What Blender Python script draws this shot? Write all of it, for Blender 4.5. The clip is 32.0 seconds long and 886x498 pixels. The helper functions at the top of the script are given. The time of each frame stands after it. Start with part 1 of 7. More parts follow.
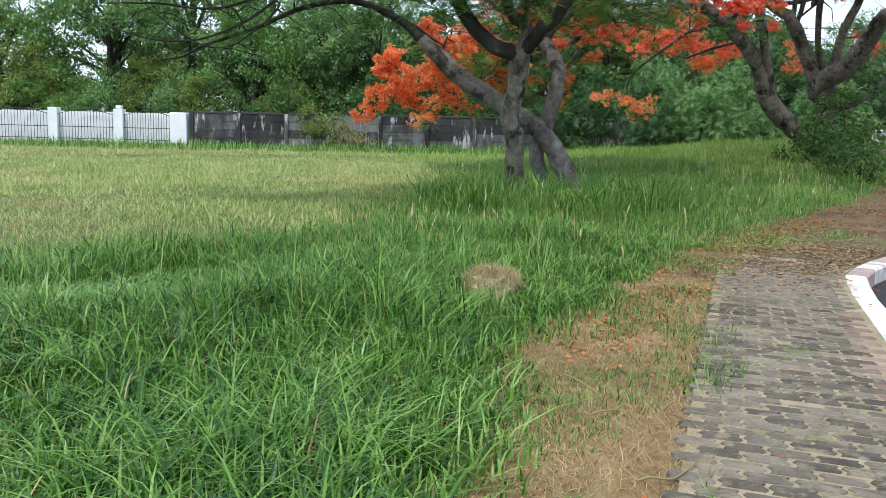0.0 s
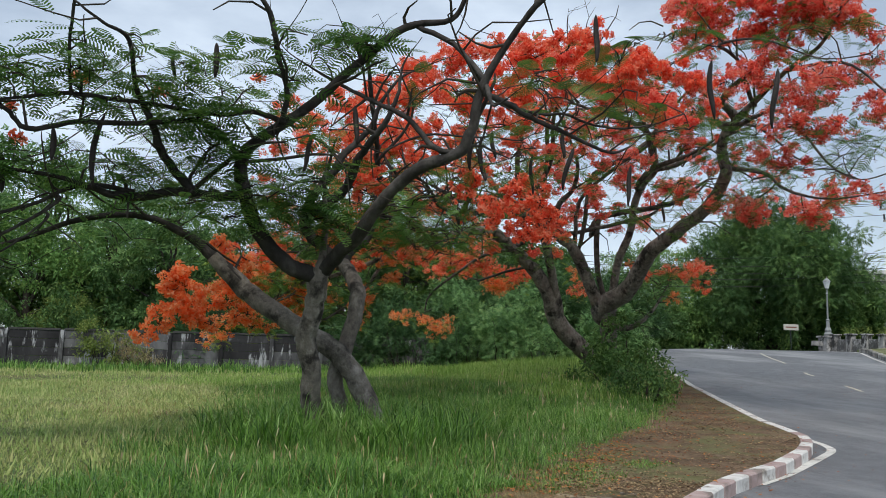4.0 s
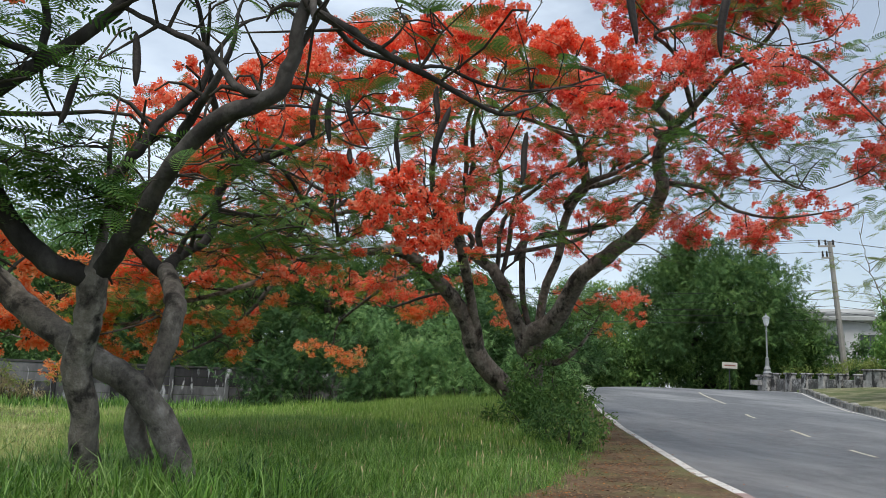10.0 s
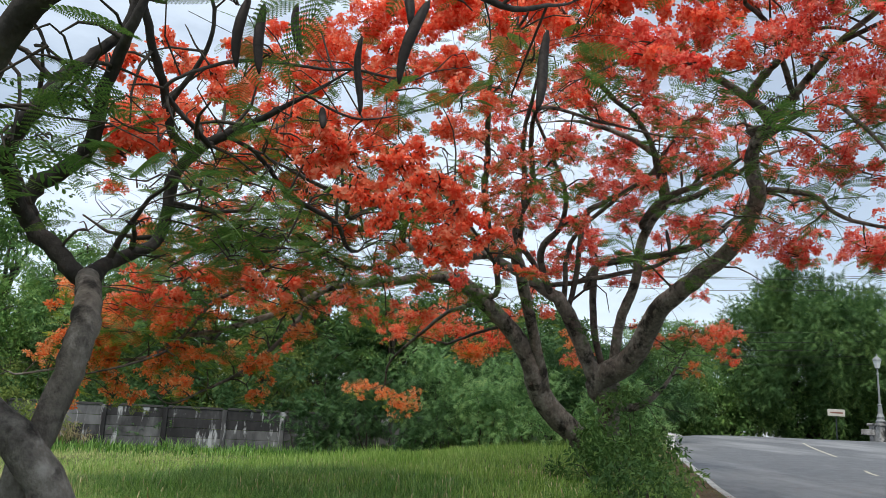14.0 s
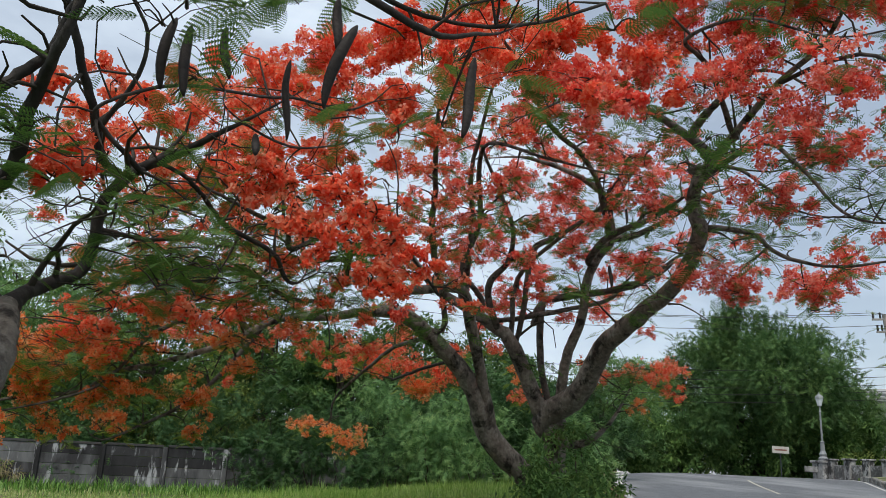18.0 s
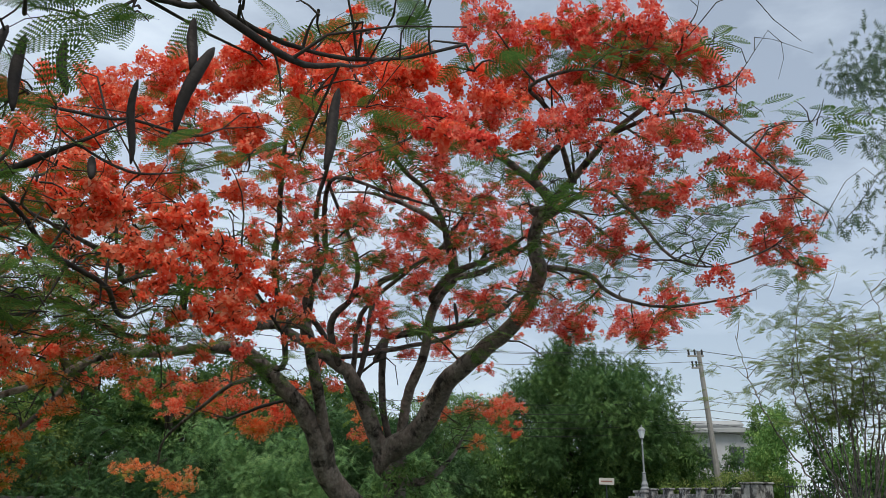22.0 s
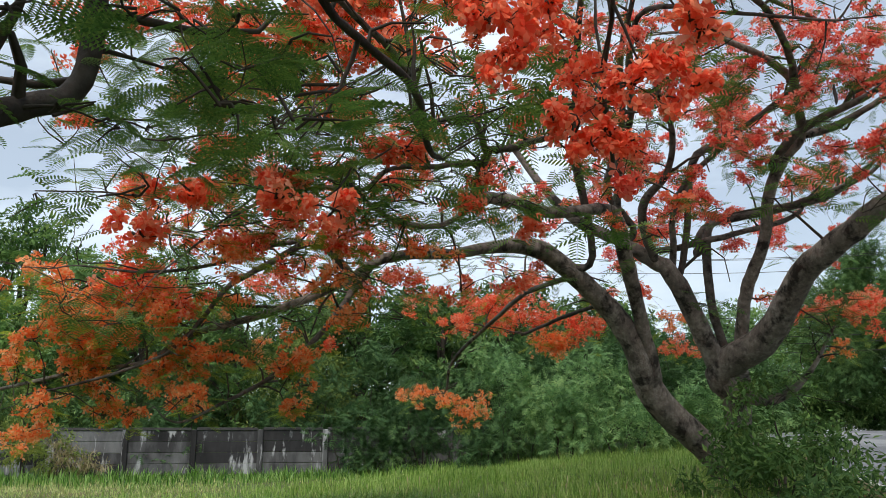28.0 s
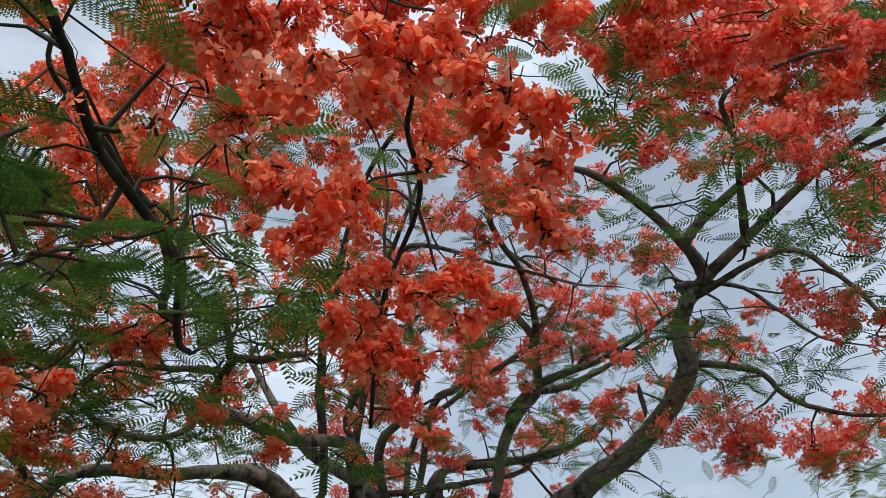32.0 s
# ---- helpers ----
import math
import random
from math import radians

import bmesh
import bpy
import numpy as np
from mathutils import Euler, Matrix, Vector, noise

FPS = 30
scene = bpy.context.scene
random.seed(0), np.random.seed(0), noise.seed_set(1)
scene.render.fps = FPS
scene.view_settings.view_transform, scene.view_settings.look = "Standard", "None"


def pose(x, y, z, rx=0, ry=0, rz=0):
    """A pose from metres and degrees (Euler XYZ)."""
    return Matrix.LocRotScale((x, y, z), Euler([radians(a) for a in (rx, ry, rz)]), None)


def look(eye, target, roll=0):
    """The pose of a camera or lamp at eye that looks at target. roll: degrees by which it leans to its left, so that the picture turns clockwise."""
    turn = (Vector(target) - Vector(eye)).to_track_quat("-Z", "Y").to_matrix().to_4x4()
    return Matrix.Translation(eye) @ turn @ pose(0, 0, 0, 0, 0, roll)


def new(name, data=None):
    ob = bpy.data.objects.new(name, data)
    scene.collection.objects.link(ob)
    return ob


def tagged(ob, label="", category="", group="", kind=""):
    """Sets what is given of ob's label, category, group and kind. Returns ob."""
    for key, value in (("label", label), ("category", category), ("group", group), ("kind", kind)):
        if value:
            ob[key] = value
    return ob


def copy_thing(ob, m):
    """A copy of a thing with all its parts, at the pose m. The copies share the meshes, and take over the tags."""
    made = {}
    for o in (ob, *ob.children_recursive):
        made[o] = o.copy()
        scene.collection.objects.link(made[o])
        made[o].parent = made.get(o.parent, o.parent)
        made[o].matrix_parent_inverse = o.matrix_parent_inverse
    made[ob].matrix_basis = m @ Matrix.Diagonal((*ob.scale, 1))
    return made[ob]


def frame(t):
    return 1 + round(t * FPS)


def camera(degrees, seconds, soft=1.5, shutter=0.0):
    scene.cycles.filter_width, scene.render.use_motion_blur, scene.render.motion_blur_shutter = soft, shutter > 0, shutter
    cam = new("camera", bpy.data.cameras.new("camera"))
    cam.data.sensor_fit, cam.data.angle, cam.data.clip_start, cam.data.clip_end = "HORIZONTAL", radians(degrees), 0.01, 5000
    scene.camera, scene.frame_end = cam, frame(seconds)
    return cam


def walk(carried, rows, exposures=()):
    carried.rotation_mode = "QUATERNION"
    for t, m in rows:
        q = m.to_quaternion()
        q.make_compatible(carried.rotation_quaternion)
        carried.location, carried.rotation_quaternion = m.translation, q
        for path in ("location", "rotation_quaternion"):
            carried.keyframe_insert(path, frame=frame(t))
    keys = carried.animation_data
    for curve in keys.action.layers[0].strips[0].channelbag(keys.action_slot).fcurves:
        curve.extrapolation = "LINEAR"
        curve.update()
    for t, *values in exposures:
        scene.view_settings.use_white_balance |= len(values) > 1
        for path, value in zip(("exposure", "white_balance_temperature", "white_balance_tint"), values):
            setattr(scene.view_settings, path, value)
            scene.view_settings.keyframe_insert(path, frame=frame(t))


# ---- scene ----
cam = camera(56.3, 32.0, soft=0.7)
METRES, EYE, TILT, LEAN, TURN = 13.0, 1.11, -8.0, -1.4, 0.0
ROWS = [
    (0.0, 0.0, 0.0, 0.0, 0.0, 0.0, -0.0),
    (0.5, 0.0025, 0.0091, 0.0031, -0.45, 2.39, -0.2),
    (1.0, 0.0084, 0.0274, 0.009, -0.88, 5.6, -0.65),
    (1.5, 0.0115, 0.0383, 0.0114, -2.68, 8.05, -0.39),
    (2.0, 0.008, 0.0491, 0.015, -5.28, 10.42, 0.08),
    (2.5, 0.0055, 0.0533, 0.0168, -7.83, 12.31, 0.35),
    (3.0, 0.0062, 0.055, 0.0169, -10.04, 13.38, 0.73),
    (3.5, 0.0064, 0.0551, 0.0176, -11.77, 14.14, 1.14),
    (5.5, 0.013, 0.0574, 0.0181, -17.99, 15.05, 3.57),
    (6.0, 0.0131, 0.0585, 0.0178, -18.72, 14.96, 3.99),
    (6.5, 0.0127, 0.0687, 0.0176, -20.34, 14.78, 4.4),
    (7.0, 0.0231, 0.0861, 0.019, -21.37, 15.26, 4.28),
    (7.5, 0.0463, 0.1089, 0.0247, -20.59, 16.17, 3.72),
    (8.0, 0.0656, 0.135, 0.0287, -20.21, 17.25, 3.17),
    (8.5, 0.0835, 0.1619, 0.0328, -19.65, 17.57, 2.98),
    (9.0, 0.1083, 0.1901, 0.0339, -18.21, 17.43, 2.17),
    (9.5, 0.1313, 0.2185, 0.0389, -17.15, 16.8, 1.56),
    (10.0, 0.1436, 0.254, 0.0462, -17.54, 16.91, 1.61),
    (10.5, 0.1568, 0.2812, 0.0495, -16.7, 17.17, 1.85),
    (11.0, 0.1823, 0.3087, 0.0519, -15.78, 16.91, 1.26),
    (11.5, 0.199, 0.3399, 0.0569, -16.28, 17.14, 1.0),
    (12.0, 0.2109, 0.3721, 0.0619, -17.38, 16.99, 1.17),
    (12.5, 0.2293, 0.3946, 0.0629, -17.72, 16.64, 0.89),
    (13.0, 0.2469, 0.412, 0.0681, -16.86, 16.9, 0.43),
    (13.5, 0.2522, 0.4318, 0.0719, -15.19, 18.36, 0.53),
    (14.0, 0.254, 0.4452, 0.0773, -12.0, 20.04, 0.34),
    (14.5, 0.2598, 0.4444, 0.0772, -9.06, 21.5, -0.99),
    (15.0, 0.2659, 0.4457, 0.0758, -8.6, 22.3, -1.5),
    (15.5, 0.2704, 0.4548, 0.0778, -11.23, 22.47, -0.64),
    (17.5, 0.2683, 0.4492, 0.0763, -14.52, 22.45, 0.56),
    (18.0, 0.2684, 0.4507, 0.0771, -15.21, 22.49, 0.85),
    (18.5, 0.2677, 0.4507, 0.0777, -16.17, 23.03, 1.33),
    (19.0, 0.2677, 0.451, 0.0793, -17.75, 23.84, 1.8),
    (19.5, 0.2689, 0.4525, 0.0804, -19.75, 24.38, 2.23),
    (20.0, 0.2697, 0.4531, 0.0812, -21.83, 24.56, 2.68),
    (20.5, 0.2697, 0.4539, 0.0813, -23.49, 24.62, 3.07),
    (21.0, 0.2694, 0.4553, 0.0817, -24.75, 24.68, 3.43),
    (21.5, 0.2679, 0.4567, 0.0819, -25.62, 24.83, 3.78),
    (22.0, 0.2632, 0.4613, 0.0812, -25.84, 24.49, 4.12),
    (22.5, 0.2647, 0.4729, 0.0779, -24.08, 23.87, 3.79),
    (23.0, 0.2764, 0.498, 0.0814, -19.16, 23.98, 2.31),
    (23.5, 0.2799, 0.5286, 0.0836, -13.93, 23.93, 1.37),
    (24.0, 0.2763, 0.5598, 0.0934, -10.08, 24.05, 0.97),
    (24.5, 0.2816, 0.5876, 0.096, -6.54, 24.94, 0.6),
    (25.0, 0.2868, 0.6174, 0.1019, -4.16, 25.54, -0.25),
    (25.5, 0.2817, 0.6434, 0.1069, -3.66, 25.39, -0.51),
    (27.5, 0.2615, 0.7612, 0.1184, -6.77, 20.83, 0.83),
    (28.0, 0.2518, 0.7837, 0.1263, -8.97, 20.86, 2.65),
    (28.5, 0.2542, 0.8076, 0.1268, -10.06, 21.59, 3.93),
    (29.0, 0.2584, 0.8301, 0.1305, -11.87, 22.51, 3.49),
    (29.5, 0.2545, 0.8388, 0.1362, -15.1, 24.69, 2.83),
    (30.0, 0.2485, 0.8435, 0.1409, -18.26, 28.43, 2.24),
    (30.5, 0.2482, 0.844, 0.1437, -20.76, 32.22, 2.34),
    (31.0, 0.2493, 0.844, 0.1445, -23.09, 34.59, 2.83),
    (31.5, 0.2519, 0.8463, 0.1441, -26.15, 35.17, 3.76),
    (32.0, 0.2501, 0.8469, 0.1449, -28.98, 35.64, 4.22),
]
walk(cam, [(t, pose(0, 0, EYE, TILT, LEAN, TURN) @ pose(METRES * x, METRES * y, METRES * z, 90 + pitch, roll, yaw)) for t, x, y, z, yaw, pitch, roll in ROWS],
     exposures=[(0, 0.47, 6500, 10), (0.5, 0.4, 6500, 10), (1, 0.15, 6500, 10), (1.5, 0, 6550, 10), (2, -0.22, 6600, 10), (3, -0.2, 6700, 10), (5, -0.16, 6850, 10), (8, -0.16, 6880, 10), (9.5, -0.08, 6880, 10), (12.5, 0.04, 6900, 10), (13.2, 0.05, 6900, 10), (14, 0.08, 6900, 10), (15, -0.12, 6900, 10), (18, -0.22, 6900, 10), (24, -0.25, 6900, 10), (25.5, -0.22, 6900, 10), (27, 0.05, 7050, 10), (30, 0.08, 7050, 10), (31, -0.12, 7000, 10), (32, -0.22, 6950, 10)])

# ---- world, sun, exposure ----
SUN_EL, SUN_ROT = radians(58), radians(200)
world = bpy.data.worlds.new("sky")
scene.world = world
world.use_nodes = True
wn, wl = world.node_tree.nodes, world.node_tree.links
sky = wn.new("ShaderNodeTexSky")
sky.sky_type, sky.sun_disc, sky.sun_elevation, sky.sun_rotation = "NISHITA", False, SUN_EL, SUN_ROT
sky.air_density, sky.dust_density, sky.ozone_density = 1.0, 1.5, 1.0
wtc, wmap = wn.new("ShaderNodeTexCoord"), wn.new("ShaderNodeMapping")
wmap.inputs["Scale"].default_value = (1.0, 1.0, 2.6)
cloud, cramp, cmix = wn.new("ShaderNodeTexNoise"), wn.new("ShaderNodeValToRGB"), wn.new("ShaderNodeMixRGB")
cloud.inputs["Scale"].default_value, cloud.inputs["Detail"].default_value, cloud.inputs["Roughness"].default_value = 2.2, 7, 0.55
cramp.color_ramp.elements[0].position, cramp.color_ramp.elements[1].position = 0.40, 0.66
cramp.color_ramp.elements[0].color, cramp.color_ramp.elements[1].color = (0.36, 0.36, 0.36, 1), (0.95, 0.95, 0.95, 1)
cmix.inputs[2].default_value = (7.5, 8.9, 10.7, 1)
wl.new(wtc.outputs["Generated"], wmap.inputs["Vector"])
wl.new(wmap.outputs["Vector"], cloud.inputs["Vector"])
wl.new(cloud.outputs["Fac"], cramp.inputs["Fac"])
wl.new(cramp.outputs["Color"], cmix.inputs[0])
wl.new(sky.outputs["Color"], cmix.inputs[1])
wl.new(cmix.outputs["Color"], wn["Background"].inputs["Color"])
wn["Background"].inputs["Strength"].default_value = 0.125
sun = new("sun", bpy.data.lights.new("sun", "SUN"))
sun.data.energy, sun.data.angle, sun.data.color = 2.15, radians(20), (1.0, 0.96, 0.9)
sun.matrix_world = look((0, 0, 60), (-60 * math.cos(SUN_EL) * math.sin(SUN_ROT), -60 * math.cos(SUN_EL) * math.cos(SUN_ROT), 60 - 60 * math.sin(SUN_EL)))


# ---- materials ----
def material(name, stops, scale=6.0, detail=5.0, rough=0.8, bump=0.0, bump_scale=40.0, random_mix=0.0, island=False, through_light=0.0, stretch=(1, 1, 1), patch=None, gloss=0.3, metal=0.0, across_pieces=False):
    """A procedural surface: a colour ramp over noise, broken up by a second larger noise, relief, and a random shift for each piece."""
    m = bpy.data.materials.new(name)
    m.use_nodes = True
    n, l = m.node_tree.nodes, m.node_tree.links
    b = n["Principled BSDF"]
    tc, mp = n.new("ShaderNodeTexCoord"), n.new("ShaderNodeMapping")
    mp.inputs["Scale"].default_value = stretch
    where = n.new("ShaderNodeNewGeometry").outputs["Position"] if across_pieces else tc.outputs["Object"]
    l.new(where, mp.inputs["Vector"])
    fine = n.new("ShaderNodeTexNoise")
    fine.inputs["Scale"].default_value, fine.inputs["Detail"].default_value, fine.inputs["Roughness"].default_value = scale, detail, 0.62
    l.new(mp.outputs["Vector"], fine.inputs["Vector"])
    wide = n.new("ShaderNodeTexNoise")
    wide.inputs["Scale"].default_value, wide.inputs["Detail"].default_value = scale * 0.13, 3
    l.new(mp.outputs["Vector"], wide.inputs["Vector"])
    add = n.new("ShaderNodeMath")
    add.operation = "MULTIPLY_ADD"
    add.inputs[1].default_value = 0.55
    l.new(fine.outputs["Fac"], add.inputs[0])
    mul = n.new("ShaderNodeMath")
    mul.operation = "MULTIPLY"
    mul.inputs[1].default_value = 0.45
    l.new(wide.outputs["Fac"], mul.inputs[0])
    l.new(mul.outputs[0], add.inputs[2])
    value = add
    if random_mix:
        if island:
            rnd = n.new("ShaderNodeNewGeometry").outputs["Random Per Island"]
        else:
            rnd = n.new("ShaderNodeObjectInfo").outputs["Random"]
        off = n.new("ShaderNodeMath")
        off.operation = "MULTIPLY_ADD"
        off.inputs[1].default_value = random_mix
        l.new(rnd, off.inputs[0])
        sub = n.new("ShaderNodeMath")
        sub.operation = "SUBTRACT"
        sub.inputs[1].default_value = random_mix * 0.5
        l.new(add.outputs[0], sub.inputs[0])
        l.new(sub.outputs[0], off.inputs[2])
        value = off
    ramp = n.new("ShaderNodeValToRGB")
    els = ramp.color_ramp.elements
    els[0].position, els[0].color = stops[0][0], (*stops[0][1], 1)
    els[1].position, els[1].color = stops[-1][0], (*stops[-1][1], 1)
    for p, c in stops[1:-1]:
        els.new(p).color = (*c, 1)
    l.new(value.outputs[0], ramp.inputs["Fac"])
    colour = ramp.outputs["Color"]
    if patch:
        # stains or wear of their own shape: (colour, scale, threshold, softness, stretch)
        pc, ps, pt, pw, pst = patch
        mp2, pn, pr, mx = n.new("ShaderNodeMapping"), n.new("ShaderNodeTexNoise"), n.new("ShaderNodeValToRGB"), n.new("ShaderNodeMixRGB")
        mp2.inputs["Scale"].default_value, mp2.inputs["Location"].default_value = pst, (3.7, 1.9, 5.1)
        l.new(where, mp2.inputs["Vector"])
        l.new(mp2.outputs["Vector"], pn.inputs["Vector"])
        pn.inputs["Scale"].default_value, pn.inputs["Detail"].default_value, pn.inputs["Roughness"].default_value = ps, 6, 0.65
        pr.color_ramp.elements[0].position, pr.color_ramp.elements[1].position = pt - pw, pt + pw
        l.new(pn.outputs["Fac"], pr.inputs["Fac"])
        l.new(pr.outputs["Color"], mx.inputs[0])
        l.new(colour, mx.inputs[1])
        mx.inputs[2].default_value = (*pc, 1)
        colour = mx.outputs["Color"]
    l.new(colour, b.inputs["Base Color"])
    b.inputs["Roughness"].default_value = rough
    b.inputs["Specular IOR Level"].default_value = gloss
    b.inputs["Metallic"].default_value = metal
    if bump:
        bt, bm_ = n.new("ShaderNodeTexNoise"), n.new("ShaderNodeBump")
        bt.inputs["Scale"].default_value, bt.inputs["Detail"].default_value = bump_scale, 5
        l.new(mp.outputs["Vector"], bt.inputs["Vector"])
        l.new(bt.outputs["Fac"], bm_.inputs["Height"])
        bm_.inputs["Strength"].default_value, bm_.inputs["Distance"].default_value = bump, 0.02
        l.new(bm_.outputs["Normal"], b.inputs["Normal"])
    if through_light:
        tr, mxs = n.new("ShaderNodeBsdfTranslucent"), n.new("ShaderNodeMixShader")
        l.new(colour, tr.inputs["Color"])
        mxs.inputs[0].default_value = through_light
        l.new(b.outputs[0], mxs.inputs[1])
        l.new(tr.outputs[0], mxs.inputs[2])
        l.new(mxs.outputs[0], n["Material Output"].inputs["Surface"])
    return m


BARK = material("bark", [(0.3, (0.075, 0.066, 0.058)), (0.5, (0.185, 0.163, 0.142)), (0.66, (0.36, 0.33, 0.295))], 11, 9, 0.92, 1.0, 40, stretch=(1, 1, 0.8), patch=((0.035, 0.031, 0.028), 3.2, 0.56, 0.07, (1, 1, 0.9)), gloss=0.15)
TWIG = material("twig_bark", [(0.3, (0.03, 0.027, 0.022)), (0.7, (0.085, 0.072, 0.06))], 12, 4, 0.9, gloss=0.15)
FROND = material("frond_green", [(0.2, (0.038, 0.105, 0.026)), (0.5, (0.10, 0.215, 0.05)), (0.8, (0.25, 0.36, 0.08))], 1.2, 3, 0.55, random_mix=0.35, island=True, through_light=0.32, gloss=0.15)
FROND_YELLOW = material("frond_light_green", [(0.2, (0.10, 0.19, 0.02)), (0.5, (0.26, 0.37, 0.045)), (0.8, (0.46, 0.50, 0.08))], 1.2, 3, 0.55, random_mix=0.35, island=True, through_light=0.5)
PETAL_RED = material("petal_red", [(0.2, (0.74, 0.08, 0.06)), (0.42, (0.93, 0.18, 0.125)), (0.6, (0.96, 0.30, 0.205)), (0.8, (0.97, 0.46, 0.35))], 2.0, 3, 0.6, random_mix=0.6, island=True, through_light=0.7, gloss=0.2)
PETAL_FLAME = material("petal_flame", [(0.2, (0.82, 0.095, 0.05)), (0.42, (0.95, 0.20, 0.10)), (0.6, (0.97, 0.32, 0.175)), (0.8, (0.97, 0.48, 0.32))], 2.0, 3, 0.6, random_mix=0.6, island=True, through_light=0.7, gloss=0.2)
PETAL_ORANGE = material("petal_orange", [(0.2, (0.88, 0.18, 0.055)), (0.45, (0.96, 0.32, 0.11)), (0.65, (0.97, 0.45, 0.20)), (0.82, (0.97, 0.58, 0.34))], 2.0, 3, 0.6, random_mix=0.6, island=True, through_light=0.7, gloss=0.2)
POD = material("pod_brown", [(0.3, (0.010, 0.008, 0.007)), (0.6, (0.028, 0.021, 0.018)), (0.75, (0.07, 0.055, 0.045))], 9, 5, 0.65, 0.5, 30)
# near-black bark: shade of limbs against the sky, put into the colour
BARK_SHADED = material("bark_backlit", [(0.3, (0.018, 0.016, 0.015)), (0.5, (0.05, 0.045, 0.042)), (0.7, (0.13, 0.12, 0.11))], 6, 8, 0.9, 0.8, 26, stretch=(1, 1, 0.7), gloss=0.15)
BARK_BRANCH = material("bark_branch", [(0.3, (0.04, 0.035, 0.032)), (0.5, (0.105, 0.092, 0.082)), (0.7, (0.22, 0.20, 0.18))], 8, 8, 0.92, 0.8, 30, patch=((0.03, 0.027, 0.025), 5.0, 0.58, 0.06, (1, 1, 1)), gloss=0.15)
GRASS_LUSH = material("grass_lush", [(0.2, (0.026, 0.095, 0.02)), (0.5, (0.118, 0.268, 0.034)), (0.68, (0.215, 0.39, 0.082)), (0.85, (0.36, 0.51, 0.19))], 0.5, 3, 0.4, random_mix=0.6, island=True, through_light=0.32, gloss=0.4)
GRASS_SUNNY = material("grass_sunny", [(0.25, (0.11, 0.24, 0.035)), (0.5, (0.26, 0.42, 0.085)), (0.75, (0.44, 0.57, 0.19))], 0.5, 3, 0.5, random_mix=0.5, island=True, through_light=0.35, gloss=0.2)
GRASS_FIELD = material("grass_field", [(0.25, (0.17, 0.29, 0.07)), (0.45, (0.34, 0.44, 0.14)), (0.6, (0.51, 0.52, 0.22)), (0.8, (0.68, 0.62, 0.36))], 0.55, 4, 0.6, random_mix=0.3, island=True, through_light=0.3)
GRASS_DRY = material("grass_dry", [(0.2, (0.13, 0.075, 0.028)), (0.5, (0.37, 0.26, 0.12)), (0.8, (0.56, 0.44, 0.24))], 2.0, 3, 0.7, random_mix=0.5, island=True, through_light=0.2)
SOIL = material("soil", [(0.28, (0.055, 0.06, 0.022)), (0.5, (0.12, 0.11, 0.045)), (0.7, (0.20, 0.17, 0.075))], 3.0, 6, 0.95, 0.6, 30, patch=((0.07, 0.11, 0.03), 0.5, 0.48, 0.1, (1, 1, 1)))
MOUND = material("old_straw", [(0.2, (0.27, 0.19, 0.10)), (0.5, (0.44, 0.34, 0.20)), (0.8, (0.58, 0.47, 0.30))], 5.0, 5, 0.9, 0.6, 60, random_mix=0.4, island=True)
VERGE = material("leaf_litter_earth", [(0.3, (0.055, 0.036, 0.022)), (0.5, (0.15, 0.098, 0.058)), (0.7, (0.29, 0.205, 0.13))], 14, 9, 0.95, 1.0, 60, patch=((0.15, 0.15, 0.065), 0.8, 0.53, 0.07, (1, 1, 1)))
THATCH = material("dead_turf", [(0.3, (0.13, 0.075, 0.033)), (0.5, (0.27, 0.182, 0.09)), (0.7, (0.40, 0.30, 0.17))], 24, 8, 0.95, 0.9, 120, stretch=(1, 0.5, 1), patch=((0.10, 0.14, 0.035), 1.7, 0.58, 0.06, (1, 1, 1)))
LITTER = material("fallen_petals", [(0.2, (0.16, 0.05, 0.018)), (0.5, (0.36, 0.11, 0.03)), (0.8, (0.52, 0.23, 0.07))], 3, 3, 0.8, random_mix=0.6, island=True)
DEAD_LEAF = material("dead_leaflets", [(0.2, (0.06, 0.035, 0.02)), (0.5, (0.17, 0.11, 0.06)), (0.8, (0.36, 0.26, 0.14))], 3, 3, 0.85, random_mix=0.7, island=True)
ASPHALT = material("asphalt", [(0.3, (0.085, 0.089, 0.095)), (0.5, (0.135, 0.14, 0.148)), (0.7, (0.185, 0.19, 0.197))], 22, 9, 0.62, 0.35, 160, patch=((0.29, 0.295, 0.30), 0.16, 0.56, 0.09, (1.6, 0.5, 1)), gloss=0.45)
ASPHALT_FRESH = material("asphalt_fresh", [(0.3, (0.018, 0.018, 0.02)), (0.5, (0.032, 0.032, 0.035)), (0.7, (0.055, 0.055, 0.058))], 22, 9, 0.75, 0.5, 160, patch=((0.07, 0.068, 0.066), 1.2, 0.6, 0.1, (1, 1, 1)), gloss=0.3)
PAINT = material("road_paint", [(0.3, (0.42, 0.41, 0.38)), (0.55, (0.66, 0.65, 0.61)), (0.75, (0.74, 0.73, 0.7))], 12, 7, 0.8, patch=((0.2, 0.2, 0.19), 5, 0.62, 0.06, (1, 1, 1)))
PAINT_YELLOW = material("road_paint_cream", [(0.3, (0.42, 0.40, 0.31)), (0.7, (0.68, 0.65, 0.54))], 12, 7, 0.8, patch=((0.2, 0.2, 0.19), 5, 0.6, 0.06, (1, 1, 1)))
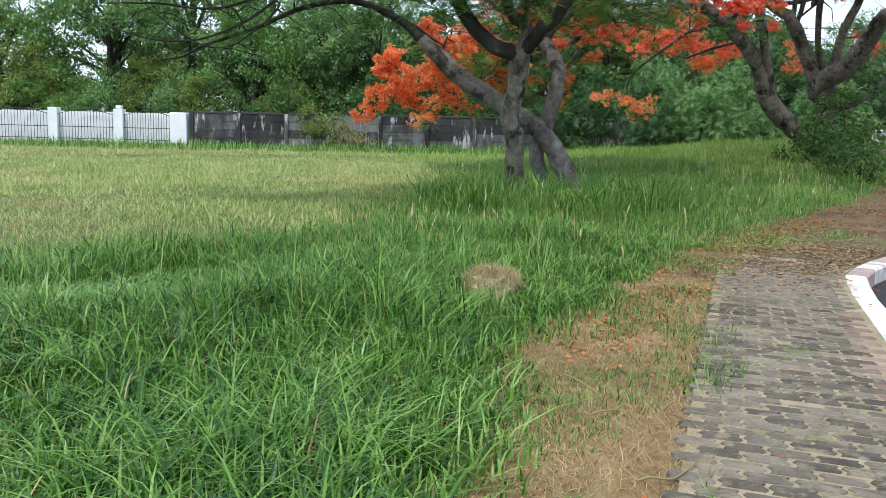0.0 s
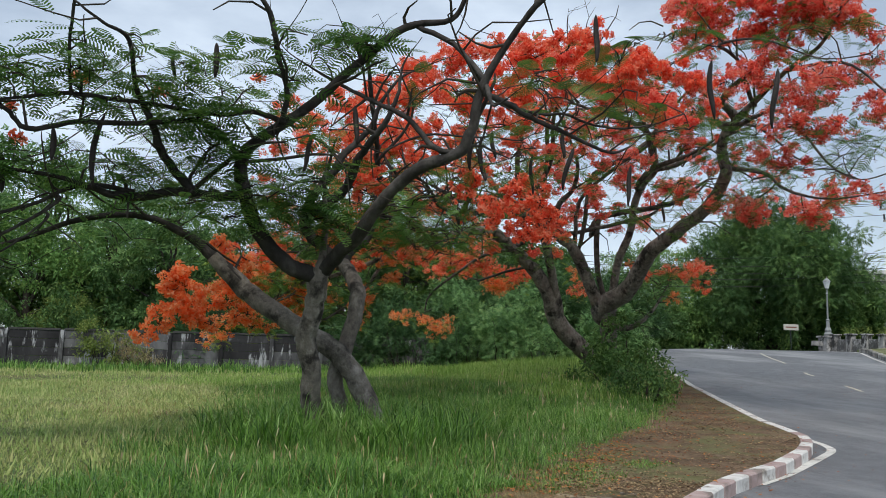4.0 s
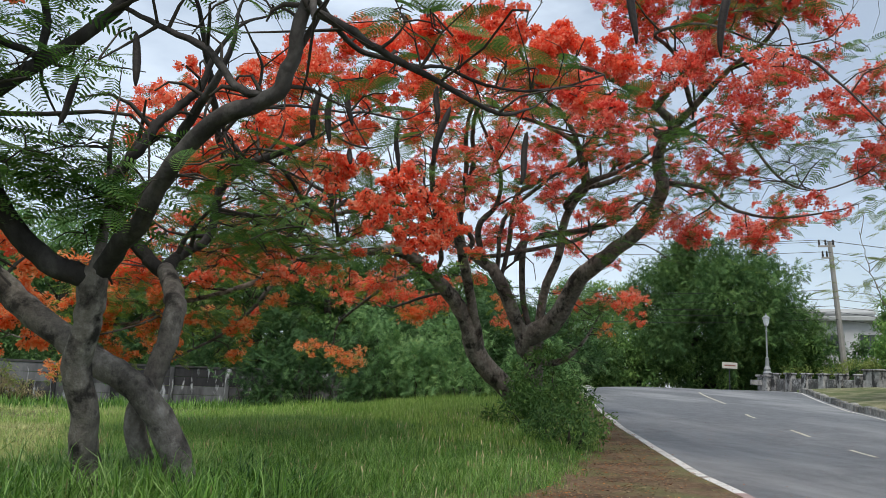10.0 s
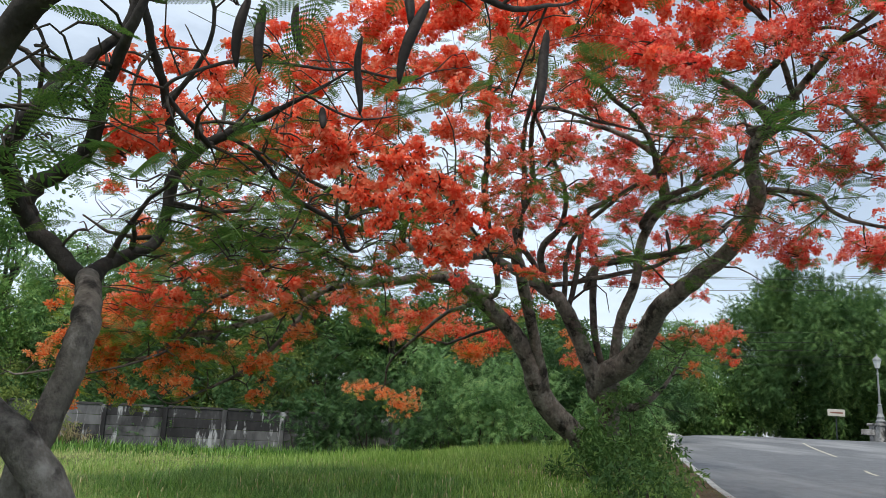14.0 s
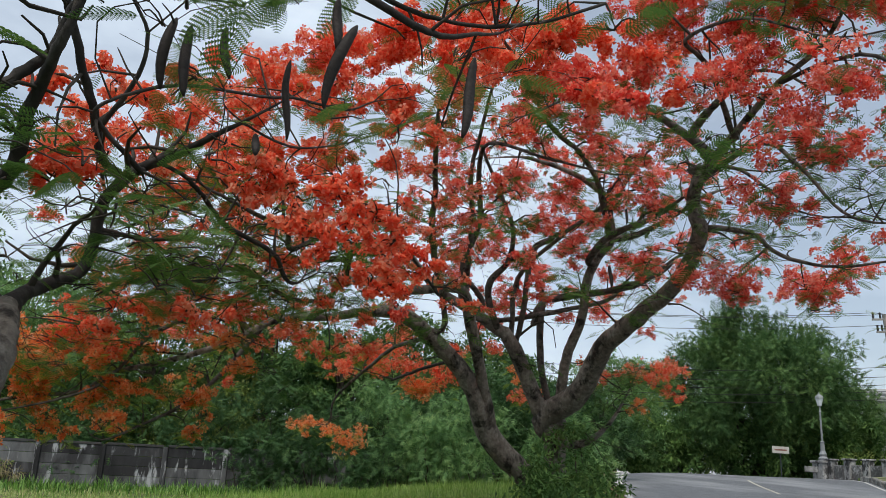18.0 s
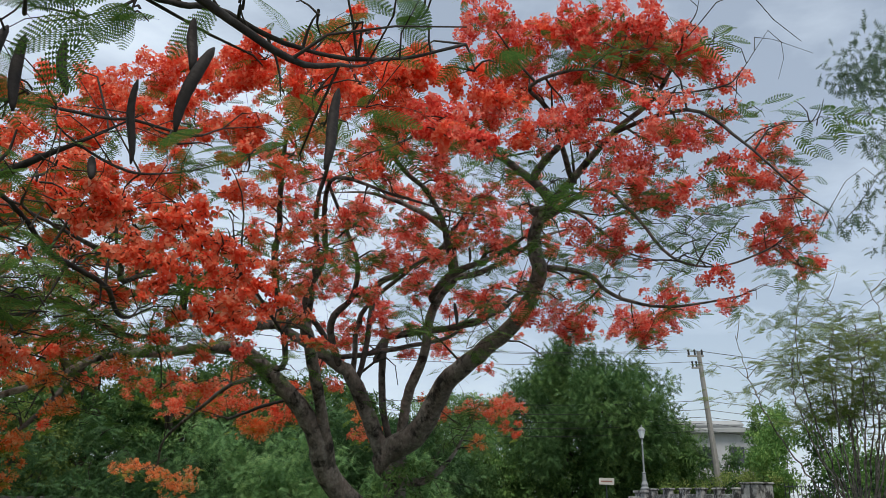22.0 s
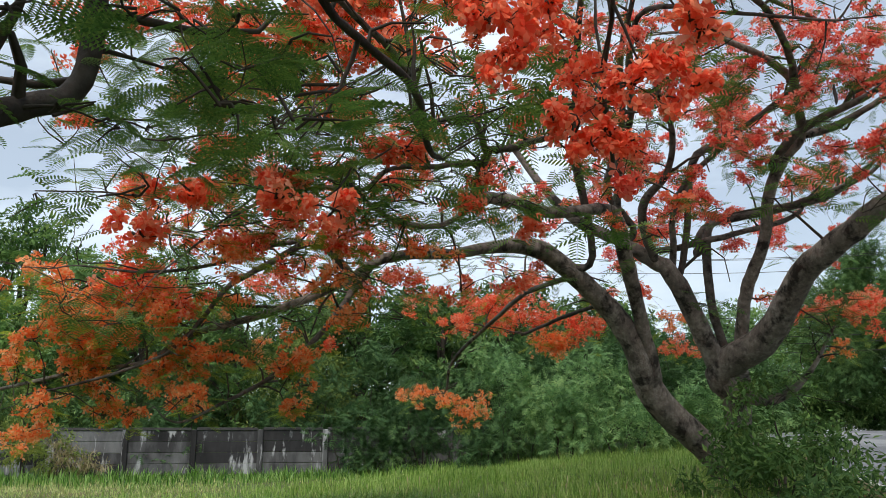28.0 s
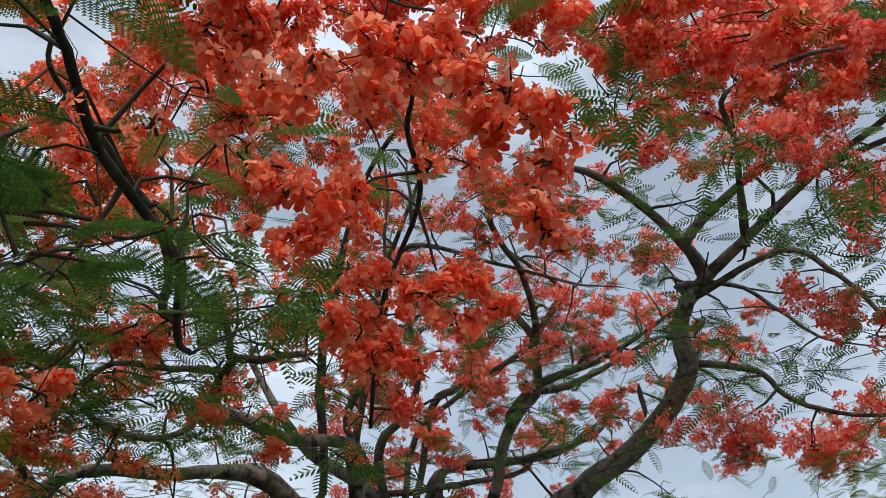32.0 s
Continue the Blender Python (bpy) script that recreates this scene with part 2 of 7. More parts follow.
KERB_WHITE = material("kerb_white", [(0.3, (0.42, 0.41, 0.39)), (0.55, (0.68, 0.67, 0.64)), (0.75, (0.76, 0.75, 0.73))], 7, 7, 0.85, 0.3, 60, patch=((0.25, 0.22, 0.19), 3, 0.62, 0.06, (1, 1, 1)), across_pieces=True)
KERB_RED = material("kerb_red", [(0.3, (0.28, 0.19, 0.175)), (0.55, (0.42, 0.32, 0.30)), (0.75, (0.54, 0.46, 0.43))], 7, 7, 0.85, 0.3, 60, patch=((0.2, 0.17, 0.15), 3, 0.6, 0.08, (1, 1, 1)), across_pieces=True)
PAVER = material("paver_grey", [(0.25, (0.05, 0.045, 0.037)), (0.5, (0.13, 0.113, 0.09)), (0.75, (0.27, 0.235, 0.18))], 12, 8, 0.9, 0.8, 70, random_mix=0.3, patch=((0.25, 0.215, 0.155), 9.0, 0.58, 0.06, (1, 1, 1)), across_pieces=True)
PAVER_RED = material("paver_red", [(0.25, (0.13, 0.08, 0.062)), (0.5, (0.24, 0.16, 0.13)), (0.75, (0.34, 0.26, 0.21))], 9, 8, 0.9, 0.5, 70, random_mix=0.28, across_pieces=True)
BEDDING = material("bedding_sand", [(0.3, (0.16, 0.13, 0.085)), (0.5, (0.30, 0.245, 0.16)), (0.7, (0.42, 0.35, 0.24))], 14, 6, 0.95, 0.5, 80, patch=((0.13, 0.17, 0.05), 1.6, 0.58, 0.05, (1, 1, 1)))
WALL_OLD = material("mouldy_concrete", [(0.30, (0.014, 0.014, 0.015)), (0.5, (0.045, 0.045, 0.048)), (0.68, (0.17, 0.175, 0.18))], 1.6, 8, 0.92, 0.5, 20, random_mix=0.25, stretch=(1, 1, 0.35), patch=((0.40, 0.415, 0.43), 1.6, 0.60, 0.035, (1.8, 1, 0.4)))
WALL_CAP = material("black_mould_concrete", [(0.3, (0.025, 0.025, 0.025)), (0.6, (0.07, 0.07, 0.07)), (0.8, (0.14, 0.14, 0.14))], 3, 6, 0.95, 0.4, 20)
WHITE_WALL = material("white_painted_wall", [(0.3, (0.62, 0.66, 0.70)), (0.6, (0.78, 0.80, 0.83)), (0.8, (0.82, 0.83, 0.85))], 1.5, 6, 0.8, patch=((0.45, 0.48, 0.5), 0.7, 0.68, 0.1, (1, 1, 0.3)))
IRON = material("dark_iron", [(0.3, (0.025, 0.03, 0.035)), (0.7, (0.07, 0.08, 0.09))], 8, 3, 0.6, metal=0.3)
FOLIAGE = material("foliage_dark", [(0.25, (0.03, 0.08, 0.024)), (0.5, (0.095, 0.19, 0.055)), (0.75, (0.26, 0.40, 0.11))], 0.8, 3, 0.55, random_mix=0.24, island=True, through_light=0.3, gloss=0.12)
FOLIAGE_DEEP = material("foliage_deep_green", [(0.25, (0.016, 0.048, 0.019)), (0.5, (0.058, 0.128, 0.046)), (0.75, (0.17, 0.29, 0.10))], 0.8, 3, 0.55, random_mix=0.24, island=True, through_light=0.25, gloss=0.12)
FOLIAGE_FAR = material("foliage_hazy_green", [(0.25, (0.06, 0.14, 0.058)), (0.5, (0.17, 0.32, 0.115)), (0.75, (0.38, 0.53, 0.21))], 0.8, 3, 0.55, random_mix=0.24, island=True, through_light=0.35, gloss=0.12)
FOLIAGE_CROWN = material("foliage_rounded_crown", [(0.25, (0.024, 0.065, 0.023)), (0.5, (0.082, 0.168, 0.055)), (0.75, (0.24, 0.36, 0.105))], 0.8, 3, 0.55, random_mix=0.24, island=True, through_light=0.28, gloss=0.12)
STRAW = material("pale_straw", [(0.2, (0.32, 0.24, 0.12)), (0.5, (0.52, 0.42, 0.24)), (0.8, (0.66, 0.56, 0.36))], 2.0, 3, 0.8, random_mix=0.5, island=True, through_light=0.2)
FOLIAGE_MID = material("foliage_green", [(0.25, (0.052, 0.135, 0.042)), (0.5, (0.165, 0.315, 0.085)), (0.75, (0.37, 0.50, 0.15))], 0.8, 3, 0.55, random_mix=0.24, island=True, through_light=0.32, gloss=0.12)
FOLIAGE_LIGHT = material("foliage_light", [(0.2, (0.09, 0.15, 0.035)), (0.5, (0.20, 0.27, 0.07)), (0.8, (0.34, 0.39, 0.13))], 0.35, 3, 0.6, random_mix=0.4, island=True, through_light=0.35, gloss=0.12)
FOLIAGE_BLUE = material("foliage_needle", [(0.2, (0.045, 0.08, 0.05)), (0.5, (0.10, 0.16, 0.10)), (0.8, (0.20, 0.27, 0.18))], 0.8, 3, 0.6, random_mix=0.4, island=True, through_light=0.35, gloss=0.12)
VINE_DRY = material("dry_vine", [(0.2, (0.16, 0.13, 0.06)), (0.5, (0.30, 0.25, 0.13)), (0.8, (0.42, 0.36, 0.22))], 1.0, 3, 0.8, random_mix=0.4, island=True, through_light=0.2)
STONE_DARK = material("dark_rubble_stone", [(0.3, (0.03, 0.03, 0.03)), (0.5, (0.12, 0.12, 0.118)), (0.68, (0.48, 0.48, 0.47))], 9, 9, 0.92, 0.9, 16)
STONE = material("weathered_stone", [(0.3, (0.10, 0.10, 0.10)), (0.5, (0.30, 0.30, 0.295)), (0.7, (0.58, 0.58, 0.57))], 4.0, 9, 0.9, 0.6, 20, patch=((0.05, 0.05, 0.05), 2.6, 0.53, 0.04, (1, 1, 0.6)))
CONCRETE = material("pole_concrete", [(0.3, (0.20, 0.19, 0.175)), (0.7, (0.38, 0.365, 0.34))], 4, 6, 0.9, 0.3, 30)
LAMP_METAL = material("lamp_grey_metal", [(0.3, (0.20, 0.215, 0.22)), (0.7, (0.34, 0.355, 0.36))], 5, 4, 0.5, metal=0.2)
GLASS = material("frosted_glass", [(0.3, (0.6, 0.64, 0.66)), (0.7, (0.75, 0.78, 0.8))], 3, 3, 0.2, gloss=0.6)
HOUSE = material("house_plaster", [(0.3, (0.40, 0.41, 0.42)), (0.7, (0.56, 0.57, 0.58))], 0.8, 5, 0.85, patch=((0.32, 0.33, 0.34), 0.5, 0.6, 0.1, (1, 1, 0.4)))
WINDOW = material("window_dark", [(0.3, (0.03, 0.035, 0.04)), (0.7, (0.07, 0.08, 0.09))], 1, 2, 0.15, gloss=0.6)
ROOF = material("roof_sheet", [(0.3, (0.33, 0.34, 0.34)), (0.7, (0.48, 0.49, 0.49))], 1.2, 5, 0.6)
BANK = material("trodden_bank", [(0.3, (0.12, 0.115, 0.06)), (0.5, (0.25, 0.235, 0.135)), (0.7, (0.42, 0.39, 0.26))], 2.2, 9, 0.95, 0.9, 14, patch=((0.10, 0.12, 0.045), 0.9, 0.5, 0.06, (1, 1, 1)))
STONE_EDGE = material("edging_stone", [(0.3, (0.07, 0.07, 0.065)), (0.5, (0.20, 0.195, 0.18)), (0.7, (0.40, 0.39, 0.36))], 7, 8, 0.92, 0.7, 20, random_mix=0.3)
WIRE = material("cable_black", [(0.3, (0.02, 0.02, 0.02)), (0.7, (0.05, 0.05, 0.05))], 3, 2, 0.7)
SIGN = material("sign_face", [(0.3, (0.45, 0.43, 0.38)), (0.7, (0.6, 0.58, 0.52))], 4, 4, 0.6)
SIGN_MARK = material("sign_lettering", [(0.3, (0.20, 0.09, 0.07)), (0.7, (0.30, 0.14, 0.11))], 4, 4, 0.6)


# ---- building helpers ----
def np_mesh(name, verts, faces, smooth=False):
    """A mesh from arrays; faces is one array of quads or triangles, or a list of such arrays."""
    me = bpy.data.meshes.new(name)
    faces = faces if isinstance(faces, list) else [faces]
    faces = [np.asarray(f, dtype=np.int32) for f in faces if len(f)]
    me.vertices.add(len(verts))
    me.vertices.foreach_set("co", np.asarray(verts, dtype=np.float32).ravel())
    loops = np.concatenate([f.ravel() for f in faces])
    sizes = np.concatenate([np.full(len(f), f.shape[1], dtype=np.int32) for f in faces])
    starts = np.concatenate([[0], np.cumsum(sizes)[:-1]]).astype(np.int32)
    me.loops.add(len(loops))
    me.loops.foreach_set("vertex_index", loops)
    me.polygons.add(len(sizes))
    me.polygons.foreach_set("loop_start", starts)
    me.polygons.foreach_set("loop_total", sizes)
    me.polygons.foreach_set("use_smooth", np.full(len(sizes), smooth))
    me.update(calc_edges=True)
    return me


def mesh_part(name, me, mat, parent=None, label=""):
    me.materials.append(mat)
    ob = new(name, me)
    ob.parent = parent
    return tagged(ob, label)


def part(name, bm, mat, parent=None, label=""):
    me = bpy.data.meshes.new(name)
    bm.to_mesh(me)
    bm.free()
    return mesh_part(name, me, mat, parent, label)


def empty(name, place, label, category, group="", kind="", turn=0.0):
    ob = new(name)
    ob.matrix_world = pose(*place, 0, 0, turn)
    return tagged(ob, label, category, group, kind)


def box(bm, lo, hi, bevel=0.0):
    """A bevelled box between two corners."""
    made = bmesh.ops.create_cube(bm, size=1.0, matrix=Matrix.Translation([(a + b) / 2 for a, b in zip(lo, hi)]) @ Matrix.Diagonal([b - a for a, b in zip(lo, hi)] + [1]))
    if bevel:
        edges = list({e for v in made["verts"] for e in v.link_edges})
        bmesh.ops.bevel(bm, geom=edges, offset=bevel, segments=1, affect="EDGES")
    return bm


def lathe(bm, profile, sides=12, at=(0, 0, 0)):
    """A turned form: profile rows of (radius, height)."""
    rings = [[bm.verts.new((at[0] + r * math.cos(2 * math.pi * k / sides), at[1] + r * math.sin(2 * math.pi * k / sides), at[2] + z)) for k in range(sides)] for r, z in profile]
    for a, b in zip(rings, rings[1:]):
        for k in range(sides):
            bm.faces.new((a[k], a[(k + 1) % sides], b[(k + 1) % sides], b[k]))
    bm.faces.new(rings[0][::-1])
    bm.faces.new(rings[-1])
    return bm


def smooth_path(rows, steps):
    """Catmull-Rom through rows of (x, y, z, radius)."""
    p = np.array(rows, dtype=float)
    p = np.vstack([2 * p[0] - p[1], p, 2 * p[-1] - p[-2]])
    p[:, 3] = np.maximum(p[:, 3], 0.003)
    out = []
    for i in range(1, len(p) - 2):
        for k in range(steps):
            t = k / steps
            out.append(0.5 * ((2 * p[i]) + (p[i + 1] - p[i - 1]) * t + (2 * p[i - 1] - 5 * p[i] + 4 * p[i + 1] - p[i + 2]) * t * t + (3 * p[i] - p[i - 1] - 3 * p[i + 1] + p[i + 2]) * t ** 3))
    out.append(p[-2])
    out = np.array(out)
    out[:, 3] = np.maximum(out[:, 3], 0.003)
    return out


def tube(path, sides=8, lumps=0.0, rng=None):
    """Vertices and quads of a round limb along rows of (x, y, z, radius)."""
    n = len(path)
    d = np.gradient(path[:, :3], axis=0)
    d /= np.linalg.norm(d, axis=1, keepdims=True) + 1e-9
    ref = np.where(np.abs(d[:, 2:3]) > 0.9, [[1.0, 0, 0]], [[0, 0, 1.0]])
    u = np.cross(d, ref)
    u /= np.linalg.norm(u, axis=1, keepdims=True) + 1e-9
    for i in range(1, n):
        u[i] = u[i - 1] - d[i] * np.dot(u[i - 1], d[i])
        u[i] /= np.linalg.norm(u[i]) + 1e-9
    w = np.cross(d, u)
    a = np.linspace(0, 2 * np.pi, sides, endpoint=False)
    r = path[:, 3:4] * np.ones((1, sides))
    if lumps:
        r = r * (1 + lumps * rng.standard_normal((n, sides)))
    v = path[:, None, :3] + r[:, :, None] * (np.cos(a)[None, :, None] * u[:, None] + np.sin(a)[None, :, None] * w[:, None])
    i, k = np.meshgrid(np.arange(n - 1), np.arange(sides), indexing="ij")
    q = np.stack([i * sides + k, i * sides + (k + 1) % sides, (i + 1) * sides + (k + 1) % sides, (i + 1) * sides + k], axis=-1).reshape(-1, 4)
    tip = np.arange(sides) + (n - 1) * sides
    caps = np.array([[tip[0], tip[j], tip[j + 1]] for j in range(1, sides - 1)])
    return v.reshape(-1, 3), q, caps


def stamp(v, f, places, turns, sizes):
    """Many copies of one small form as arrays: places (n,3), turns (n,3,3), sizes (n,)."""
    n, m = len(places), len(v)
    allv = np.einsum("nij,mj->nmi", turns, v) * sizes[:, None, None] + places[:, None, :]
    off = (np.arange(n) * m)[:, None, None]
    fs = f if isinstance(f, list) else [f]
    return allv.reshape(-1, 3), [(q[None] + off).reshape(-1, q.shape[1]) for q in fs]


def turns_for(forward, rng, flat=0.5):
    """Rotations whose y axis follows forward, rolled at random; flat near 1 keeps the z axis up."""
    y = forward / (np.linalg.norm(forward, axis=1, keepdims=True) + 1e-9)
    ref = np.zeros_like(y)
    ref[:, 2] = 1
    ref += rng.standard_normal(y.shape) * (1 - flat)
    x = np.cross(y, ref)
    x /= np.linalg.norm(x, axis=1, keepdims=True) + 1e-9
    return np.stack([x, y, np.cross(x, y)], axis=2)


def join(list_of):
    """One vertex array and face arrays out of several (verts, [faces...])."""
    vs, fs, n = [], {}, 0
    for v, f in list_of:
        for q in (f if isinstance(f, list) else [f]):
            if len(q):
                fs.setdefault(q.shape[1], []).append(q + n)
        vs.append(v)
        n += len(v)
    return np.concatenate(vs), [np.concatenate(q) for q in fs.values()]

# ---- lie of the land: d runs along the road, l across it to the right ----
KERB_D = [-60, 0.6, 3.62, 5.41, 6.7, 7.5, 8.2, 9.8, 10.8, 11.76, 13.5, 14.3, 15.3, 16.6, 17.9, 20.1, 23.4, 27.3, 31.2, 37.7, 43.2, 51.6, 59, 78, 160, 600]
KERB_L = [-18, 0.8, -0.17, -0.72, -1.12, -1.31, -1.33, -1.15, -0.93, -0.68, -0.38, -0.32, -0.34, -0.70, -1.1, -1.7, -2.6, -3.7, -4.8, -6.4, -7.4, -8.7, -9.4, -10, -10, -10]
RIGHT_D = [-60, 0, 10, 21.8, 27.5, 30.1, 36.6, 45, 54.2, 63.6, 90, 160, 600]
RIGHT_L = [16, 12, 10, 7.6, 5.55, 4.6, 3.4, 3.0, 2.7, 2.1, 0, -3, -3]
HILL_D = [-60, 12, 18, 22, 26, 30, 35, 42, 50, 56, 70, 100, 200, 600]
HILL_Z = [0, 0, 0.12, 0.3, 0.5, 0.82, 1.15, 1.5, 1.95, 2.1, 1.75, 0.6, 0.3, 0.3]


def kerb_l(d):
    return np.interp(d, KERB_D, KERB_L)


def right_l(d):
    return np.interp(d, RIGHT_D, RIGHT_L)


def height(d, l):
    d, l = np.asarray(d, float), np.asarray(l, float)
    t = np.clip((l + 22) / 16, 0, 1)
    w = 0.16 + 0.84 * t * t * (3 - 2 * t)
    near = np.interp(d, [11, 17, 26], [0, 1, 1])
    return np.interp(d, HILL_D, HILL_Z) * w + 0.035 * near * np.sin(d * 0.9 + 0.6 * l) * np.sin(l * 0.7) * (l < -8)


def world_xy(d, l):
    return 0.6 * np.asarray(d) + 0.8 * np.asarray(l), 0.8 * np.asarray(d) - 0.6 * np.asarray(l)


def dl(x, y):
    return 0.6 * np.asarray(x) + 0.8 * np.asarray(y), 0.8 * np.asarray(x) - 0.6 * np.asarray(y)


def land(x, y):
    return height(*dl(x, y))


def spot(d, l, up=0.0):
    x, y = world_xy(d, l)
    return float(x), float(y), float(height(d, l)) + up


ROAD_DROP = 0.13
VERGE_D = [-60, 2.2, 2.7, 3.5, 5, 7, 8.4, 10, 11.5, 14, 16.7, 20, 25, 30, 60, 600]
VERGE_W = [1.5, 1.5, 1.7, 1.85, 1.7, 1.5, 1.55, 1.8, 2.1, 2.5, 2.0, 1.3, 0.6, 0.6, 0.7, 0.7]


def verge_w(d):
    return np.interp(d, VERGE_D, VERGE_W)


def sheet(name, d_rows, left, right, cols, lift, mat, parent=None, label="", power=1.0):
    """A strip of ground between two lateral functions of d."""
    d = np.asarray(d_rows, float)
    u = np.linspace(0, 1, cols) ** power
    L = left(d)[:, None] + (right(d) - left(d))[:, None] * u[None]
    D = d[:, None] * np.ones_like(u)[None]
    x, y = world_xy(D, L)
    z = height(D, L) + lift
    v = np.stack([x, y, z], -1).reshape(-1, 3)
    i, k = np.meshgrid(np.arange(len(d) - 1), np.arange(cols - 1), indexing="ij")
    q = np.stack([i * cols + k, i * cols + k + 1, (i + 1) * cols + k + 1, (i + 1) * cols + k], -1).reshape(-1, 4)
    return mesh_part(name, np_mesh(name, v, q, True), mat, parent, label)


D_ROWS = np.concatenate([[-60, -40, -25, -15, -8], np.arange(-4, 60, 0.5), np.arange(60, 110, 4), [130, 180, 260, 400, 600]])

# one ground sheet: the field, the sunken bed of the road, the verge beyond it, out to the horizon
across = -np.geomspace(500, 1.0, 40)
gl, rows_v = [], []
for dd in D_ROWS:
    kl, rl = float(kerb_l(dd)), float(right_l(dd))
    ls = np.concatenate([kl + across, [kl - 0.5, kl - 0.06, kl - 0.05, kl + 2, rl - 2, rl + 0.05, rl + 0.06], rl + np.geomspace(0.6, 500, 26)])
    drop = np.concatenate([np.zeros(len(across) + 2), np.full(4, 0.3), np.zeros(27)])
    x, y = world_xy(np.full_like(ls, dd), ls)
    rows_v.append(np.stack([x, y, height(np.full_like(ls, dd), ls) - drop], -1))
gv = np.stack(rows_v)
nr, nc = gv.shape[:2]
gi, gk = np.meshgrid(np.arange(nr - 1), np.arange(nc - 1), indexing="ij")
gq = np.stack([gi * nc + gk, gi * nc + gk + 1, (gi + 1) * nc + gk + 1, (gi + 1) * nc + gk], -1).reshape(-1, 4)
ground = tagged(mesh_part("ground", np_mesh("ground", gv.reshape(-1, 3), gq, True), SOIL), "earthy ground under grass, sloping up beside a road", "ground", kind="structure")

road = tagged(sheet("road", D_ROWS, lambda d: kerb_l(d) + 0.02, lambda d: right_l(d) - 0.02, 14, -ROAD_DROP, ASPHALT), "worn grey asphalt road rising to a crest", "road", kind="structure")
tagged(sheet("road", np.concatenate([[-60, -40, -25, -15, -8], np.arange(-4, 9.9, 0.5)]), lambda d: kerb_l(d) + 0.04, lambda d: right_l(d) - 0.04, 14, -ROAD_DROP + 0.008, ASPHALT_FRESH), "newer patch of dark asphalt at the mouth of a side road", "road", kind="structure")
verge = tagged(sheet("verge", np.arange(6.5, 60, 0.4), lambda d: kerb_l(d) - verge_w(d) - 0.3, lambda d: kerb_l(d) - 0.085, 14, 0.012, VERGE), "brown earth verge strewn with fallen red petals", "ground", kind="structure")


dry_strip = tagged(sheet("dry_strip", np.arange(-4, 9.5, 0.3), lambda d: kerb_l(d) - verge_w(d) - 0.25, lambda d: kerb_l(d) - 1.05, 5, 0.008, THATCH), "strip of dead straw-coloured turf beside the footpath", "ground", kind="structure")


# kerb of painted blocks
def kerb_block(length):
    bm = bmesh.new()
    box(bm, (-0.09, -length / 2 + 0.006, -0.2), (0.09, length / 2 - 0.006, 0.02), 0.018)
    return bm


kerb = empty("kerb", (0, 0, 0), "kerb of concrete blocks painted red and white in turn", "kerb", kind="structure")
kerb_meshes = {}
for key, km in (("white", KERB_WHITE), ("red", KERB_RED)):
    bm = kerb_block(0.5)
    me = bpy.data.meshes.new("kerb_block")
    bm.to_mesh(me)
    bm.free()
    me.materials.append(km)
    kerb_meshes[key] = me
chain = np.array([world_xy(d, kerb_l(d)) for d in np.arange(-3, 70, 0.05)])
run = np.concatenate([[0], np.cumsum(np.linalg.norm(np.diff(chain, axis=0), axis=1))])
count = int(run[-1] / 0.5)
for i in range(count):
    a = [np.interp(i * 0.5, run, chain[:, j]) for j in (0, 1)]
    b = [np.interp(i * 0.5 + 0.5, run, chain[:, j]) for j in (0, 1)]
    mid = [(a[0] + b[0]) / 2, (a[1] + b[1]) / 2]
    za, zb = float(land(*a)), float(land(*b))
    ob = new("kerb_block", kerb_meshes["white" if i % 2 or dl(*mid)[0] < 7.0 or dl(*mid)[0] > 16.5 else "red"])
    ang = math.degrees(math.atan2(b[1] - a[1], b[0] - a[0])) - 90
    ob.matrix_world = pose(mid[0], mid[1], (za + zb) / 2, math.degrees(math.atan2(zb - za, 0.5)), 0, ang)
    ob.parent = kerb


def paint_line(name, pts, width, mat, label):
    """A painted strip over the asphalt along points of (d, l)."""
    p = np.array(pts, float)
    g = np.gradient(p, axis=0)
    g /= np.linalg.norm(g, axis=1, keepdims=True)
    nrm = np.stack([-g[:, 1], g[:, 0]], 1)
    vs = []
    for s in (-1, 1):
        q = p + nrm * s * width / 2
        x, y = world_xy(q[:, 0], q[:, 1])
        vs.append(np.stack([x, y, height(q[:, 0], q[:, 1]) - ROAD_DROP + 0.006], 1))
    n = len(p)
    k = np.arange(n - 1)
    return tagged(mesh_part(name, np_mesh(name, np.concatenate(vs), np.stack([k, k + n, k + n + 1, k + 1], 1)), mat), label, "road marking", kind="structure")


edge_d = np.arange(19.9, 60, 0.5)
paint_line("road_marking", [(d, float(kerb_l(d)) + 0.2) for d in edge_d], 0.12, PAINT, "white painted line along the road's edge")
tip = [(19.9, -1.5), (18.03, -0.86), (16.62, -0.44), (15.45, -0.05), (14.77, 0.02), (14.04, -0.1), (12.02, -0.53), (10.84, -0.83)]
paint_line("road_marking", [tuple(r[:2]) for r in smooth_path([(a, b, 0, 0) for a, b in tip], 5)], 0.13, PAINT, "worn white painted line round the corner of the kerb")
paint_line("road_marking", [(d, float(right_l(d)) - 0.25) for d in np.arange(8, 60, 0.5)], 0.12, PAINT, "white painted line along the road's edge")
CENTRE_D, CENTRE_L = [10, 20.5, 24.2, 28, 32.4, 38.4, 45, 60], [6.6, 3.13, 2.03, 1.03, -0.16, -0.95, -2.0, -3.8]
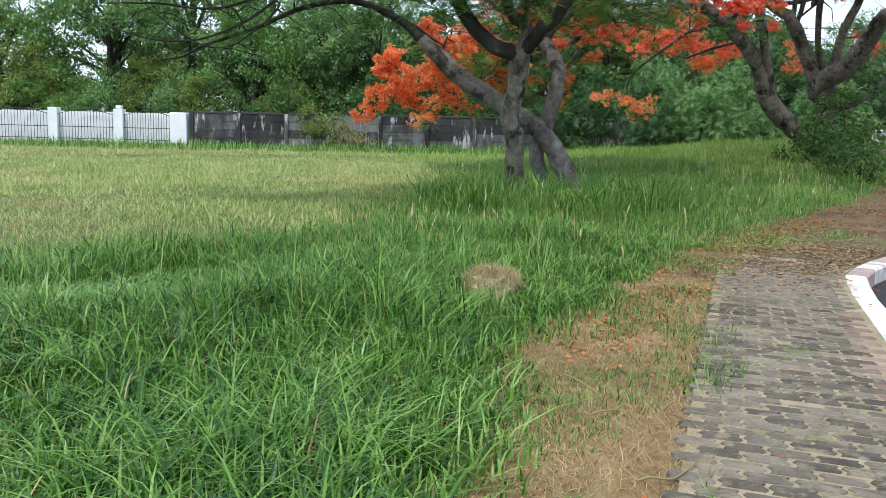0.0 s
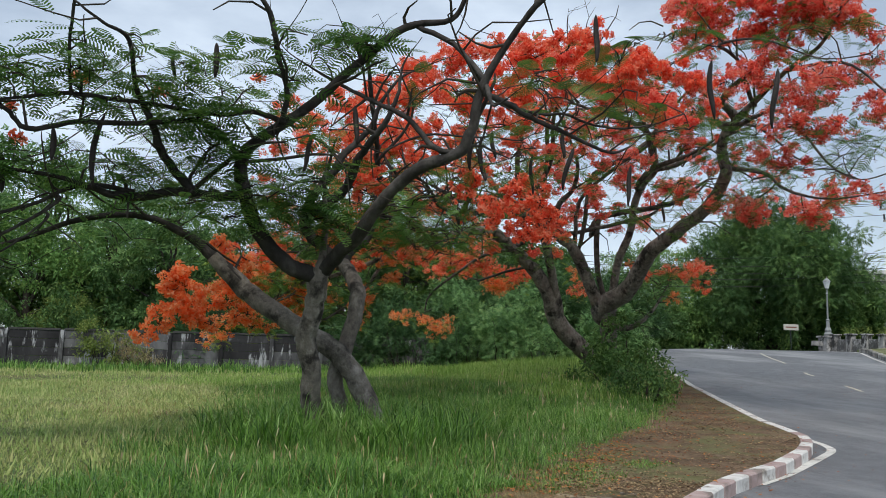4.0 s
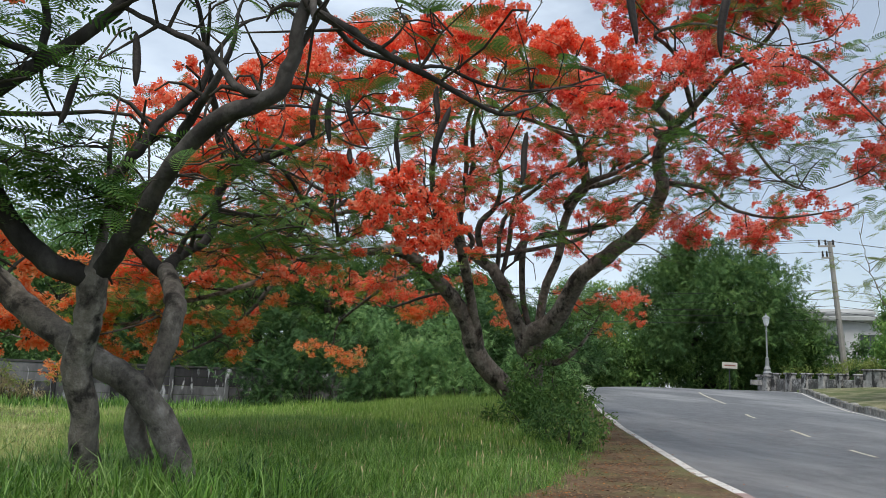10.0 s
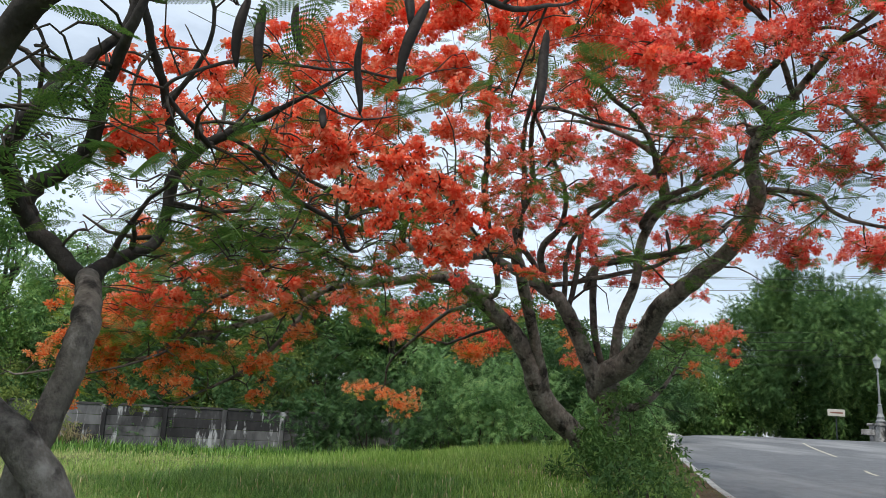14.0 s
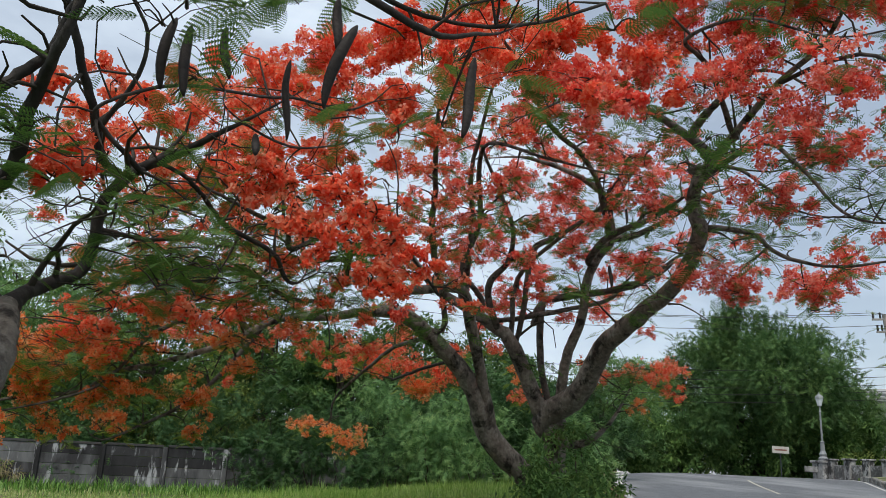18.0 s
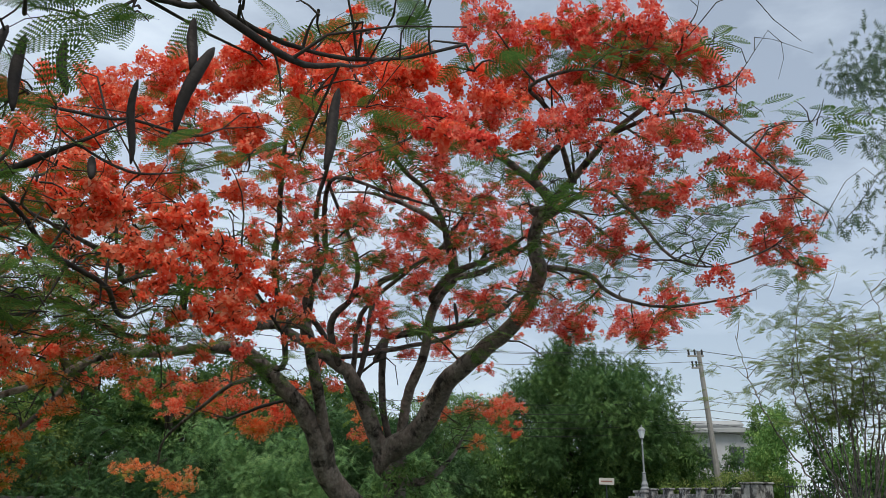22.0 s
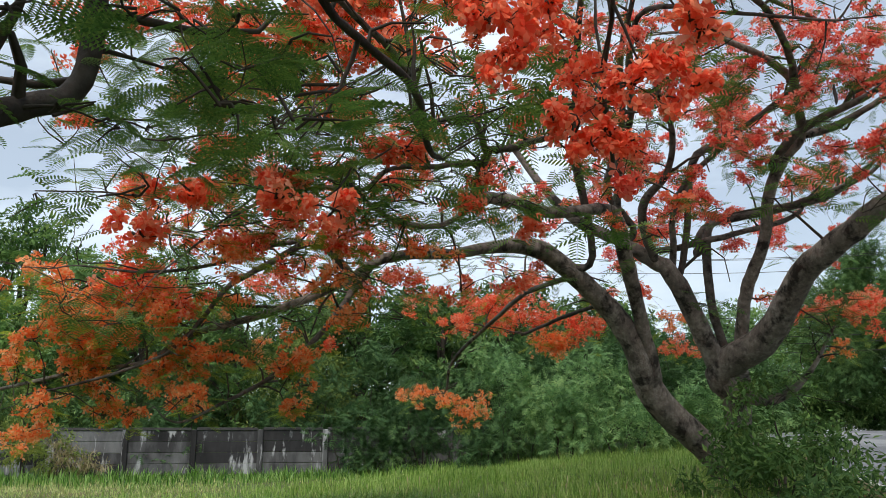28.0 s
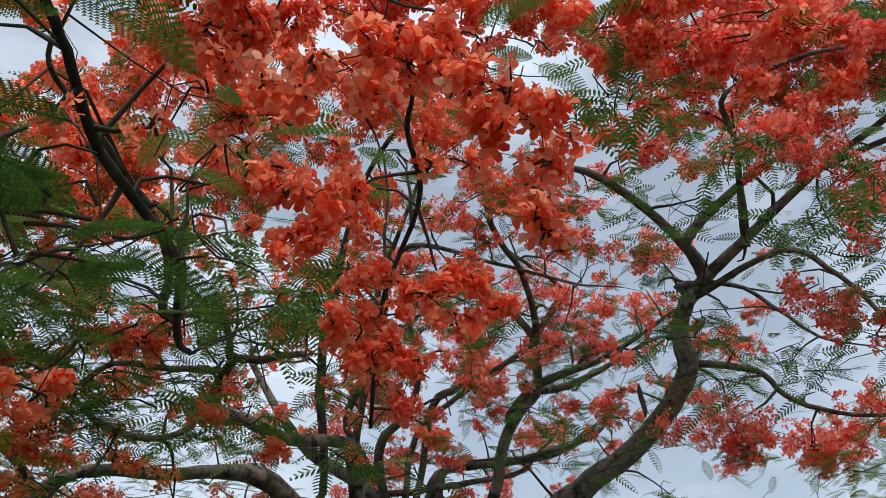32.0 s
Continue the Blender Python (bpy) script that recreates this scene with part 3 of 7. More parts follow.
for start, length in ((13.0, 1.1), (16.8, 1.1), (20.4, 1.1), (23.6, 1.3), (27.3, 1.4), (31.7, 1.4), (38.4, 9.0)):
    paint_line("road_marking", [(d, float(np.interp(d, CENTRE_D, CENTRE_L))) for d in np.linspace(start, start + length, 12)], 0.1, PAINT_YELLOW, "worn cream painted dash on the road's centre line")


# brick-paved footpath beside the kerb
def paver_mesh(name, mat):
    bm = bmesh.new()
    half, deep, zig = 0.074, 0.041, 0.011
    ring = [(-half, -deep), (half, -deep), (half + zig, -deep * 0.35), (half - zig, deep * 0.35), (half, deep), (-half, deep), (-half - zig, deep * 0.35), (-half + zig, -deep * 0.35)]
    low = [bm.verts.new((x, y, -0.04)) for x, y in ring]
    mid = [bm.verts.new((x, y, -0.006)) for x, y in ring]
    top = [bm.verts.new((x * 0.94, y * 0.88, 0.0)) for x, y in ring]
    for a, b in ((low, mid), (mid, top)):
        for k in range(8):
            bm.faces.new((a[k], a[(k + 1) % 8], b[(k + 1) % 8], b[k]))
    bm.faces.new(top)
    me = bpy.data.meshes.new(name)
    bm.to_mesh(me)
    bm.free()
    me.materials.append(mat)
    return me


pavement = tagged(sheet("pavement", np.arange(-6, 8.2, 0.3), lambda d: kerb_l(d) - 1.08, lambda d: kerb_l(d) - 0.08, 6, 0.0195, BEDDING), "old brick-paved footpath with grass in its joints", "pavement", kind="structure")
pav_grey, pav_red = paver_mesh("paver", PAVER), paver_mesh("paver", PAVER_RED)
prng = np.random.default_rng(5)
loose = []
pv = np.array([v.co[:] for v in pav_grey.vertices])
pf = [np.array([p.vertices[:] for p in pav_grey.polygons if len(p.vertices) == 4]), np.array([p.vertices[:] for p in pav_grey.polygons if len(p.vertices) == 8])]
path_u = np.array([0.342, 0.94])
path_n = np.array([0.94, -0.342])
for row in range(-12, 102):
    for col in range(7):
        along, side = row * 0.087 + prng.normal(0, 0.002), -0.17 - col * 0.157 - 0.078 * (row % 2) + prng.normal(0, 0.002)
        origin = np.array([1.0, 0.0]) + path_u * along + path_n * side
        d, l = dl(*origin)
        gap = float(kerb_l(d)) - float(l)
        if gap < 0.13 or gap > 1.07 or d > 8.6:
            continue
        if d > 7.0 and prng.random() < (d - 7.0) / 1.6:
            continue
        z = float(height(d, l)) + 0.0245 + prng.normal(0, 0.002)
        turn = math.degrees(math.atan2(path_n[1], path_n[0])) + prng.normal(0, 0.8)
        m = pose(origin[0], origin[1], z, prng.normal(0, 1.1), prng.normal(0, 0.6), turn) @ Matrix.Diagonal((0.93, prng.uniform(0.82, 0.92), 1, 1))
        if 2.0 < origin[1] < 5.4:
            ob = new("paver", pav_red if col == 0 else pav_grey)
            ob.matrix_world = m
            ob.parent = pavement
        else:
            loose.append((pv @ np.array(m.to_3x3()).T + np.array(m.translation), pf))
if loose:
    lv, lf = join(loose)
    tagged(mesh_part("pavers", np_mesh("pavers", lv, lf), PAVER, pavement), kind="stuff")

# ---- the two flame trees ----
def frond_form(pairs, leaflets):
    """A feathery compound leaf of unit length along y: pairs of pinnae, each a comb of pointed leaflets (or a plain narrow blade)."""
    vs, fs = [], []

    def tri(a, b, c):
        n = len(vs)
        vs.extend([a, b, c])
        fs.append((n, n + 1, n + 2))

    def sag(y):
        return -0.22 * y * y

    for k in range(3):
        y0, y1 = k / 3, (k + 1) / 3
        tri((-0.008, y0, sag(y0)), (0.008, y0, sag(y0)), (0.0, y1, sag(y1)))
    for k in range(pairs):
        y = 0.14 + 0.84 * k / (pairs - 1)
        size = 0.225 * math.sin(math.pi * (0.22 + 0.70 * k / (pairs - 1)))
        for s in (-1, 1):
            dx, dy = s * 0.86, 0.50
            if not leaflets:
                # one pinna as a narrow tapered strip, bent down at its end
                w = 0.026
                px, py = -dy * s, dx * s
                at = [(dx * size * t + 0.008 * s, y + dy * size * t, sag(y) - 0.16 * size * t * t) for t in (0.04, 0.7, 1.0)]
                n = len(vs)
                vs.extend([(at[k2][0] + px * e * w * q, at[k2][1] + py * e * w * q, at[k2][2]) for k2, q in ((0, 0.7), (1, 0.95)) for e in (-1, 1)] + [at[2]])
                fs.extend([(n, n + 2, n + 3), (n, n + 3, n + 1), (n + 2, n + 4, n + 3)])
            else:
                for j in range(leaflets):
                    t = (j + 0.5) / leaflets
                    cx, cy, cz = dx * size * t, y + dy * size * t, sag(y) - 0.12 * size * t * t
                    ll, lw = 0.044 * (1 - 0.45 * t), size / leaflets * 0.52
                    for e in (-1, 1):
                        ex, ey = -dy * e * s, dx * e * s
                        tri((cx - dx * lw, cy - dy * lw, cz), (cx + dx * lw, cy + dy * lw, cz), (cx + ex * ll + dx * lw, cy + ey * ll + dy * lw, cz - 0.008))
    return np.array(vs, float), np.array(fs)


def flower_form(petals, fine):
    """A flame-tree flower about one unit across: broad spoon-shaped petals on narrow claws."""
    vs, fs = [], []
    for k in range(petals):
        a = 2 * math.pi * k / petals + 0.2 * (k % 2)
        c, s = math.cos(a), math.sin(a)
        rows = [(0.04, 0.02, 0.0), (0.42, 0.19, 0.13), (0.64, 0.11, 0.02)] if fine else [(0.10, 0.09, 0.0), (0.58, 0.20, 0.10)]
        n = len(vs)
        for r, w, z in rows:
            for side in (-1, 1):
                vs.append((r * c - side * w * s, r * s + side * w * c, z + 0.04 * side * (k % 2)))
        for i in range(len(rows) - 1):
            fs.append((n + 2 * i, n + 2 * i + 1, n + 2 * i + 3, n + 2 * i + 2))
    return np.array(vs, float), np.array(fs)


FROND_FINE, FROND_COARSE = frond_form(15, 8), frond_form(10, 0)
FLOWER, FLOWER_FAR = flower_form(5, True), flower_form(4, False)


def pod_mesh(length, bend, rng):
    """A long woody flat pod, hanging and curved, swollen over its seeds."""
    n = 14
    t = np.linspace(0, 1, n)
    width = 0.035 * np.sin(np.pi * np.clip(t * 0.94 + 0.05, 0, 1)) ** 0.45 * (1 + 0.06 * np.sin(t * 40))
    width[0] = 0.006
    path = np.stack([bend * np.sin(t * 2.6) * length, 0.02 * np.sin(t * 5), -t * length], 1)
    v, q, c = tube(np.column_stack([path, width]), 8)
    centre = np.repeat(path, 8, axis=0)
    v[:, 1] = centre[:, 1] + (v[:, 1] - centre[:, 1]) * 0.7
    return np_mesh("seed_pod", v, [q, c], True)


def nearest_on(points, p):
    d = np.linalg.norm(points[:, :3] - p, axis=1)
    i = int(np.argmin(d + 0.25 * np.maximum(points[:, 2] - p[2], 0)))
    return points[i]


def twig_to(start, r0, goal, rng, wander=0.12):
    """A crooked thin shoot from a limb to a goal."""
    span = np.linalg.norm(goal - start)
    n = max(4, int(span / 0.22))
    t = np.linspace(0, 1, n)
    path = start + (goal - start) * t[:, None]
    arch = np.sin(np.pi * t)
    path = path + arch[:, None] * (rng.standard_normal(3) * wander * span * 0.6 + np.array([0, 0, 0.10 * span]))
    path[1:-1] += rng.standard_normal((n - 2, 3)) * 0.02 * min(span, 1.5)
    r = r0 * (1 - 0.72 * t) + 0.002
    return np.column_stack([path, r])


def blossoms(centre, radius, rng, size, fill, form):
    """Sprays of flowers in uneven clumps round a centre."""
    clumps = int(6 + radius * 18)
    u = rng.standard_normal((clumps, 3))
    u /= np.linalg.norm(u, axis=1, keepdims=True)
    cc = centre + u * (rng.random((clumps, 1)) ** 0.5) * radius * np.array([1.12, 1.12, 0.7])
    cr = radius * rng.uniform(0.16, 0.42, clumps)
    n = int(fill * (radius / size) ** 2)
    pick = rng.choice(clumps, n, p=cr ** 2 / np.sum(cr ** 2))
    g = rng.standard_normal((n, 3))
    g /= np.linalg.norm(g, axis=1, keepdims=True)
    pos = cc[pick] + g * (rng.random((n, 1)) ** 0.38) * cr[pick][:, None] * np.array([1.0, 1.0, 0.8])
    out = g * 0.8 + rng.standard_normal((n, 3)) * 0.55 + np.array([0, 0, 0.25])
    z = out / np.linalg.norm(out, axis=1, keepdims=True)
    x = np.cross(z, rng.standard_normal((n, 3)))
    x /= np.linalg.norm(x, axis=1, keepdims=True)
    turns = np.stack([x, np.cross(z, x), z], axis=2)
    return stamp(form[0], form[1], pos, turns, size * 1.75 * rng.uniform(0.75, 1.2, n)), cc


def sprays(centre, radius, rng, length, count, fine):
    """Compound leaves spread about a centre, the tips hanging."""
    base = centre + rng.standard_normal((count, 3)) * radius * np.array([0.48, 0.48, 0.28])
    az = rng.uniform(0, 2 * np.pi, count)
    fw = np.stack([np.cos(az), np.sin(az), rng.uniform(-0.45, 0.30, count)], 1)
    f = FROND_FINE if fine else FROND_COARSE
    return stamp(f[0], f[1], base, turns_for(fw, rng, 0.72), length * rng.uniform(0.7, 1.15, count))


def thicken(blobs, reach, rng, shrink=0.8, copies=1):
    """More clusters between those that stand close to one another."""
    b = np.array(blobs)
    extra = []
    for i in range(len(b)):
        for j in range(i + 1, len(b)):
            gap = np.linalg.norm(b[i, :3] - b[j, :3])
            if 0.25 < gap < reach:
                for _ in range(copies):
                    m = (b[i] + b[j]) / 2
                    m[:3] += rng.standard_normal(3) * gap * 0.16
                    extra.append((*m[:3], m[3] * shrink * rng.uniform(0.7, 1.1)))
    return list(map(tuple, blobs)) + extra


def scatter(lo, hi, count, size, rng):
    """Small loose clusters through a part of the crown."""
    p = rng.uniform(lo, hi, (count, 3))
    return [(*q, size * rng.uniform(0.6, 1.3)) for q in p]


def tapered(rows, rng):
    """A limb's rows with a thin crooked shoot added where it would end thick."""
    end, before = np.array(rows[-1]), np.array(rows[-2])
    if end[3] < 0.012 or end[3] > 0.06:
        return rows
    ahead = (end[:3] - before[:3]) / (np.linalg.norm(end[:3] - before[:3]) + 1e-6)
    more, p = [], end[:3]
    for k, r in enumerate((0.62, 0.34, 0.12)):
        ahead = ahead + rng.standard_normal(3) * 0.3 + np.array([0, 0, 0.1])
        ahead /= np.linalg.norm(ahead)
        p = p + ahead * (0.25 + 5 * end[3])
        more.append((*p, end[3] * r))
    return list(rows) + more


def flame_tree(name, place, label, limbs, red, orange, green, fine_near, seed, other=None, dark_limbs=False, leaf=0.48, flower=0.058):
    rng = np.random.default_rng(seed)
    tree = empty(name, place, label, "tree")
    base = Vector(place)
    all_pts = []

    def add(pname, verts, faces, mat, plabel="", smooth=True):
        me = np_mesh(pname, np.asarray(verts) - np.array(base), faces, smooth)
        return mesh_part(pname, me, mat, tree, plabel)

    wood = np.concatenate([smooth_path(rows, 4) for rows in limbs])
    owner = np.concatenate([np.full(4 * (len(rows) - 1) + 1, i) for i, rows in enumerate(limbs)])
    for i, rows in enumerate(limbs):
        start = np.array(rows[0])
        others = wood[(owner != i) & (wood[:, 3] > start[3] * 0.85)]
        if start[2] > 1.2 and len(others):
            gap = np.linalg.norm(others[:, :3] - start[:3], axis=1) + 0.4 * np.maximum(others[:, 2] - start[2], 0)
            if 0.06 < np.min(gap) < 1.5:
                rows = [(*others[int(np.argmin(gap))][:3], start[3] * 1.15)] + list(rows)
        path = smooth_path(tapered(rows, rng), 5)
        wob = rng.standard_normal((len(path), 3)) * path[:, 3:4] * (0.05 if path[0, 3] > 0.1 else 0.13)
        path[:, :3] += wob
        fat = path[0, 3] > 0.1
        v, q, c = tube(path, 14 if fat else 8, 0.022 if fat else 0.05, rng)
        # raised limbs of the leaning tree and thin limbs get bark with painted-in shade
        add("trunk" if fat and path[0, 2] < 1.2 else "limb", v, [q, c], BARK if (path[0, 2] < 1.2 if dark_limbs else path[0, 3] > 0.13) else (BARK_SHADED if dark_limbs or path[0, 3] < 0.045 else BARK_BRANCH))
        all_pts.append(path)
    pts = np.concatenate(all_pts)
    twigs = []

    grown = [np.concatenate([pts] + ([other] if other is not None else []))]

    def shoots(x, y, z, r, tips):
        """A branchlet from the nearest wood to the cluster, and short stalks within it; later ones may spring from earlier ones."""
        p = np.array([x, y, z])
        near = nearest_on(grown[0], p)
        if np.linalg.norm(near[:3] - p) > 0.1:
            t = twig_to(near[:3], min(near[3] * 0.7, 0.012 + 0.012 * np.linalg.norm(near[:3] - p)), p, rng)
            twigs.append(tube(t, 5)[:2])
            grown[0] = np.concatenate([grown[0], t[1:]])
        for g in tips:
            twigs.append(tube(twig_to(p + rng.standard_normal(3) * r * 0.15, 0.008, g, rng, 0.2), 4)[:2])

    def by_reach(blobs):
        return sorted(blobs, key=lambda q: float(np.min(np.linalg.norm(grown[0][:, :3] - np.array(q[:3]), axis=1))))

    for mat, blobs, fill, plabel in ((PETAL_RED, red, 2.8, "scarlet flower clusters"), (PETAL_ORANGE, orange, 2.3, "orange flower clusters")):
        for x, y, z, r in by_reach(blobs):
            near = y < 17.5 and x < 8.5
            (v, f), cc = blossoms(np.array([x, y, z]), r * (0.95 if near else 1.12), rng, flower, fill * (1.55 if near else 1), FLOWER if y < 19 and (x < 9 or z > 8) else FLOWER_FAR)
            tagged(add("blossom", v, f, PETAL_FLAME if (mat == PETAL_RED and x + rng.normal(0, 1.5) < 8.0) or (mat == PETAL_ORANGE and z + rng.normal(0, 0.5) > 3.7) else mat, plabel), kind="stuff")
            shoots(x, y, z, r, cc[:4])
            k = (1 if z > 4.2 else 0) if near else int(4 + r * (20 if mat == PETAL_RED else 24))
            if k == 0:
                continue
            v, f = sprays(np.array([x, y, z - 0.3 * r]), r * 1.25, rng, leaf * 0.75, k, False)
            tagged(add("leaf_spray", v, f, FROND_YELLOW if mat == PETAL_ORANGE else FROND), kind="stuff")
    for x, y, z, r in by_reach(green):
        fine = fine_near(x, y, z)
        k = int(8 + r * 34) if not fine and y < 14.5 and x < 3 else int(5 + r * 24) if not fine else int(2 + r * 8)
        v, f = sprays(np.array([x, y, z]), r * 1.3, rng, leaf, k, fine)
        tagged(add("leaf_spray", v, f, FROND), kind="stuff")
        tips = [np.array([x, y, z]) + rng.standard_normal(3) * r * np.array([0.9, 0.9, 0.4]) for _ in range(3)]
        shoots(x, y, z, r, tips)
    # bare crooked twigs along the outer limbs
    for path in all_pts:
        thin = path[path[:, 3] < 0.07]
        for k in range(0, len(thin), 5):
            a = thin[k]
            goal = a[:3] + rng.standard_normal(3) * np.array([0.5, 0.5, 0.35]) + np.array([0, 0, 0.12])
            twigs.append(tube(twig_to(a[:3], a[3] * 0.45 + 0.002, goal, rng, 0.25), 4)[:2])
    v, f = join([(a, [b]) for a, b in twigs])
    tagged(add("twig_growth", v, f, TWIG), kind="stuff")
    return tree, pts


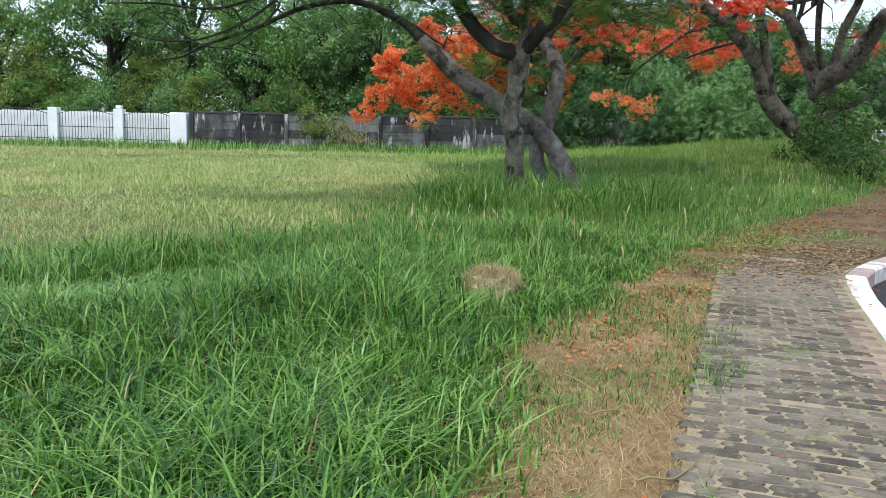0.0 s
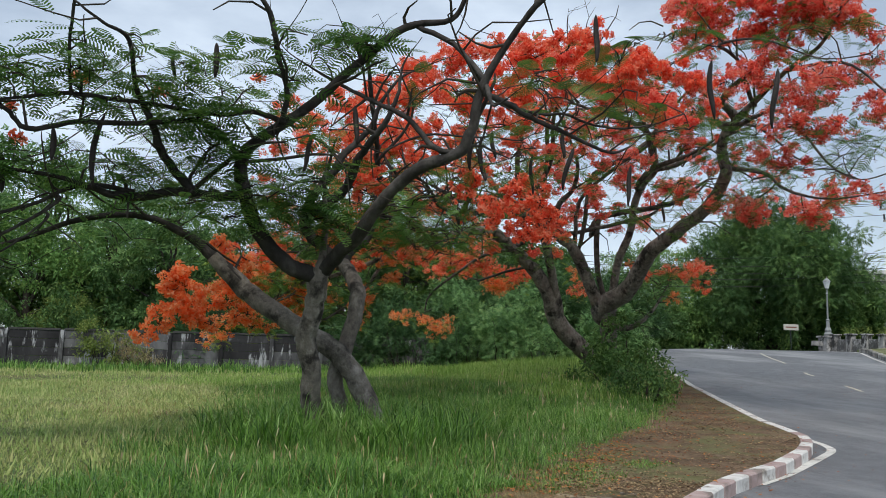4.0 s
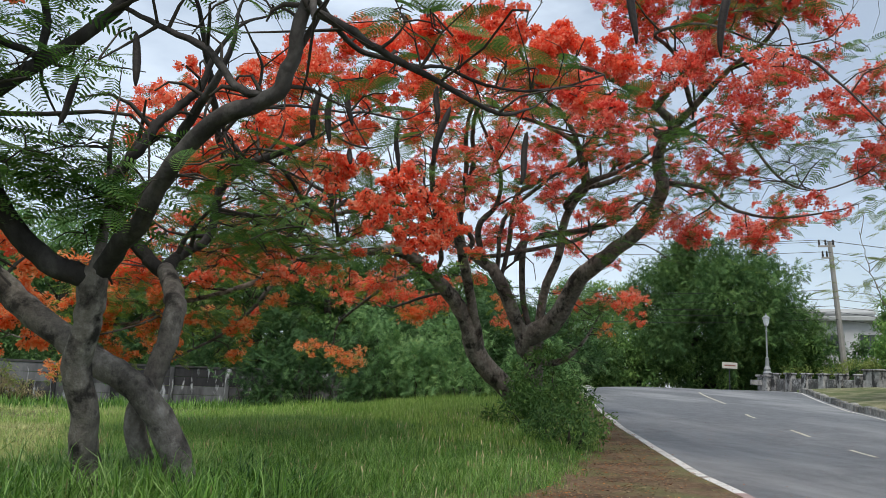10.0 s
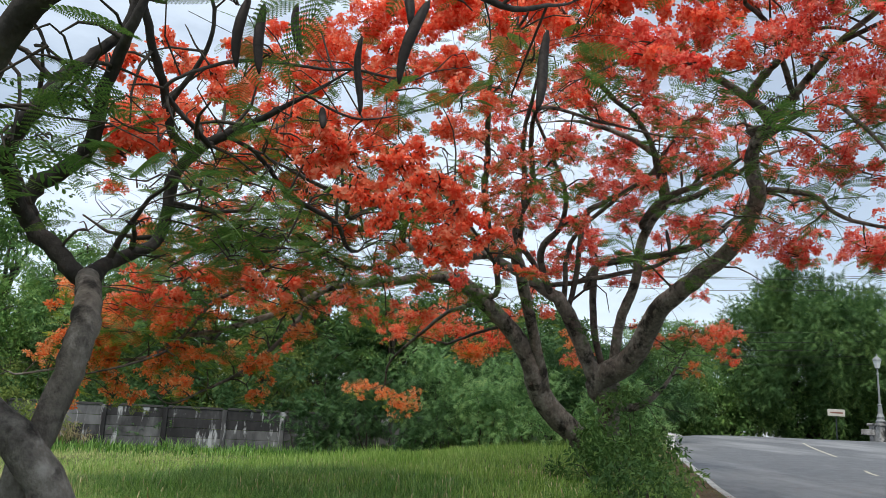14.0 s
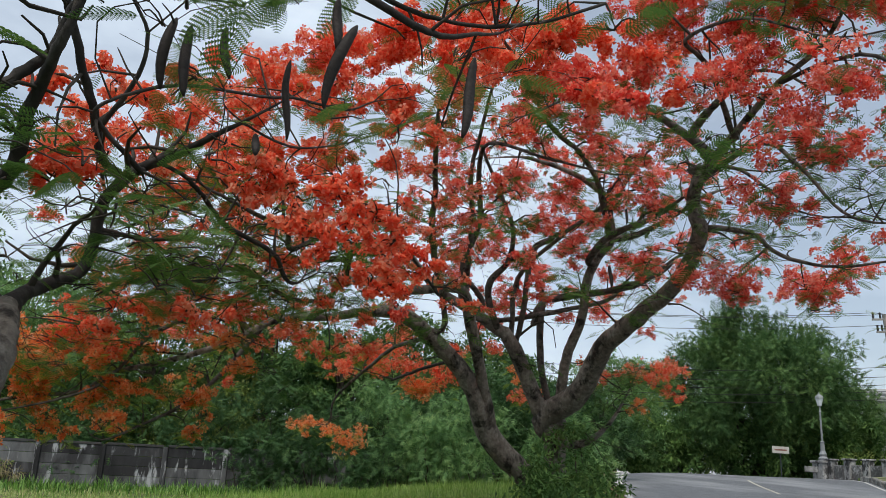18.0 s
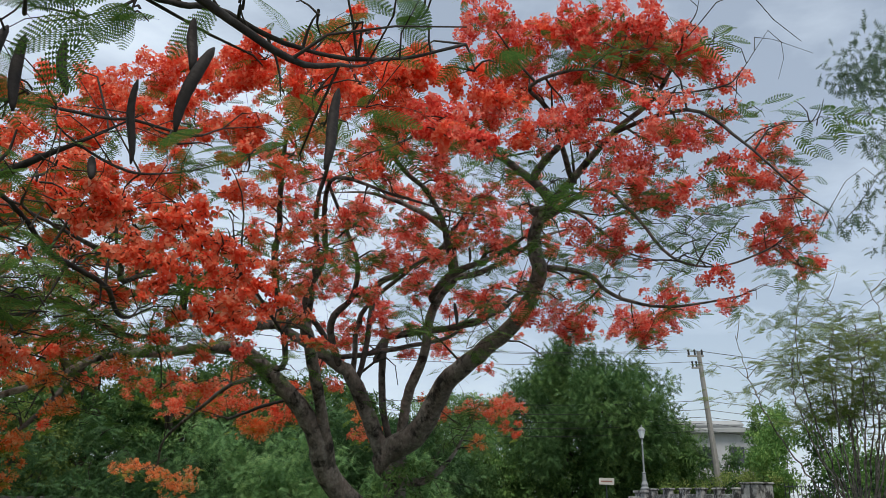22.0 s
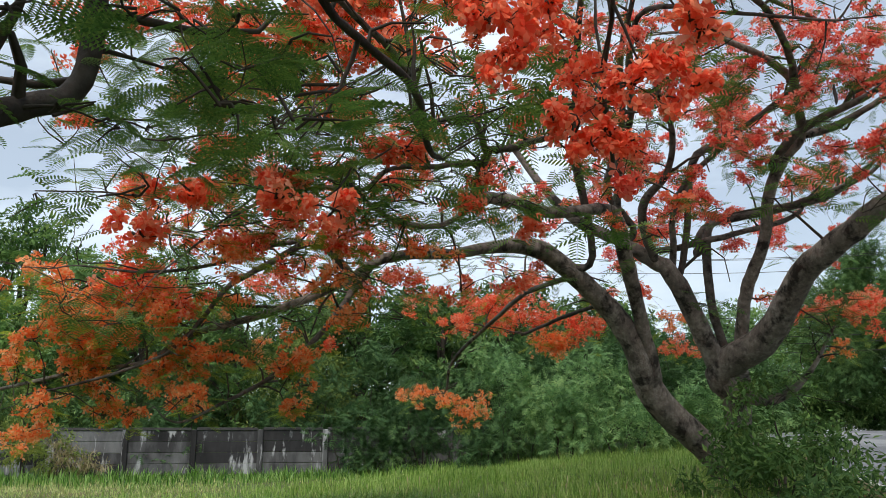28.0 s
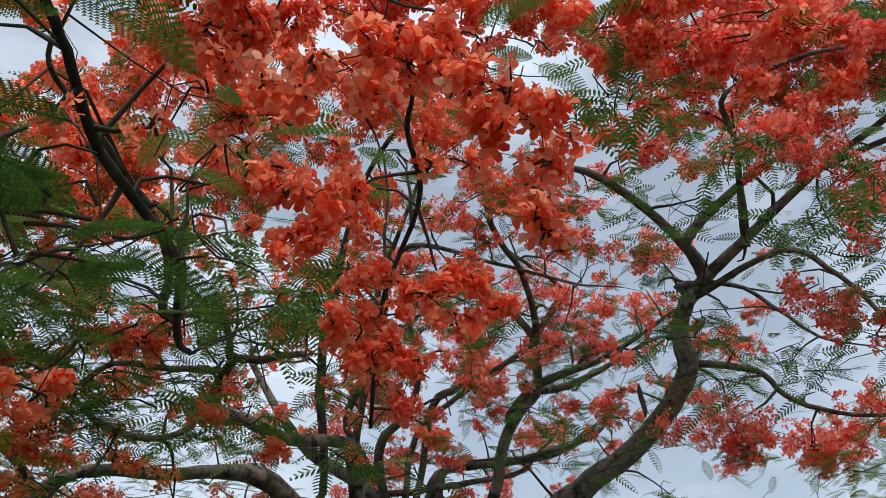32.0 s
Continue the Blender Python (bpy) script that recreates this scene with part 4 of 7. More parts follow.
def hang_pod(tree, place, length, bend, turn, rng):
    ob = mesh_part("seed_pod", pod_mesh(length, bend, rng), POD, tree, "long dark brown hanging seed pod")
    ob.matrix_basis = tree.matrix_world.inverted() @ pose(*place, 0, rng.normal(0, 5), turn)
    return ob
LIMBS_A = [
    [(1.27,12.37,-0.07,0.198), (1.16,12.35,0.23,0.157), (1.06,12.23,0.58,0.139), (1.04,12.09,0.97,0.13), (0.94,11.96,1.38,0.137), (1.01,11.79,1.79,0.127), (1.04,11.64,2.18,0.135), (1.06,11.58,2.36,0.06)],
    [(2.22,12.69,-0.1,0.189), (2.02,12.69,0.22,0.164), (1.83,12.78,0.69,0.156), (1.48,12.79,1.19,0.148), (1.07,12.85,1.44,0.148), (0.65,13.0,1.71,0.14), (0.11,13.38,2.11,0.144), (-0.37,13.42,2.57,0.099)],
    [(0.11,13.38,2.11,0.129), (-0.37,13.42,2.57,0.088), (-0.79,13.27,2.87,0.063), (-1.41,12.96,3.05,0.046), (-2.1,12.61,2.89,0.037), (-2.76,12.47,2.57,0.029), (-3.49,12.25,2.27,0.021)],
    [(1.72,13.1,-0.11,0.141), (1.59,13.07,0.34,0.124), (1.47,13.04,0.87,0.115), (1.61,13.06,1.29,0.116), (1.74,13.08,1.8,0.117), (1.77,13.2,2.14,0.117), (1.7,13.5,2.4,0.112), (1.61,13.78,2.6,0.1)],
    [(1.02,11.64,2.2,0.113), (0.63,11.6,2.32,0.105), (0.26,11.53,2.7,0.097), (0.05,11.41,3.18,0.089), (-0.02,11.38,3.6,0.082), (0.21,11.29,3.89,0.069), (0.78,11.03,4.29,0.061), (1.37,10.74,4.85,0.054), (1.88,10.48,5.25,0.047), (2.41,10.26,5.33,0.033), (2.57,10.09,5.64,0.026)],
    [(1.09,11.62,2.25,0.099), (1.42,10.99,2.63,0.088), (1.62,10.5,2.96,0.078), (1.98,9.97,3.36,0.075), (2.37,9.66,3.5,0.067), (2.49,9.51,3.75,0.06), (2.58,9.32,4.26,0.048), (2.8,9.02,4.69,0.035), (3.02,8.74,5.01,0.034), (3.22,8.47,5.2,0.028)],
    [(2.56,9.34,4.13,0.036), (2.87,9.39,4.05,0.036), (3.26,9.53,3.93,0.031), (3.76,9.75,3.86,0.025), (4.4,10.04,3.77,0.02)],
    [(2.31,9.68,3.5,0.03), (2.1,9.81,3.6,0.031), (1.86,10.12,3.99,0.032), (1.44,10.58,4.32,0.026), (1.05,10.93,4.62,0.02)],
    [(0.05,11.41,3.15,0.062), (-0.31,11.39,3.12,0.061), (-0.76,11.38,3.15,0.061), (-1.39,11.31,3.03,0.053), (-1.87,11.19,3.13,0.032), (-2.49,11.11,3.22,0.025), (-3.21,11.06,3.09,0.019)],
    [(-0.59,11.34,3.16,0.061), (-0.94,11.16,3.53,0.053), (-1.08,10.94,3.88,0.045), (-1.25,10.63,4.23,0.031), (-1.29,10.18,4.6,0.024), (-1.53,9.92,4.67,0.018), (-1.8,9.75,4.82,0.011)],
    [(-0.01,11.38,3.58,0.048), (-0.32,11.2,3.9,0.034), (-0.62,11.05,3.97,0.033), (-1.23,10.88,3.84,0.032), (-1.85,10.81,3.78,0.031), (-2.38,10.73,3.64,0.031), (-2.59,10.54,3.8,0.024), (-3.02,10.42,3.86,0.018)],
    [(0.48,11.12,4.07,0.041), (0.09,10.98,4.14,0.033), (-0.32,10.87,4.03,0.026), (-1.23,10.75,4.06,0.025), (-1.96,10.59,4.04,0.025), (-2.47,10.51,3.92,0.018), (-2.92,10.31,3.76,0.012)],
    [(0.46,11.12,4.07,0.041), (0.49,10.97,4.43,0.034), (0.36,10.75,4.78,0.033), (0.22,10.52,5.25,0.032), (-0.07,10.33,5.56,0.019)],
    [(2.02,10.45,5.26,0.033), (2.39,10.01,4.91,0.032), (2.57,9.51,4.42,0.03), (2.6,9.33,4.23,0.03)],
    [(-1.92,10.58,4.04,0.018), (-1.95,10.43,4.49,0.018), (-1.88,10.16,4.92,0.018), (-1.8,9.91,5.15,0.012)],
    [(3.17,10.83,4.55,0.026), (3.54,10.81,4.44,0.023), (3.87,10.78,4.41,0.02), (4.11,10.78,4.44,0.017), (4.42,10.79,4.35,0.018), (4.72,10.78,4.31,0.014), (5.03,10.75,4.32,0.015), (5.37,10.68,4.39,0.011), (5.75,10.57,4.54,0.011)],
    [(2.69,13.90,4.13,0.022), (2.93,14.05,4.07,0.023), (3.11,14.30,3.97,0.024), (3.32,14.70,3.82,0.026), (3.56,15.05,3.80,0.028), (3.93,15.60,3.77,0.030), (4.14,16.42,3.67,0.028)],
    [(1.61,13.78,2.56,0.116), (1.69,13.95,2.74,0.071), (1.82,14.20,2.90,0.067), (2.07,14.40,3.11,0.058), (2.15,14.35,3.45,0.058), (2.18,14.25,3.74,0.056), (2.37,14.10,3.98,0.057), (2.54,14.00,4.10,0.051), (2.83,13.85,4.21,0.045)],
    [(2.52,13.93,4.04,0.029), (2.37,13.75,4.14,0.025), (2.21,13.56,4.25,0.025), (2.13,13.38,4.34,0.021), (2.27,13.29,4.44,0.017), (2.52,13.28,4.57,0.018), (2.83,13.28,4.68,0.018), (3.23,13.29,4.70,0.015), (3.63,13.32,4.71,0.015), (3.86,13.33,4.75,0.015), (4.37,13.45,4.76,0.012)],
    [(3.25,13.07,4.45,0.007), (3.48,13.29,4.38,0.011), (3.73,13.5,4.36,0.012), (3.99,13.68,4.39,0.012), (4.44,13.9,4.59,0.008), (4.82,14.02,4.81,0.009)],
    [(1.61,13.78,2.55,0.087), (1.37,13.83,2.76,0.089), (1.07,13.86,3.04,0.09), (0.98,13.81,3.23,0.083), (1.09,13.74,3.42,0.079), (1.4,13.57,3.58,0.074), (1.57,13.39,3.77,0.073), (1.68,13.07,4.11,0.063), (1.84,12.76,4.38,0.051), (1.96,12.49,4.53,0.045)],
    [(1.03,13.85,3.08,0.07), (0.96,13.6,3.23,0.073), (0.99,13.1,3.47,0.067), (1.15,12.82,3.65,0.065), (1.3,12.74,3.88,0.062), (1.42,12.77,4.11,0.055), (1.58,12.8,4.3,0.05), (1.83,12.8,4.58,0.042), (1.95,12.7,4.95,0.03), (2.2,12.55,5.3,0.02)],
    [(2.15,14.05,4.14,0.045), (2.09,13.80,4.41,0.044), (1.98,13.44,4.72,0.042), (1.84,13.06,5.16,0.036), (1.74,12.71,5.48,0.026)],
    [(2.11,13.81,4.33,0.029), (2.45,13.35,4.75,0.023), (2.51,13.07,5.04,0.018), (2.33,12.84,5.31,0.013)],
    [(-2.6, 11.15, 3.2, 0.022), (-3.05, 11.3, 3.14, 0.016), (-3.7, 11.3, 3.13, 0.012), (-4.31, 11.3, 3.18, 0.008)],
    [(-1.26, 11.3, 3.09, 0.034), (-1.86, 11.3, 3.13, 0.028), (-2.44, 11.3, 2.84, 0.022), (-3.09, 11.3, 2.66, 0.018), (-3.81, 11.3, 2.71, 0.013), (-4.48, 11.3, 2.7, 0.009)],
    [(-2.13, 11.3, 2.9, 0.022), (-2.69, 11.3, 2.49, 0.018), (-3.29, 11.3, 2.26, 0.014), (-3.92, 11.3, 2.25, 0.011), (-4.53, 11.3, 2.42, 0.008)],
    [(-2.23, 11.3, 2.68, 0.014), (-2.76, 11.3, 2.23, 0.011), (-3.17, 11.3, 2.17, 0.008), (-3.59, 11.3, 2.38, 0.006)],
]
LIMBS_B = [
    [(12.64,26.92,0.42,0.351), (12.0,26.71,0.88,0.317), (11.13,26.6,1.5,0.294), (10.1,26.33,2.44,0.291), (9.75,26.01,3.2,0.248), (9.15,25.82,3.95,0.217), (8.4,25.59,4.56,0.195), (7.53,25.31,5.03,0.181), (6.65,24.85,4.93,0.119), (5.7,24.25,4.62,0.096), (4.5,23.17,4.29,0.079), (3.7,23.0,3.77,0.069), (2.86,22.92,3.38,0.06), (2.21,22.97,3.16,0.052), (1.49,22.94,2.93,0.044), (0.97,22.91,2.55,0.036), (-0.08,23.11,2.39,0.029), (-1.36,23.39,2.11,0.022)],
    [(10.11,26.18,2.66,0.189), (9.72,25.68,3.72,0.137), (9.32,25.2,4.68,0.144), (8.96,24.76,5.46,0.151), (8.62,24.47,5.62,0.111), (7.24,23.53,5.25,0.102), (6.34,22.66,5.16,0.095), (5.63,21.99,4.96,0.089), (5.37,21.9,4.63,0.044), (4.94,21.81,4.45,0.043), (4.37,21.87,4.56,0.036), (3.94,21.68,4.8,0.035), (3.61,21.41,4.85,0.035), (2.92,21.24,4.7,0.027), (2.27,21.22,4.35,0.02), (1.44,21.32,3.65,0.013)],
    [(5.67,21.88,4.95,0.081), (5.51,20.52,5.12,0.059), (5.77,20.16,5.11,0.051), (6.08,19.8,5.12,0.037)],
    [(5.5,20.51,5.16,0.053), (5.15,19.51,5.2,0.036), (4.66,18.64,4.82,0.032), (4.27,17.96,4.46,0.039), (4.15,17.33,4.55,0.037), (3.86,16.28,4.35,0.031), (3.56,15.72,4.32,0.025), (3.31,15.25,4.28,0.019), (3.03,14.87,4.3,0.015)],
    [(5.38,20.75,5.08,0.04), (4.74,20.48,4.9,0.039), (4.21,20.29,4.78,0.032), (3.85,20.21,4.47,0.025), (3.36,20.14,4.68,0.018), (2.76,20.09,4.42,0.018), (2.1,20.31,3.95,0.012)],
    [(8.96,24.75,5.51,0.085), (8.86,24.26,6.35,0.065), (8.74,23.65,7.22,0.063), (8.44,22.91,7.94,0.052), (8.4,22.14,8.59,0.041), (8.32,21.17,9.21,0.031)],
    [(12.47,26.95,0.42,0.289), (12.17,26.68,1.33,0.267), (11.97,26.37,2.35,0.286), (11.93,26.16,2.79,0.264)],
    [(11.92,26.37,2.35,0.225), (11.22,26.1,3.52,0.203), (10.53,25.84,4.68,0.182), (10.08,25.92,5.06,0.152), (9.46,26.13,5.48,0.123), (8.73,26.45,5.96,0.125), (8.11,26.78,6.77,0.086), (7.4,26.86,7.79,0.065)],
    [(10.16,25.83,4.96,0.091), (9.77,25.43,5.61,0.089), (9.71,25.13,6.05,0.088), (10.01,24.77,6.47,0.068), (9.98,24.3,7.16,0.057), (9.46,23.79,7.89,0.046), (8.87,23.3,8.62,0.036)],
    [(11.97,26.16,2.79,0.152), (11.95,25.79,3.9,0.131), (11.99,25.53,4.55,0.13), (12.16,25.12,5.28,0.119), (12.1,24.72,6.1,0.117), (12.24,24.34,6.74,0.116), (12.47,24.0,7.15,0.105), (12.32,23.8,7.64,0.085), (12.06,23.53,8.08,0.084), (11.1,23.2,8.41,0.064), (9.99,22.93,8.52,0.044)],
    [(12.47,24.0,7.15,0.086), (13.06,23.76,7.3,0.076), (13.76,23.34,7.71,0.056), (14.29,22.75,8.11,0.046)],
    [(12.07,23.55,8.02,0.066), (12.28,23.07,8.56,0.055), (12.19,22.71,8.82,0.045), (10.85,22.45,9.1,0.035)],
    [(11.74,26.19,3.25,0.092), (11.49,26.19,4.3,0.093), (11.46,26.06,5.72,0.094), (11.9,25.93,5.98,0.094), (12.89,25.62,6.16,0.083), (13.86,25.3,6.42,0.072), (14.41,24.9,6.87,0.051)],
    [(10.63,25.86,4.51,0.071), (10.81,25.71,5.49,0.071), (10.92,25.44,6.98,0.082), (11.69,25.27,7.58,0.072), (12.86,24.99,8.42,0.062), (13.51,24.4,9.58,0.041)],
    [(9.85,25.94,5.15,0.051), (10.69,25.87,5.32,0.071), (11.93,25.8,5.62,0.062), (13.19,25.71,6.01,0.052)],
    [(11.69,26.27,2.85,0.331), (12.14,25.13,3.5,0.285), (12.25,24.05,4.45,0.24), (12.49,22.82,5.0,0.208), (12.65,21.42,5.48,0.175), (12.3,19.87,6.05,0.162), (12.05,19.64,6.67,0.141), (11.97,19.32,7.04,0.12), (12.05,18.94,7.34,0.098), (11.95,18.0,7.53,0.075), (11.8,16.57,7.82,0.052), (11.85,15.56,8.01,0.041), (11.67,14.71,8.35,0.023)],
    [(11.94,18.93,7.48,0.113), (11.48,18.79,7.68,0.081), (10.58,18.67,8.02,0.065), (9.79,18.69,8.26,0.057), (9.25,18.76,8.2,0.035), (8.59,19.07,7.87,0.021)],
    [(11.5,18.75,7.72,0.081), (11.5,18.4,7.86,0.08), (11.55,17.87,8.04,0.064), (11.7,17.14,8.24,0.041), (11.91,16.62,8.04,0.026), (12.16,16.23,7.63,0.019)],
    [(11.82,19.26,7.27,0.061), (12.31,18.67,7.15,0.037), (12.76,18.33,6.7,0.029), (13.01,17.97,6.22,0.021), (13.17,17.52,5.97,0.013)],
    [(12.05,19.26,7.1,0.06), (12.25,17.73,7.26,0.046), (12.52,17.12,6.66,0.036), (12.88,16.6,5.72,0.026), (12.26,14.94,5.0,0.015), (12.53,14.21,5.1,0.014)],
    [(12.28,19.8,6.27,0.061), (12.87,19.04,6.04,0.049), (13.38,18.84,5.6,0.039), (13.99,18.1,5.28,0.028), (14.69,17.07,5.31,0.018)],
    [(11.91,18.04,7.48,0.056), (10.83,17.03,8.12,0.044), (9.97,16.37,8.14,0.033), (10.02,14.89,7.71,0.022), (10.68,14.1,7.12,0.014), (11.18,13.45,7.01,0.013)],
    [(11.8,16.57,7.82,0.043), (11.66,14.62,7.32,0.03), (12.01,13.93,6.55,0.021), (12.28,13.48,5.83,0.014)],
    [(11.79,26.10,2.65,0.150), (11.91,25.90,2.34,0.140), (12.23,25.60,2.21,0.110), (12.67,25.40,2.42,0.080), (13.06,25.30,2.83,0.050), (13.35,25.20,3.34,0.030)],
    [(4.31,24.20,4.38,0.070), (3.83,23.80,3.64,0.055), (3.39,23.50,3.00,0.045), (2.73,23.20,2.36,0.035), (2.27,22.90,2.07,0.028), (1.62,22.60,1.70,0.020)],
    [(3.34,23.60,4.56,0.060), (2.57,23.20,4.09,0.050), (2.02,22.90,3.64,0.040), (1.74,22.70,3.18,0.034), (1.34,22.50,2.66,0.028), (0.63,22.40,2.32,0.022), (-0.16,22.40,2.10,0.014)],
    [(3.07,23.00,4.44,0.040), (2.44,22.40,4.15,0.034), (1.94,22.00,3.83,0.028), (1.08,21.80,3.65,0.020), (0.25,21.60,3.67,0.012)],
    [(11.91,24.13,6.6,0.087), (12.1,23.42,7.04,0.085), (12.6,22.21,7.21,0.058), (12.84,21.08,7.47,0.034)],
    [(12.1,23.42,7.04,0.073), (11.49,22.6,7.85,0.07), (10.63,21.78,8.33,0.056), (9.55,21.04,8.57,0.053), (8.5,19.56,8.85,0.038), (7.45,17.88,8.46,0.025)],
    [(8.57,25.12,4.88,0.071), (7.8,23.69,6.63,0.078), (7.6,22.81,7.4,0.065), (7.27,21.57,8.06,0.051), (6.96,19.9,8.28,0.037), (6.9,17.67,8.11,0.024)],
    [(9.75,25.9,5.69,0.076), (9.06,25.5,6.4,0.074), (9.11,24.25,7.25,0.071), (8.73,23.23,8.0,0.057), (8.57,22.02,8.36,0.043), (9.39,20.74,7.67,0.031), (10.29,19.92,7.19,0.02)],
    [(10.53,25.83,4.89,0.076), (10.51,25.35,6.26,0.063), (11.19,24.27,7.12,0.049), (11.73,23.15,7.63,0.048)],
    [(11.37,26.44,5.35,0.079), (11.69,26.3,5.97,0.08), (13.01,25.39,6.18,0.066), (13.76,24.27,6.42,0.051)],
    [(6.96,19.57,4.34,0.025), (5.71,16.67,4.35,0.02), (5.13,14.92,4.17,0.017), (4.7,14.22,4.09,0.015)],
    [(3.86,16.29,4.33,0.016), (3.6,16.27,4.14,0.008), (3.26,16.17,3.93,0.007)],
    [(8.32,25.7,4.58,0.059), (7.76,27.07,4.47,0.053), (7.28,28.82,3.98,0.046), (6.8,30.61,3.36,0.037), (6.82,31.59,2.73,0.026)],
    [(8.92,25.83,4.06,0.039), (8.6,27.04,4.0,0.042), (8.05,28.22,3.78,0.033)],
]
RA = [(1.8,13.9,4.1,0.23), (1.6,13.7,4.7,0.23), (2.4,14.4,5.0,0.19), (2.6,14.5,4.8,0.19), (-3.18,11.3,3.76,0.17), (-3.33,11.3,3.66,0.1), (-2.59,11.3,3.65,0.11), (-3.6,11.3,3.22,0.11), (-3.39,11.3,3.19,0.09), (-2,11.3,4.45,0.09), (-3.37,11.3,4.64,0.11), (-2.71,11.3,4.02,0.08), (0.1,11.3,4.68,0.08), (-1.07,11.3,4.38,0.07)]
# clumps of flowers hanging low over the path: (depth, rows of x, height, radius)
RB = [(x, y, z, r) for y, rows in (
    (13.35, ((4.57, 3.71, 0.13), (4.73, 3.72, 0.15), (4.67, 3.53, 0.14), (4.87, 3.63, 0.14), (4.89, 3.44, 0.12), (5.01, 3.6, 0.09), (4.88, 3.28, 0.11), (4.91, 3.12, 0.10), (4.83, 3.16, 0.08))),
    (13.6, ((3.83, 3.58, 0.09), (3.96, 3.58, 0.12), (3.99, 3.76, 0.10), (4.23, 3.93, 0.15), (4.22, 3.71, 0.12), (4.39, 3.94, 0.13), (4.5, 3.93, 0.12), (4.61, 4.11, 0.12), (4.33, 4.07, 0.11), (4.49, 4.15, 0.12))),
    (13.95, ((3.46, 4.01, 0.13), (3.62, 4.05, 0.15), (3.78, 4.1, 0.16), (3.55, 3.86, 0.11), (3.71, 3.91, 0.11), (3.87, 4.21, 0.11), (3.71, 4.27, 0.14), (3.54, 4.25, 0.13))),
    (14.4, ((4.91, 4.09, 0.09), (5.17, 4.18, 0.10), (4.43, 3.78, 0.09), (3.13, 3.74, 0.09), (3.52, 3.79, 0.09))),
    (14.69, ((4.23, 3.84, 0.15), (4.38, 3.86, 0.16), (4.32, 3.63, 0.15), (4.19, 3.97, 0.13), (4.43, 3.67, 0.13), (4.28, 3.46, 0.09), (4.63, 3.98, 0.15), (4.68, 3.78, 0.13))),
    (15.04, ((5.36, 3.77, 0.18), (5.59, 3.84, 0.17), (5.71, 3.67, 0.15), (5.48, 3.54, 0.18), (5.25, 3.67, 0.14), (4.03, 4.48, 0.18), (4.25, 4.6, 0.16))),
    (15.7, ((5.12, 4.0, 0.14), (5.32, 4.1, 0.16), (5.07, 3.62, 0.17), (5.35, 3.57, 0.2), (5.52, 3.49, 0.16), (5.45, 3.24, 0.15), (4.95, 3.67, 0.12), (5.3, 3.8, 0.16), (5.2, 3.46, 0.14))),
    (13.46, ((1.97, 3.85, 0.22), (1.78, 3.95, 0.2), (2.1, 4.08, 0.18), (2.17, 3.8, 0.16), (1.85, 3.7, 0.16))),
) for x, z, r in rows]
RB3 = [(7.0,14.7,6.1,0.24), (7.5,14.4,6.1,0.27), (7.8,14.4,5.9,0.18), (8.4,14.1,5.9,0.24), (8.1,14.0,6.3,0.27), (8.0,15.9,6.3,0.22)]
RC1 = [(5.5,15.7,7.1,0.49), (5.0,16.1,6.8,0.41), (6.4,15.4,7.2,0.41), (6.8,14.9,6.4,0.5), (7.1,13.8,5.7,0.39), (7.3,13.3,5.3,0.28), (4.6,17.5,6.8,0.41), (3.6,18.8,7.5,0.4), (2.8,19.3,7.3,0.4), (6.2,16.4,7.8,0.37), (5.6,17.0,6.7,0.37), (4.5,17.8,5.9,0.37), (6.6,17.6,7.0,0.35), (6.4,15.2,7.5,0.34), (7.0,14.6,6.8,0.39), (7.6,14.4,6.7,0.39)]
RC2 = [(9.9,16.8,9.1,0.63), (10.6,16.3,9.4,0.53), (11.0,15.5,9.1,0.51), (11.3,14.8,8.7,0.49), (11.9,14.7,8.4,0.44), (12.4,14.6,8.0,0.32), (11.1,16.4,8.6,0.48), (11.5,15.6,8.4,0.42), (8.9,15.9,8.8,0.44), (10.5,17.3,8.7,0.56), (10.9,16.1,7.6,0.51), (11.4,15.5,7.0,0.58), (11.7,14.9,6.1,0.38), (12.2,15.0,7.2,0.44), (13.2,14.5,7.2,0.32), (13.6,14.6,6.6,0.28), (12.9,14.9,6.5,0.44), (13.9,14.7,5.9,0.32), (14.6,15.2,5.5,0.32), (14.0,15.4,5.8,0.42)]
RC3 = [(12.1,14.7,4.8,0.25), (11.6,16.9,5.9,0.48), (12.4,19.1,5.2,0.55), (14.3,19.4,5.2,0.49), (15.1,18.9,5.5,0.39), (14.1,18.2,5.5,0.37), (14.6,16.9,5.2,0.27), (14.6,19.3,5.0,0.35), (12.9,19.5,4.9,0.34), (10.0,16.1,7.1,0.44), (8.4,14.7,6.6,0.38), (10.8,15.4,6.2,0.43), (10.3,13.7,6.6,0.38), (12.3,20.2,5.4,0.35), (12.2,16.7,5.6,0.29)]
RD = [(8.4,24.1,9.1,0.46), (10.4,27.2,7.9,0.53), (11.6,25.2,8.5,0.54), (12.0,27.9,7.0,0.56), (11.7,22.8,8.8,0.55), (12.5,22.5,8.4,0.49), (13.9,25.8,7.1,0.53), (11.0,24.1,9.1,0.49), (11.2,28.5,6.3,0.49), (13.1,22.5,7.7,0.46), (12.0,25.3,7.7,0.51), (7.1,22.9,7.9,0.49), (8.9,21.7,8.8,0.42), (9.4,26.9,6.5,0.45), (13.7,27.5,6.1,0.49), (9.9,20.3,8.2,0.42), (10.7,28.9,5.7,0.43), (9.8,23.8,8.4,0.41), (11.7,19.6,7.9,0.46), (8.7,19.7,8.2,0.39)]
